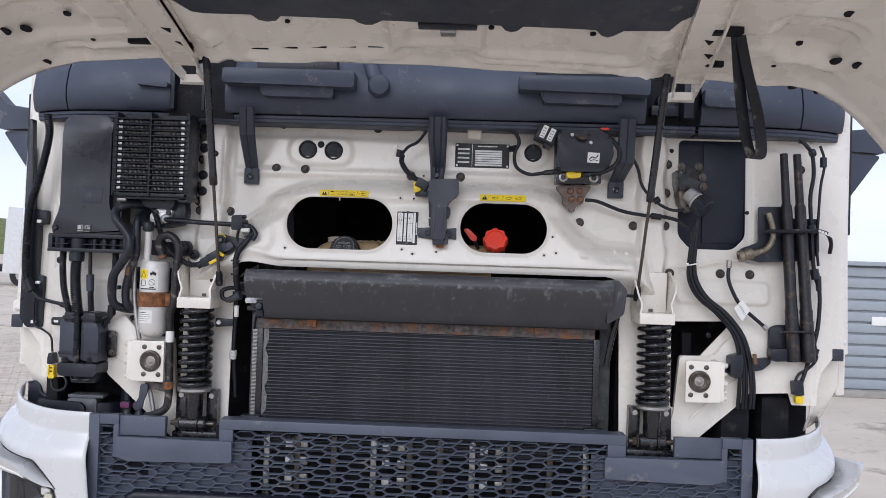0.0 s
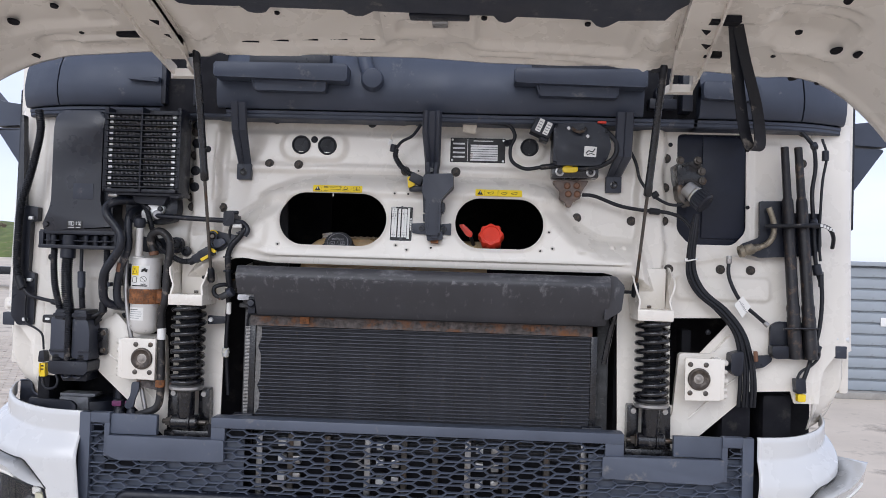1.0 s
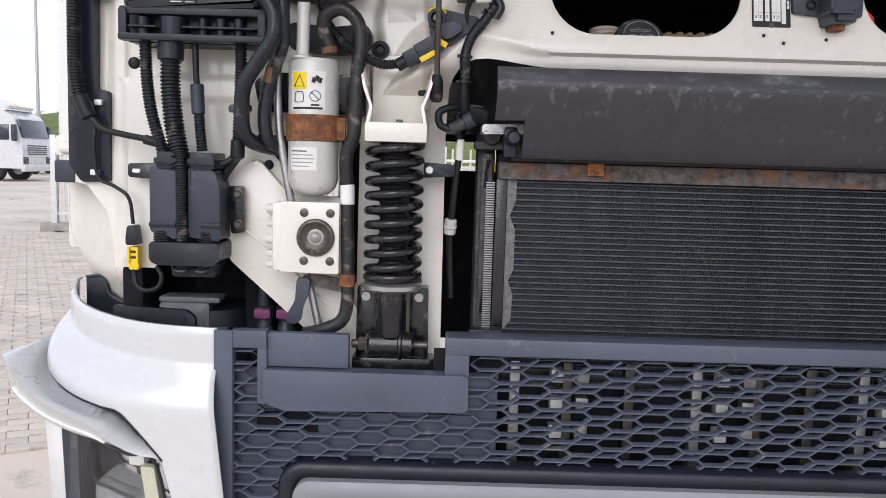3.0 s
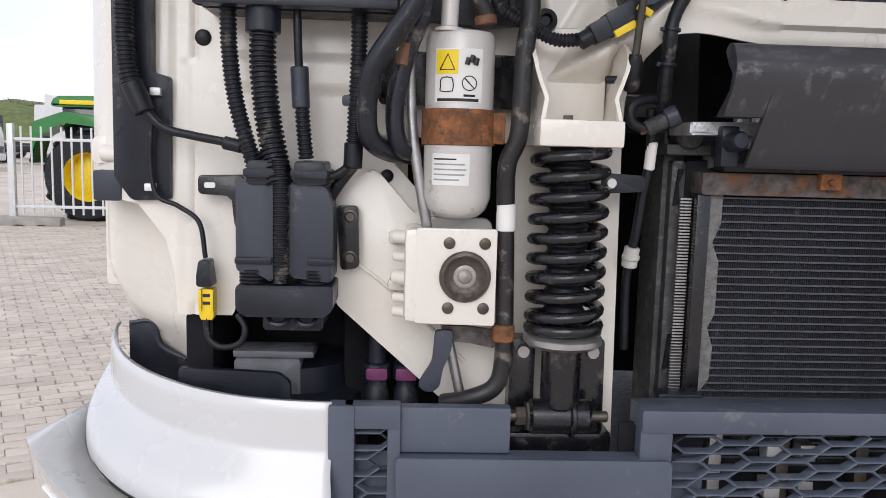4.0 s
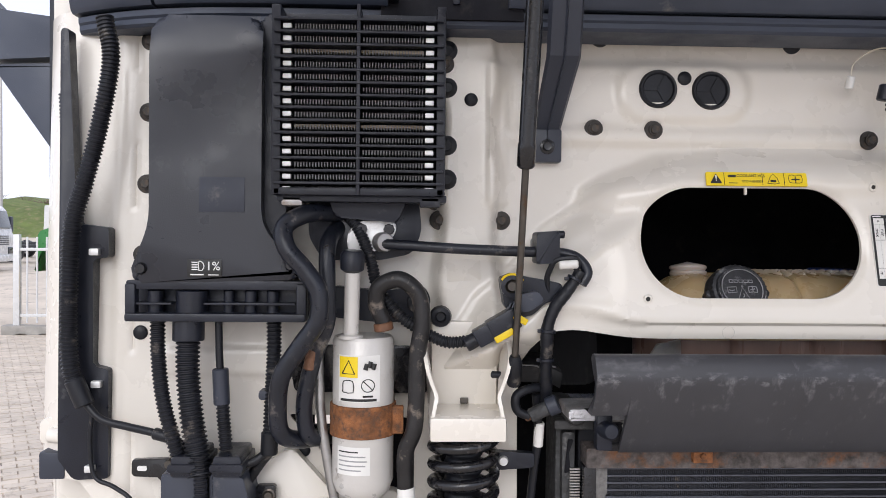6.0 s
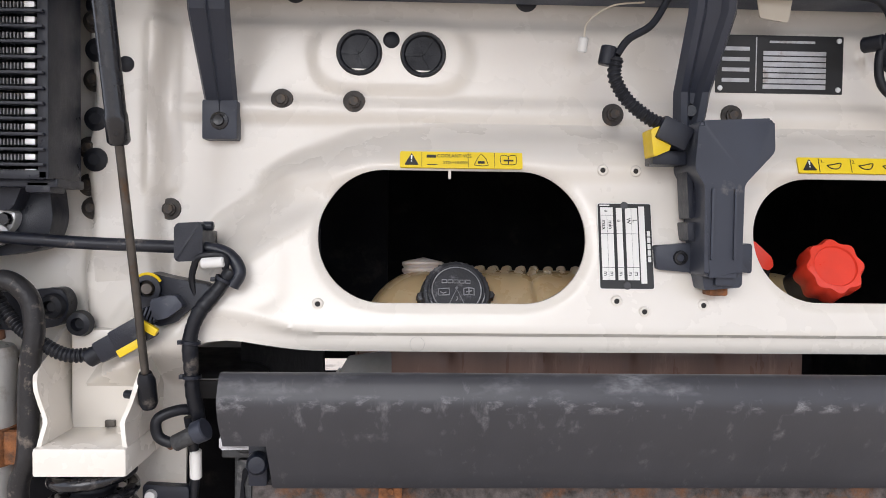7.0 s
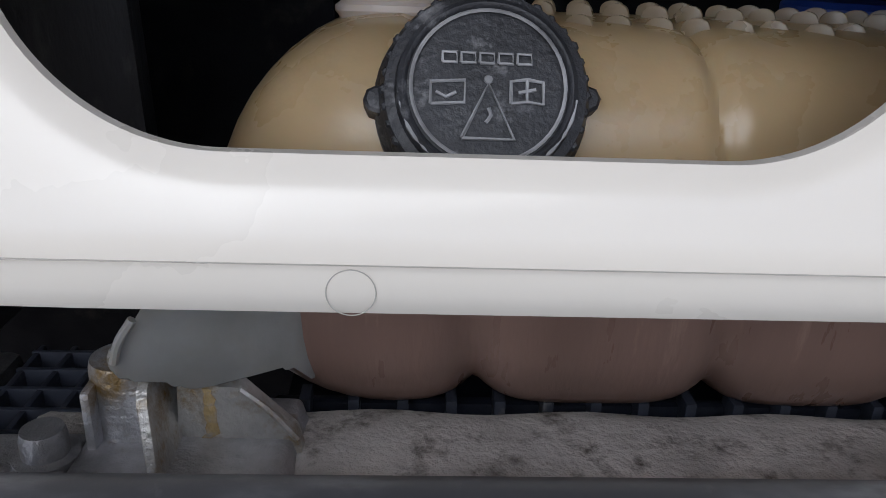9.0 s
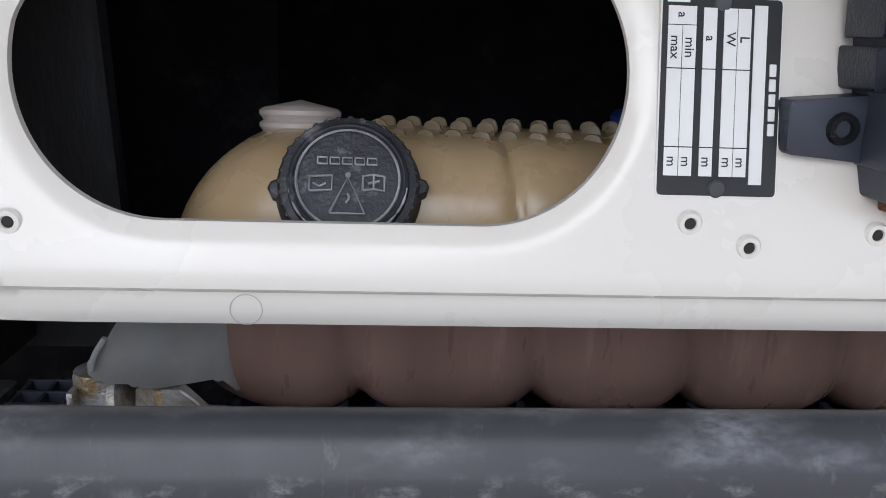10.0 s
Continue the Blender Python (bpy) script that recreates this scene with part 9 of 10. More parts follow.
    lathe(bm, [(0.036, -0.02), (0.0462, -0.004), (0.0462, 0.006), (0.0440, 0.009), (0.0435, 0.020), (0.0415, 0.024), (0.0375, 0.025), (0.0365, 0.0305), (0.0345, 0.032), (0.0335, 0.0315), (0.0325, 0.030), (0, 0.0312)], c, ax, 56)
    u = Vector((1, 0, 0))
    u = (u - ax * u.dot(ax)).normalized()
    v = ax.cross(u)
    if v.z < 0:
        v = -v
    part("cap_body", bm, CAPM, cap)
    for k in range(36):
        a = 2 * math.pi * k / 36
        p = c + 0.0415 * (math.cos(a) * u + math.sin(a) * v)
        bm = B()
        rod(bm, p - ax * 0.002, p + ax * 0.0235, 0.0021 if k % 3 else 0.0026, 6)
        part("grip_rib", bm, CAPM, cap)
    for a in (radians(2), radians(182)):
        p = c + 0.0445 * (math.cos(a) * u + math.sin(a) * v)
        bm = B()
        rod(bm, p - ax * 0.002, p + ax * 0.014, 0.006, 8)
        part("lug", bm, CAPM, cap)
    pm = Matrix.Translation(c + ax * 0.0316) @ Matrix(((u.x, v.x, ax.x), (u.y, v.y, ax.y), (u.z, v.z, ax.z))).to_4x4()
    bm = B()
    F = lambda x, y: pm @ Vector((x, y, 0.0002))
    sweep(bm, [F(0.031 * math.cos(k * math.pi / 24), 0.031 * math.sin(k * math.pi / 24)) for k in range(49)], 0.0008, 5, False)
    tube(bm, [F(-0.0105, -0.0215), F(0.0, 0.001), F(0.0105, -0.0215), F(-0.0105, -0.0215)], 0.0009, 5, 1)
    tube(bm, [F(-0.023, -0.008), F(-0.023, 0.001), F(-0.0095, 0.002), F(-0.0095, -0.007), F(-0.023, -0.008)], 0.0008, 5, 1)
    tube(bm, [F(-0.021, -0.003), F(-0.017, -0.005), F(-0.013, -0.003)], 0.0008, 5, 1)
    tube(bm, [F(0.009, -0.007), F(0.009, 0.002), F(0.0155, 0.003), F(0.022, 0.002), F(0.022, -0.007), F(0.0155, -0.006), F(0.009, -0.007)], 0.0008, 5, 1)
    tube(bm, [F(0.0155, 0.003), F(0.0155, -0.006)], 0.0008, 5, 1)
    tube(bm, [F(0.012, -0.0025), F(0.019, -0.001)], 0.0009, 5, 1)
    tube(bm, [F(-0.001, -0.015), F(0.001, -0.012), F(0, -0.009)], 0.0008, 5, 2)
    lathe(bm, [(0, 0.0008), (0.0016, 0.0006), (0.002, 0)], F(0, 0.0025), ax, 12)
    part("worn_relief", bm, CAPLINE, cap, "chalk-worn raised signs")
    bm = B()
    for k in range(5):
        x0, x1 = -0.0185 + 0.0075 * k, -0.0128 + 0.0075 * k
        tube(bm, [F(x0, 0.0092), F(x1, 0.0092), F(x1, 0.0133), F(x0, 0.0133), F(x0, 0.0092)], 0.0007, 5, 1)
    part("brand_mark", bm, CAPLINE, cap, "plain worn brand mark")
    rng_c = random.Random(4)
    bm = B()
    crust = [math.radians(-175 + 4 * k) for k in range(43)]
    sweep(bm, [pm @ Vector((0.0358 * math.cos(a), 0.0358 * math.sin(a), -0.0012)) for a in crust], [rng_c.uniform(0.0003, 0.0013) for _ in crust], 6)
    part("chalk_crust", bm, CAPLINE, cap, "chalky crust along the lower rim")


expansion_tank()
fc = thing("oil_filler_cap", (0.207, 2.56, 1.67), "bright red ribbed oil filler cap", "filler cap")
bm = B()
c = Vector((0.207, 2.539, 1.699))
ax = Vector((-0.06, -1, 0.42)).normalized()
u = ax.orthogonal().normalized()
w = ax.cross(u)
rings = []
for r, h in ((0.034, -0.01), (0.036, 0.0), (0.036, 0.024), (0.033, 0.0305), (0.0265, 0.031), (0.025, 0.0285), (0.0, 0.0285)):
    rings.append([bm.verts.new(c + ax * h + (r * (1 + (0.07 * math.cos(8 * a) if 0.03 < r else 0))) * (math.cos(a) * u + math.sin(a) * w)) for a in (2 * math.pi * k / 64 for k in range(64))])
for p, q in zip(rings, rings[1:]):
    for k in range(64):
        bm.faces.new((p[k], p[(k + 1) % 64], q[(k + 1) % 64], q[k]))
bmesh.ops.remove_doubles(bm, verts=bm.verts, dist=1e-5)
part("cap_body", bm, RED, fc)
bm = B()
lathe(bm, [(0.03, 0), (0.028, -0.12), (0.0, -0.12)], c, ax, 24)
part("filler_neck", bm, PLASTIC, fc)
dp = thing("dipstick_handle", (0.13, 2.6, 1.70), "red dipstick loop handle", "dipstick")
bm = B()
prism(bm, rpoly([(0.108, 1.738), (0.122, 1.742), (0.152, 1.715), (0.148, 1.700), (0.132, 1.706)], 0.006), 2.560, 2.572, 0.003)
part("loop", bm, RED, dp)
bm = B()
tube(bm, [(0.145, 2.570, 1.705), (0.16, 2.62, 1.66), (0.17, 2.70, 1.58)], 0.006, 8)
part("tube", bm, PLASTIC, dp)

sb = thing("cross_beam", (0, 2.53, 1.47), "dirty grey cast cross beam under the tank", "cross beam")
bm = B()
nb, rows = 60, []
prof = [(2.56, 1.45), (2.482, 1.476), (2.480, 1.484), (2.487, 1.491), (2.51, 1.497), (2.545, 1.500), (2.575, 1.499), (2.592, 1.494), (2.594, 1.45)]
for i in range(nb + 1):
    x = -0.47 + 0.98 * i / nb
    rows.append([bm.verts.new((x, y, z + 0.0015 * math.sin(x * 60 + y * 90))) for y, z in prof])
for a, b in zip(rows, rows[1:]):
    for k in range(len(prof) - 1):
        bm.faces.new((a[k], a[k + 1], b[k + 1], b[k]))
bm.faces.new(rows[0])
bm.faces.new(rows[-1])
part("beam", bm, mat("oily_cast_beam", (0.62, 0.59, 0.56), 0.6, 0.05, var=0.3, vscale=22, bump=0.35, bscale=260, dirt=(0.16, 0.14, 0.12), amount=0.34, dscale=55), sb)
SIDE[0] = -0.005
cb = thing("cast_bracket", (-0.40, 2.55, 1.5), "stained cast aluminium tank bracket", "cast bracket")
bm = B()
lathe(bm, [(0.0155, 0), (0.0148, 0.046), (0.0138, 0.050), (0.0065, 0.050), (0.0055, 0.040)], (-0.412, 2.555, 1.497), (0, 0, 1), 24)
box(bm, -0.4245, -0.4200, 2.534, 2.55, 1.497, 1.540, 0.002)
box(bm, -0.410, -0.392, 2.540, 2.556, 1.497, 1.538, 0.003)
part("post", bm, CASTALU, cb)
bm = B()
prism(bm, rpoly([(-0.386, 1.5385), (-0.358, 1.5365), (-0.334, 1.512), (-0.331, 1.500), (-0.388, 1.498)], 0.002), 2.546, 2.556, 0.002)
tube(bm, [(-0.358, 2.545, 1.5365), (-0.346, 2.545, 1.526), (-0.333, 2.545, 1.510)], 0.0016, 6)
part("gusset_web", bm, CASTSTAIN, cb)
bm = B()
prism(bm, rpoly([(2.570, 1.546), (2.532, 1.546), (2.526, 1.541), (2.508, 1.506), (2.570, 1.500)], 0.002, 3), -0.0023, 0.0023, 0.001, Matrix.Rotation(radians(90), 4, "Z"))
for v in bm.verts:
    v.co.x = -v.co.x - 0.387 - 0.009 * (v.co.z - 1.506) / 0.04
part("rib", bm, CASTSTAIN, cb, "worn bright rib with amber stains")
bm = B()
rng_s = random.Random(8)
left = [(-0.3745 + rng_s.uniform(-0.0006, 0.0006), 1.5365 - 0.003 * k) for k in range(9)] + [(-0.379, 1.508), (-0.3845, 1.502)]
right = [(-0.3805, 1.5035), (-0.3715, 1.5105)] + [(-0.3682 - 0.0003 * (8 - k) * rng_s.uniform(0.2, 1.2) + rng_s.uniform(-0.0007, 0.0006), 1.5365 - 0.003 * k) for k in range(8, -1, -1)]
prism(bm, left + right, 2.5452, 2.5470, 0)
part("amber_stain", bm, mat("amber_residue", (0.46, 0.34, 0.17), 0.6, var=0.45, vscale=90, bump=0.15, bscale=300, dirt=(0.40, 0.38, 0.36), amount=0.42, dscale=110), cb, "amber dried coolant streak")
bm = B()
prism(bm, rpoly([(-0.428, 1.511), (-0.336, 1.509), (-0.332, 1.495), (-0.428, 1.495)], 0.003), 2.47, 2.58, 0.004)
part("base", bm, CASTALU, cb)
bm = B()
prism(bm, rpoly([(-0.53, 1.509), (-0.429, 1.511), (-0.429, 1.495), (-0.53, 1.493)], 0.003), 2.47, 2.546, 0.004)
part("side_flange", bm, CASTALU, cb)
bm = B()
lathe(bm, [(0, 0.016), (0.009, 0.016), (0.010, 0.012), (0.010, 0.004), (0.014, 0.003), (0.014, 0)], (-0.440, 2.530, 1.509), (0, 0, 1), 24)
part("bolt_head", bm, CASTALU, cb)
SIDE[0], RISE[0] = -0.018, -0.006
mg = thing("mesh_guard", (-0.46, 2.58, 1.52), "black plastic mesh guard beside the bracket", "guard")
for k in range(5):
    x = -0.486 + 0.0185 * k
    bm = B()
    box(bm, x, x + 0.0035, 2.548, 2.655, 1.484, 1.501, 0.0012)
    part("bar", bm, PLASTIC_G, mg)
for k in range(6):
    bm = B()
    box(bm, -0.4875, -0.408, 2.548 + 0.0195 * k, 2.5515 + 0.0195 * k, 1.485, 1.5015, 0.0012)
    part("crossbar", bm, PLASTIC_G, mg)
bm = B()
box(bm, -0.490, -0.430, 2.5462, 2.5495, 1.480, 1.503, 0.002)
part("front_rim", bm, LIGHTG, mg, "grey worn rim")
SIDE[0], RISE[0] = 0.0, 0.0
rd = thing("ribbed_cover", (-0.1, 2.62, 1.46), "black ribbed cover under the tank", "cover")
bm = B()
box(bm, -0.36, 0.30, 2.60, 2.72, 1.44, 1.468, 0.003)
part("cover", bm, PLASTIC, rd)
for k in range(24):
    bm = B()
    box(bm, -0.345 + 0.026 * k, -0.339 + 0.026 * k, 2.596, 2.612, 1.455, 1.498, 0.001)
    part("rib", bm, PLASTIC_G, rd)
bm = B()
box(bm, -0.36, 0.30, 2.606, 2.614, 1.455, 1.490, 0.002)
part("front_wall", bm, PLASTIC, rd)
ic = thing("intake_duct", (-0.55, 2.7, 1.52), "grey plastic duct behind the shroud edge", "duct")
bm = B()
rows = []
for k in range(13):
    x = -0.650 + 0.130 * k / 12
    drop = 0.010 * max(0.0, (x + 0.55) / 0.03) ** 2
    rows.append([bm.verts.new((x, y, z - drop)) for y, z in ((2.615, 1.520), (2.604, 1.536), (2.603, 1.546), (2.608, 1.551), (2.64, 1.553), (2.70, 1.556), (2.78, 1.562), (2.785, 1.52))])
for a, b in zip(rows, rows[1:]):
    for k in range(7):
        bm.faces.new((a[k], a[k + 1], b[k + 1], b[k]))
bm.faces.new(rows[0])
bm.faces.new(rows[-1][::-1])
part("duct", bm, mat("dusty_grey_duct", (0.03, 0.03, 0.032), 0.5, var=0.15, vscale=14, bump=0.03, dirt=(0.08, 0.078, 0.075), amount=0.2, dscale=22), ic, "", 50)
bm = B()
tube(bm, [(-0.645, 2.602, 1.548), (-0.57, 2.602, 1.5485), (-0.555, 2.602, 1.546), (-0.545, 2.602, 1.548), (-0.53, 2.602, 1.546)], 0.0014, 6)
part("rim_bead", bm, EAR, ic)
pp = thing("inner_side_panel", (-0.6, 2.8, 1.5), "pale grey inner panel end behind the bulkhead lip", "panel")
bm = B()
prism(bm, rpoly([(-0.705, 1.499), (-0.692, 1.522), (-0.662, 1.556), (-0.63, 1.585), (-0.58, 1.61), (-0.50, 1.61), (-0.503, 1.505)], 0.006, 3), 2.80, 2.812, 0.004)
part("panel_end", bm, STICKW, pp)
bt = thing("blue_canister", (0.0, 2.8, 1.62), "dark blue canister behind the tank", "canister")
bm = B()
lathe(bm, [(0, 0), (0.04, 0), (0.04, 0.096), (0.036, 0.10), (0, 0.10)], (0.008, 2.80, 1.595), (0, 0, 1), 24)
part("shell", bm, BLUE, bt)
bm = B()
lathe(bm, [(0.0405, 0), (0.042, 0.002), (0.042, 0.006), (0.0405, 0.008)], (0.008, 2.80, 1.675), (0, 0, 1), 24)
part("rim", bm, BLUE, bt)
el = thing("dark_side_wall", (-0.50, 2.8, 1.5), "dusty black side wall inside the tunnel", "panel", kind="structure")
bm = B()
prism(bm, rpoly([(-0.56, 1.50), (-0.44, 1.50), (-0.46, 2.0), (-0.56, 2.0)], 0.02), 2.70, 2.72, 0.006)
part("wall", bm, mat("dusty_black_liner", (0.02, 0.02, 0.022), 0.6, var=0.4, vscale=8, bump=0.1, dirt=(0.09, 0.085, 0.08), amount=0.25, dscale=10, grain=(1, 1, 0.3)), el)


# ---- yard: ground and what stands behind the truck ----
OFFSET[0] = 0.0


def ground_z(x, y):
    d = max(0.0, y - 20)
    return 0.012 * min(d, 45) if x < 2 else 0.0


gx = [-400, -150, -80, -50, -35, -25, -18, -12, -8, -4, 0, 2, 4, 8, 14, 25, 60, 150, 400]
gy = [-400, -100, -30, -10, 0, 5, 10, 15, 20, 23, 26, 30, 35, 40, 48, 56, 65, 75, 90, 140, 300, 900]
bm = B()
rows = [[bm.verts.new((x, y, ground_z(x, y) + (0.9 * min(4, max(0, (y - 70) / 12)) if x < -6 and y > 70 else 0))) for x in gx] for y in gy]
for a, b in zip(rows, rows[1:]):
    for k in range(len(gx) - 1):
        bm.faces.new((a[k], a[k + 1], b[k + 1], b[k]))
ground = tagged(link("ground", bm, GROUND_M, 0), "sandy beige paved truck yard", "ground", kind="structure")
bm = B()
prev = None
for i in range(80):
    x = -140 + 2.0 * i
    h = 3.5 + 0.5 * math.sin(i * 0.7) + 0.3 * math.sin(i * 2.3)
    q = [bm.verts.new((x, 78, 1.0)), bm.verts.new((x, 86, 1.6 + h * 0.75)), bm.verts.new((x, 95, 1.6 + h)), bm.verts.new((x, 130, 1.6 + h))]
    if prev:
        for k in range(3):
            bm.faces.new((prev[k], q[k], q[k + 1], prev[k + 1]))
    prev = q
tagged(link("grass_bank", bm, GRASS, 60), "green grassy bank behind the yard", "bank", kind="structure")
random.seed(5)
bm = B()
for i in range(60):
    x = -95 + random.random() * 80
    h = 0.5 + random.random() * 1.1
    base = Vector((x, 93, 4.6))
    for k in range(22):
        a = random.random() * 6.28
        tip = base + Vector((math.cos(a) * h * 1.4 * random.random(), math.sin(a) * h * 0.6, h * (0.4 + 0.6 * random.random())))
        sweep(bm, [base, (base + tip) / 2 + Vector((0.1, 0, 0.2)), tip], [0.05, 0.03, 0.01], 4)
tagged(link("scrub", bm, TREEGREY, 0), "bare grey-brown scrub on the bank", "bush", kind="stuff")


def lamp_mast(x, y):
    z = ground_z(x, y)
    t = thing("light_mast", (x, y, z), "tall thin grey yard light mast", "light mast", "light masts")
    bm = B()
    sweep(bm, [Vector((x, y, z)), Vector((x, y, z + 8)), Vector((x, y, z + 16))], [0.14, 0.11, 0.08], 10)
    part("pole", bm, STEEL, t)
    for k in range(-2, 3):
        bm = B()
        box(bm, x + 0.42 * k - 0.18, x + 0.42 * k + 0.18, y - 0.2, y + 0.2, z + 15.9 - 0.05 * (k % 2), z + 16.1, 0.03)
        part("floodlight", bm, STEEL, t)


lamp_mast(-29.8, 58)


def far_truck(x, y, turn, cab_h, label, parts_on=True):
    z = ground_z(x, y)
    m = Matrix.Translation((x, y, z)) @ Matrix.Rotation(radians(turn), 4, "Z") @ Matrix.Scale(0.92, 4)
    t = thing("parked_truck", (x, y, z), label, "truck", "parked trucks")
    bm = B()
    pr = rpoly([(0, 0.55), (0, 1.5), (0.12, 2.0), (0.35, 2.75), (0.9, cab_h), (2.1, cab_h), (2.2, 0.55)], 0.1, 4)
    prism(bm, pr, -1.22, 1.22, 0.06, Matrix.Rotation(radians(90), 4, "Z"))
    for v in bm.verts:
        v.co = m @ v.co
    part("cab", bm, WHITE_B, t, "white cab")
    bm = B()
    box(bm, -1.08, 1.08, -0.10, -0.0, 1.75, 2.55, 0.04, m @ Matrix.Rotation(radians(-16), 4, "X") @ Matrix.Translation((0, -0.42, 0.05)))
    part("windscreen", bm, GLASS_D, t, "dark windscreen")
    for s in (-1, 1):
        bm = B()
        box(bm, s * 1.225 - 0.01, s * 1.225 + 0.01, 0.55, 1.25, 1.75, 2.4, 0.02, m)
        part("side_window", bm, GLASS_D, t)
        bm = B()
        box(bm, s * 1.42 - 0.12, s * 1.42 + 0.12, 0.15, 0.30, 1.7, 2.4, 0.04, m)
        part("mirror", bm, PLASTIC_G, t)
        bm = B()
        box(bm, s * 0.95 - 0.2, s * 0.95 + 0.2, -0.03, 0.05, 0.75, 1.05, 0.03, m)
        part("headlight", bm, GLASS_D, t)
    bm = B()
    for k in range(5):
        box(bm, -0.8, 0.8, -0.03, 0.03, 1.15 + 0.09 * k, 1.19 + 0.09 * k, 0.01, m)
    part("front_grille", bm, PLASTIC_G, t)
    for s in (-1, 1):
        for q in (1.35, 4.8):
            bm = B()
            lathe(bm, [(0.25, -0.14), (0.46, -0.14), (0.5, -0.1), (0.5, 0.1), (0.46, 0.14), (0.25, 0.14)], m @ Vector((s * 1.05, q, 0.5)), m.to_3x3() @ Vector((1, 0, 0)), 24)
            w = part("wheel", bm, RUBBER, t)
            bm = B()
            lathe(bm, [(0, -0.08), (0.26, -0.1), (0.26, 0.1), (0, 0.08)], m @ Vector((s * 1.05, q, 0.5)), m.to_3x3() @ Vector((1, 0, 0)), 20)
            part("rim", bm, STEEL, w)
    bm = B()
    box(bm, -0.5, 0.5, 2.2, 5.8, 0.6, 0.95, 0.03, m)
    part("chassis", bm, RUBBER, t)
    if parts_on:
        bm = B()
        prism(bm, rpoly([(0.7, cab_h - 0.05), (2.1, cab_h - 0.05), (2.1, cab_h + 0.5), (1.9, cab_h + 0.5)], 0.05, 3), -1.1, 1.1, 0.04, Matrix.Rotation(radians(90), 4, "Z"))
        for v in bm.verts:
            v.co = m @ v.co
        part("roof_spoiler", bm, WHITE_B, t)
        bm = B()
        box(bm, -1.0, 1.0, 0.62, 0.80, cab_h + 0.02, cab_h + 0.16, 0.03, m)
        part("light_bar", bm, BEIGE, t, "roof light bar")
    bm = B()
    box(bm, -1.2, 1.2, -0.08, 0.10, 0.42, 0.72, 0.05, m)
    part("front_bumper", bm, WHITE_B, t)
    return t


far_truck(-17.05, 33.0, 90, 3.05, "white tractor unit with a roof light bar across the yard")
far_truck(-16.05, 40.0, 90, 3.0, "white low-cab truck parked behind the fence", False)
far_truck(-18.3, 46.0, 90, 3.3, "white tractor unit parked far off in a row")


def fence(x0, y0, n, dx, dy):
    """Steel crowd fence panels on concrete feet."""
    for k in range(n):
        x, y = x0 + dx * k, y0 + dy * k
        d = Vector((dx, dy, 0)).normalized()
        L = Vector((dx, dy, 0)).length * 0.97
        z = ground_z(x, y)
        t = thing("site_fence", (x, y, z), "white steel bar fence panel on a concrete foot", "fence", "site fence panels")
        m = Matrix.Translation((x, y, z)) @ Matrix.Rotation(math.atan2(dy, dx), 4, "Z")
        for zz in (0.33, 1.45):
            bm = B()
            box(bm, 0, L, -0.02, 0.02, zz - 0.025, zz + 0.025, 0.006, m)
            part("rail", bm, WHITE_B, t)
        bm = B()
        box(bm, -0.05, 0.05, -0.05, 0.05, 0.12, 1.70, 0.008, m)
        part("post", bm, WHITE_B, t)
        nb = int(L / 0.165)
        for j in range(1, nb + 1):
            bm = B()
            rod(bm, m @ Vector((L * j / (nb + 0.5), 0, 0.2)), m @ Vector((L * j / (nb + 0.5), 0, 1.66)), 0.018, 8)
            part("bar", bm, WHITE_B, t)
        bm = B()
        prism(bm, rpoly([(-0.22, 0.0), (-0.22, 0.17), (0.78, 0.15), (0.78, 0.0), (0.58, 0.0), (0.55, 0.05), (0.42, 0.05), (0.4, 0.0), (0.2, 0.0), (0.17, 0.05), (0.05, 0.05), (0.02, 0)], 0.02, 2), -0.12, 0.12, 0.015)
        for v in bm.verts:
            v.co = m @ v.co
        part("foot", bm, CONCRETE, t, "concrete foot")


fence(-7.42, 14.9, 4, 3.4, 0.15)


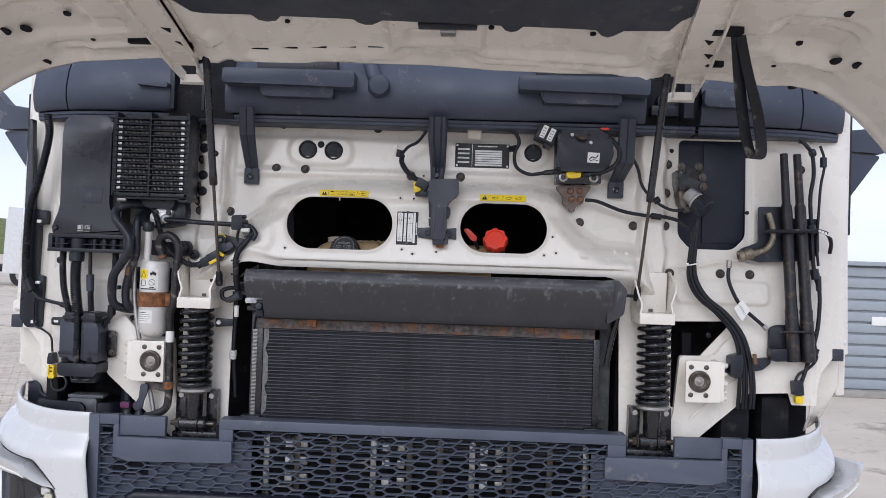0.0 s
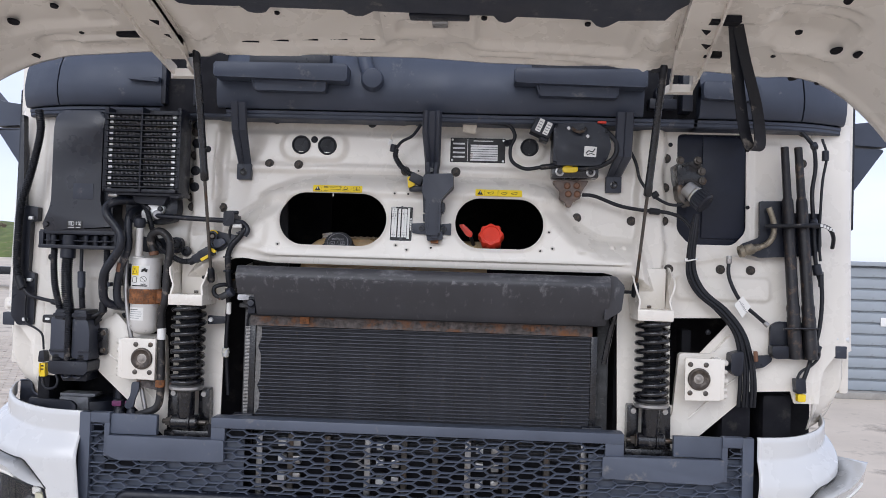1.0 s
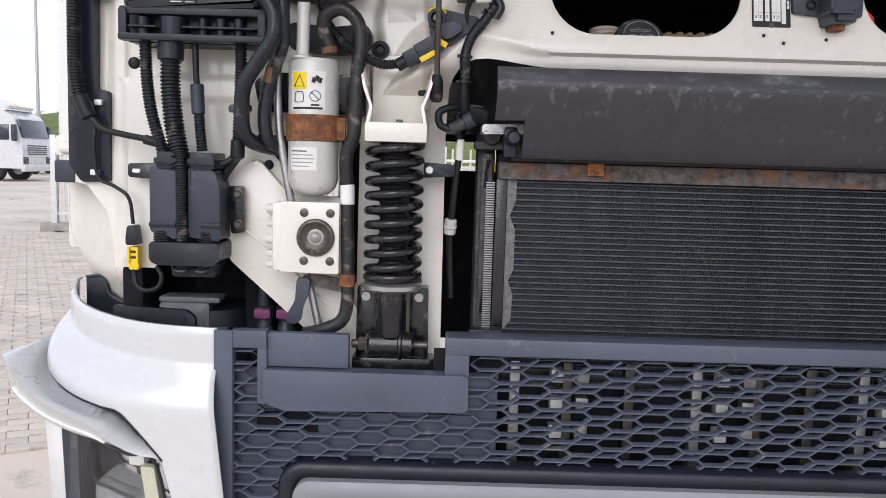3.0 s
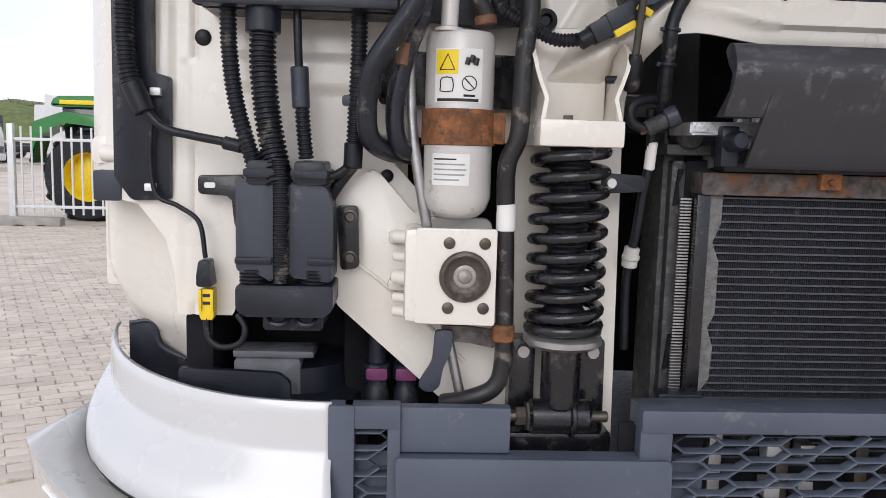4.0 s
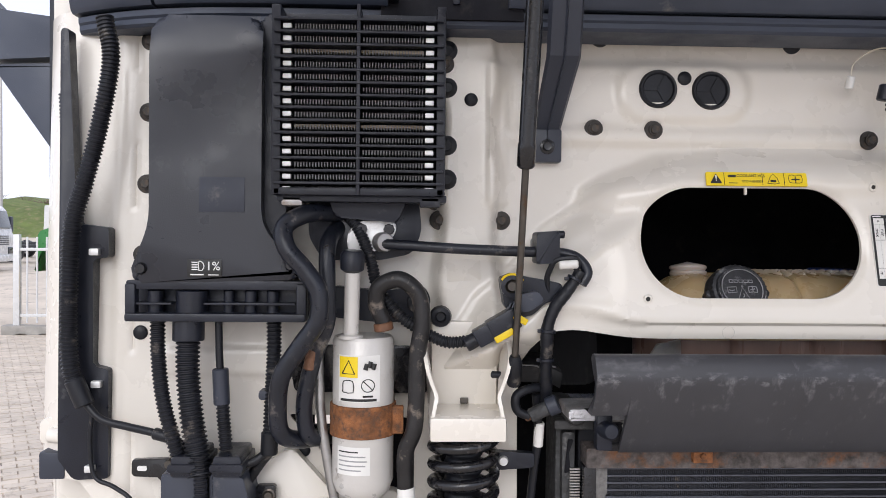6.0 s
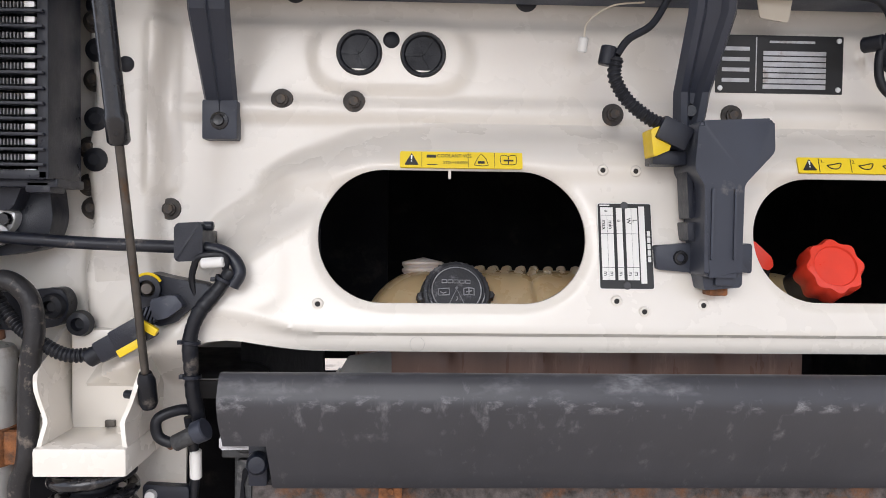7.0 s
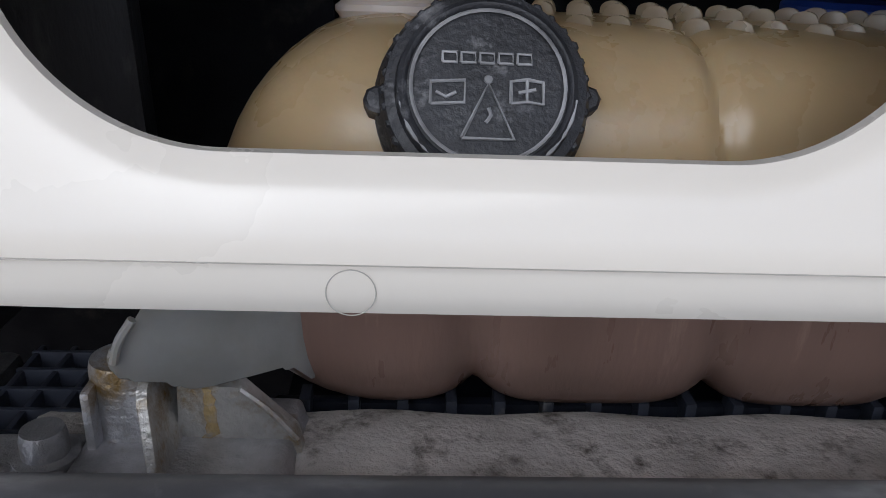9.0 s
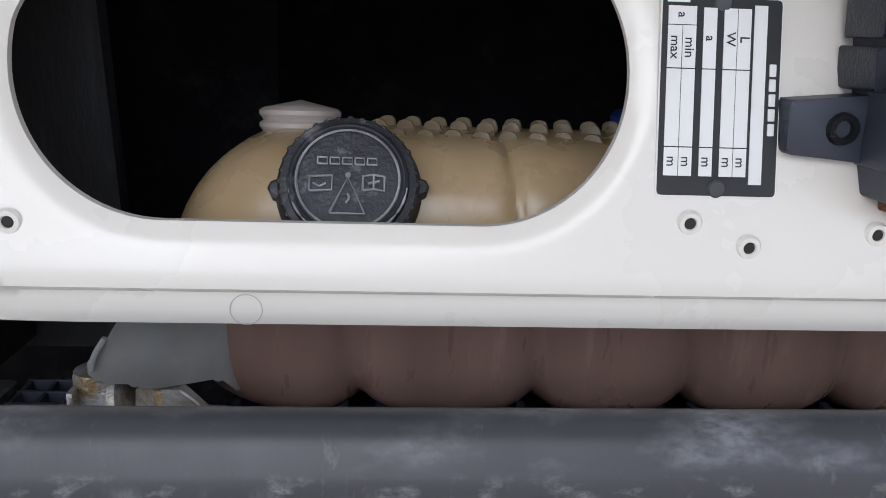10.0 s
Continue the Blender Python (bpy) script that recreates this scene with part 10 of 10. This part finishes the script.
def farm_tractor(x, y):
    t = thing("farm_tractor", (x, y, 0), "green farm tractor with yellow wheel rims behind the fence", "tractor")
    for wx, r, w in ((0.0, 0.80, 0.30), (2.3, 0.57, 0.22)):
        for s in (-0.9, 0.9):
            bm = B()
            lathe(bm, [(r * 0.55, -w), (r * 0.93, -w), (r, -w * 0.7), (r, w * 0.7), (r * 0.93, w), (r * 0.55, w)], (x + wx, y + s + 0.9, r), (0, 1, 0), 32)
            wheel = part("wheel", bm, RUBBER, t, "black lugged tyre")
            for k in range(20):
                a = 2 * math.pi * k / 20
                bm = B()
                box(bm, -0.03, 0.03, -w * 0.9, w * 0.9, r - 0.01, r + 0.035, 0.004, Matrix.Translation((x + wx, y + s + 0.9, r)) @ Matrix.Rotation(a, 4, "Y") @ Matrix.Rotation(0.5 if k % 2 else -0.5, 4, "Z"))
                part("lug", bm, RUBBER, wheel)
            bm = B()
            lathe(bm, [(0, -0.12), (r * 0.2, -0.14), (r * 0.5, -0.06), (r * 0.56, -w * 0.95), (r * 0.6, -w * 0.9), (r * 0.6, w), (0, w)], (x + wx, y + s + 0.9, r), (0, 1, 0), 28)
            part("rim", bm, YELLOW, wheel, "yellow rim")
    bm = B()
    prism(bm, rpoly([(0.5, 1.0), (0.5, 1.75), (1.2, 1.75), (2.9, 1.55), (3.0, 0.9), (1.2, 0.7)], 0.12, 4), y + 0.45, y + 1.35, 0.05)
    for v in bm.verts:
        v.co.x += x
    part("bonnet", bm, GREEN, t)
    bm = B()
    prism(bm, rpoly([(-0.55, 1.2), (-0.62, 2.10), (0.6, 2.12), (0.85, 1.3)], 0.08, 4), y + 0.2, y + 1.6, 0.04)
    for v in bm.verts:
        v.co.x += x
    part("cab_glass", bm, GLASS_D, t, "dark cab glazing")
    bm = B()
    prism(bm, rpoly([(-0.8, 2.05), (-0.7, 2.24), (0.5, 2.27), (0.85, 2.13), (0.8, 2.05)], 0.06, 4), y + 0.1, y + 1.7, 0.05)
    for v in bm.verts:
        v.co.x += x
    part("roof", bm, GREEN, t)
    bm = B()
    box(bm, x - 0.6, x + 0.5, y + 0.05, y + 0.1, 2.09, 2.17, 0.01)
    part("roof_stripe", bm, YELLOW, t)
    bm = B()
    prism(bm, rpoly([(-1.0, 1.0), (-0.95, 1.75), (-0.4, 1.95), (0.4, 1.85), (0.95, 1.1), (0.8, 1.05), (0.3, 1.68), (-0.4, 1.75), (-0.85, 1.5)], 0.05, 3), y - 0.3, y + 0.25, 0.03)
    for v in bm.verts:
        v.co.x += x
    part("fender", bm, GREEN, t)


farm_tractor(-6.57, 16.15)


def yellow_machine(x, y, w, z0, z1, label):
    """A parked yellow machine far behind the truck: body, dark windows, wheels."""
    t = thing("yellow_machine", (x, y, 0), label, "machine", "yellow machines")
    bm = B()
    prism(bm, rpoly([(x, z0), (x, z1 - 0.12), (x + 0.12, z1), (x + w, z1), (x + w, z0)], 0.05, 3), y, y + 1.6, 0.03)
    part("body", bm, YELLOW, t)
    for k in range(2):
        bm = B()
        box(bm, x + w * (0.22 + 0.32 * k), x + w * (0.42 + 0.32 * k), y - 0.01, y + 0.01, z1 - 0.30, z1 - 0.14, 0.004)
        part("window", bm, GLASS_D, t, "dark window")
    for k in (0.2, 0.8):
        bm = B()
        lathe(bm, [(0, -0.12), (0.3, -0.13), (0.42, -0.10), (0.42, 0.10), (0.3, 0.13), (0, 0.12)], (x + w * k, y + 0.1, 0.42), (0, 1, 0), 24)
        part("wheel", bm, RUBBER, t)
    return t


yellow_machine(0.25, 14.0, 1.6, 0.6, 1.72, "yellow parked machine with dark windows behind the truck")
yellow_machine(-3.5, 14.2, 0.75, 0.5, 1.46, "small yellow parked machine behind the truck")


def shed():
    t = thing("metal_shed", (8, 11.2, 0), "low grey shed clad in horizontal metal profiles", "shed")
    bm = B()
    box(bm, 4.2, 14.0, 11.22, 13.2, 0.08, 1.80, 0.01)
    part("wall", bm, SHED, t)
    h = 0.155
    bm = B()
    prism(bm, [(0, 0), (9.8, 0), (9.8, h - 0.03), (0, h - 0.03)], 0, 0.03, 0.008)
    p_ob = link("cladding_panel", bm, SHED, 30)
    p_me = p_ob.data
    bpy.data.objects.remove(p_ob)
    for k in range(11):
        piece("cladding_panel", p_me, Matrix.Translation((4.2, 11.18, 0.10 + h * k)), t)
    bm = B()
    box(bm, 4.15, 14.05, 11.1, 13.3, 1.80, 1.86, 0.01)
    part("roof_edge", bm, SHED, t)
    bm = B()
    box(bm, 5.72, 5.98, 11.165, 11.178, 0.98, 1.10, 0.003)
    part("notice", bm, STICKW, t, "small pale notice plate")
    bm = B()
    box(bm, 4.1, 14.1, 11.0, 13.3, 0.0, 0.09, 0.01)
    part("plinth", bm, CONCRETE, t)


shed()

# ---- paving blocks ----
bm = B()
box(bm, -0.099, 0.099, -0.049, 0.049, -0.04, 0.012, 0.004)
k_ob = link("paving_block", bm, PAVER, 30)
k_me = k_ob.data
bpy.data.objects.remove(k_ob)
random.seed(3)
near = []
bm = B()
turn = Matrix.Rotation(radians(28), 4, "Z")
for i in range(-60, 60):
    for j in range(-10, 150):
        px, py = i * 0.2 + (0.1 if j % 2 else 0), j * 0.1
        p = turn @ Vector((px, py, 0)) + Vector((-3.4, 5.5, 0))
        if not (-9.5 < p.x < -1.5 and 3.2 < p.y < 15.0) or p.x < -1.3 - 0.62 * (p.y - 1.0) * 1.25 or p.x > -1.0 - 0.20 * (p.y - 3.0):
            continue
        zz = random.uniform(-0.003, 0.003)
        if len(near) < 290 and p.y < 5.6:
            near.append(p)
            piece("paving_block", k_me, Matrix.Translation((p.x, p.y, zz)) @ turn, ground)
        else:
            c = [turn @ Vector((a * 0.098, b * 0.048, 0)) + p for a, b in ((-1, -1), (1, -1), (1, 1), (-1, 1))]
            b0 = [bm.verts.new((q.x, q.y, -0.004)) for q in c]
            c2 = [turn @ Vector((a * 0.094, b * 0.044, 0)) + p for a, b in ((-1, -1), (1, -1), (1, 1), (-1, 1))]
            b1 = [bm.verts.new((q.x, q.y, zz + 0.012)) for q in c2]
            bm.faces.new(b1)
            for k in range(4):
                bm.faces.new((b0[k], b0[(k + 1) % 4], b1[(k + 1) % 4], b1[k]))
me = bpy.data.meshes.new("paving")
bm.to_mesh(me)
bm.free()
me.materials.append(PAVER)
tagged(new("paving", me), "beige concrete block paving", "paving", kind="stuff")
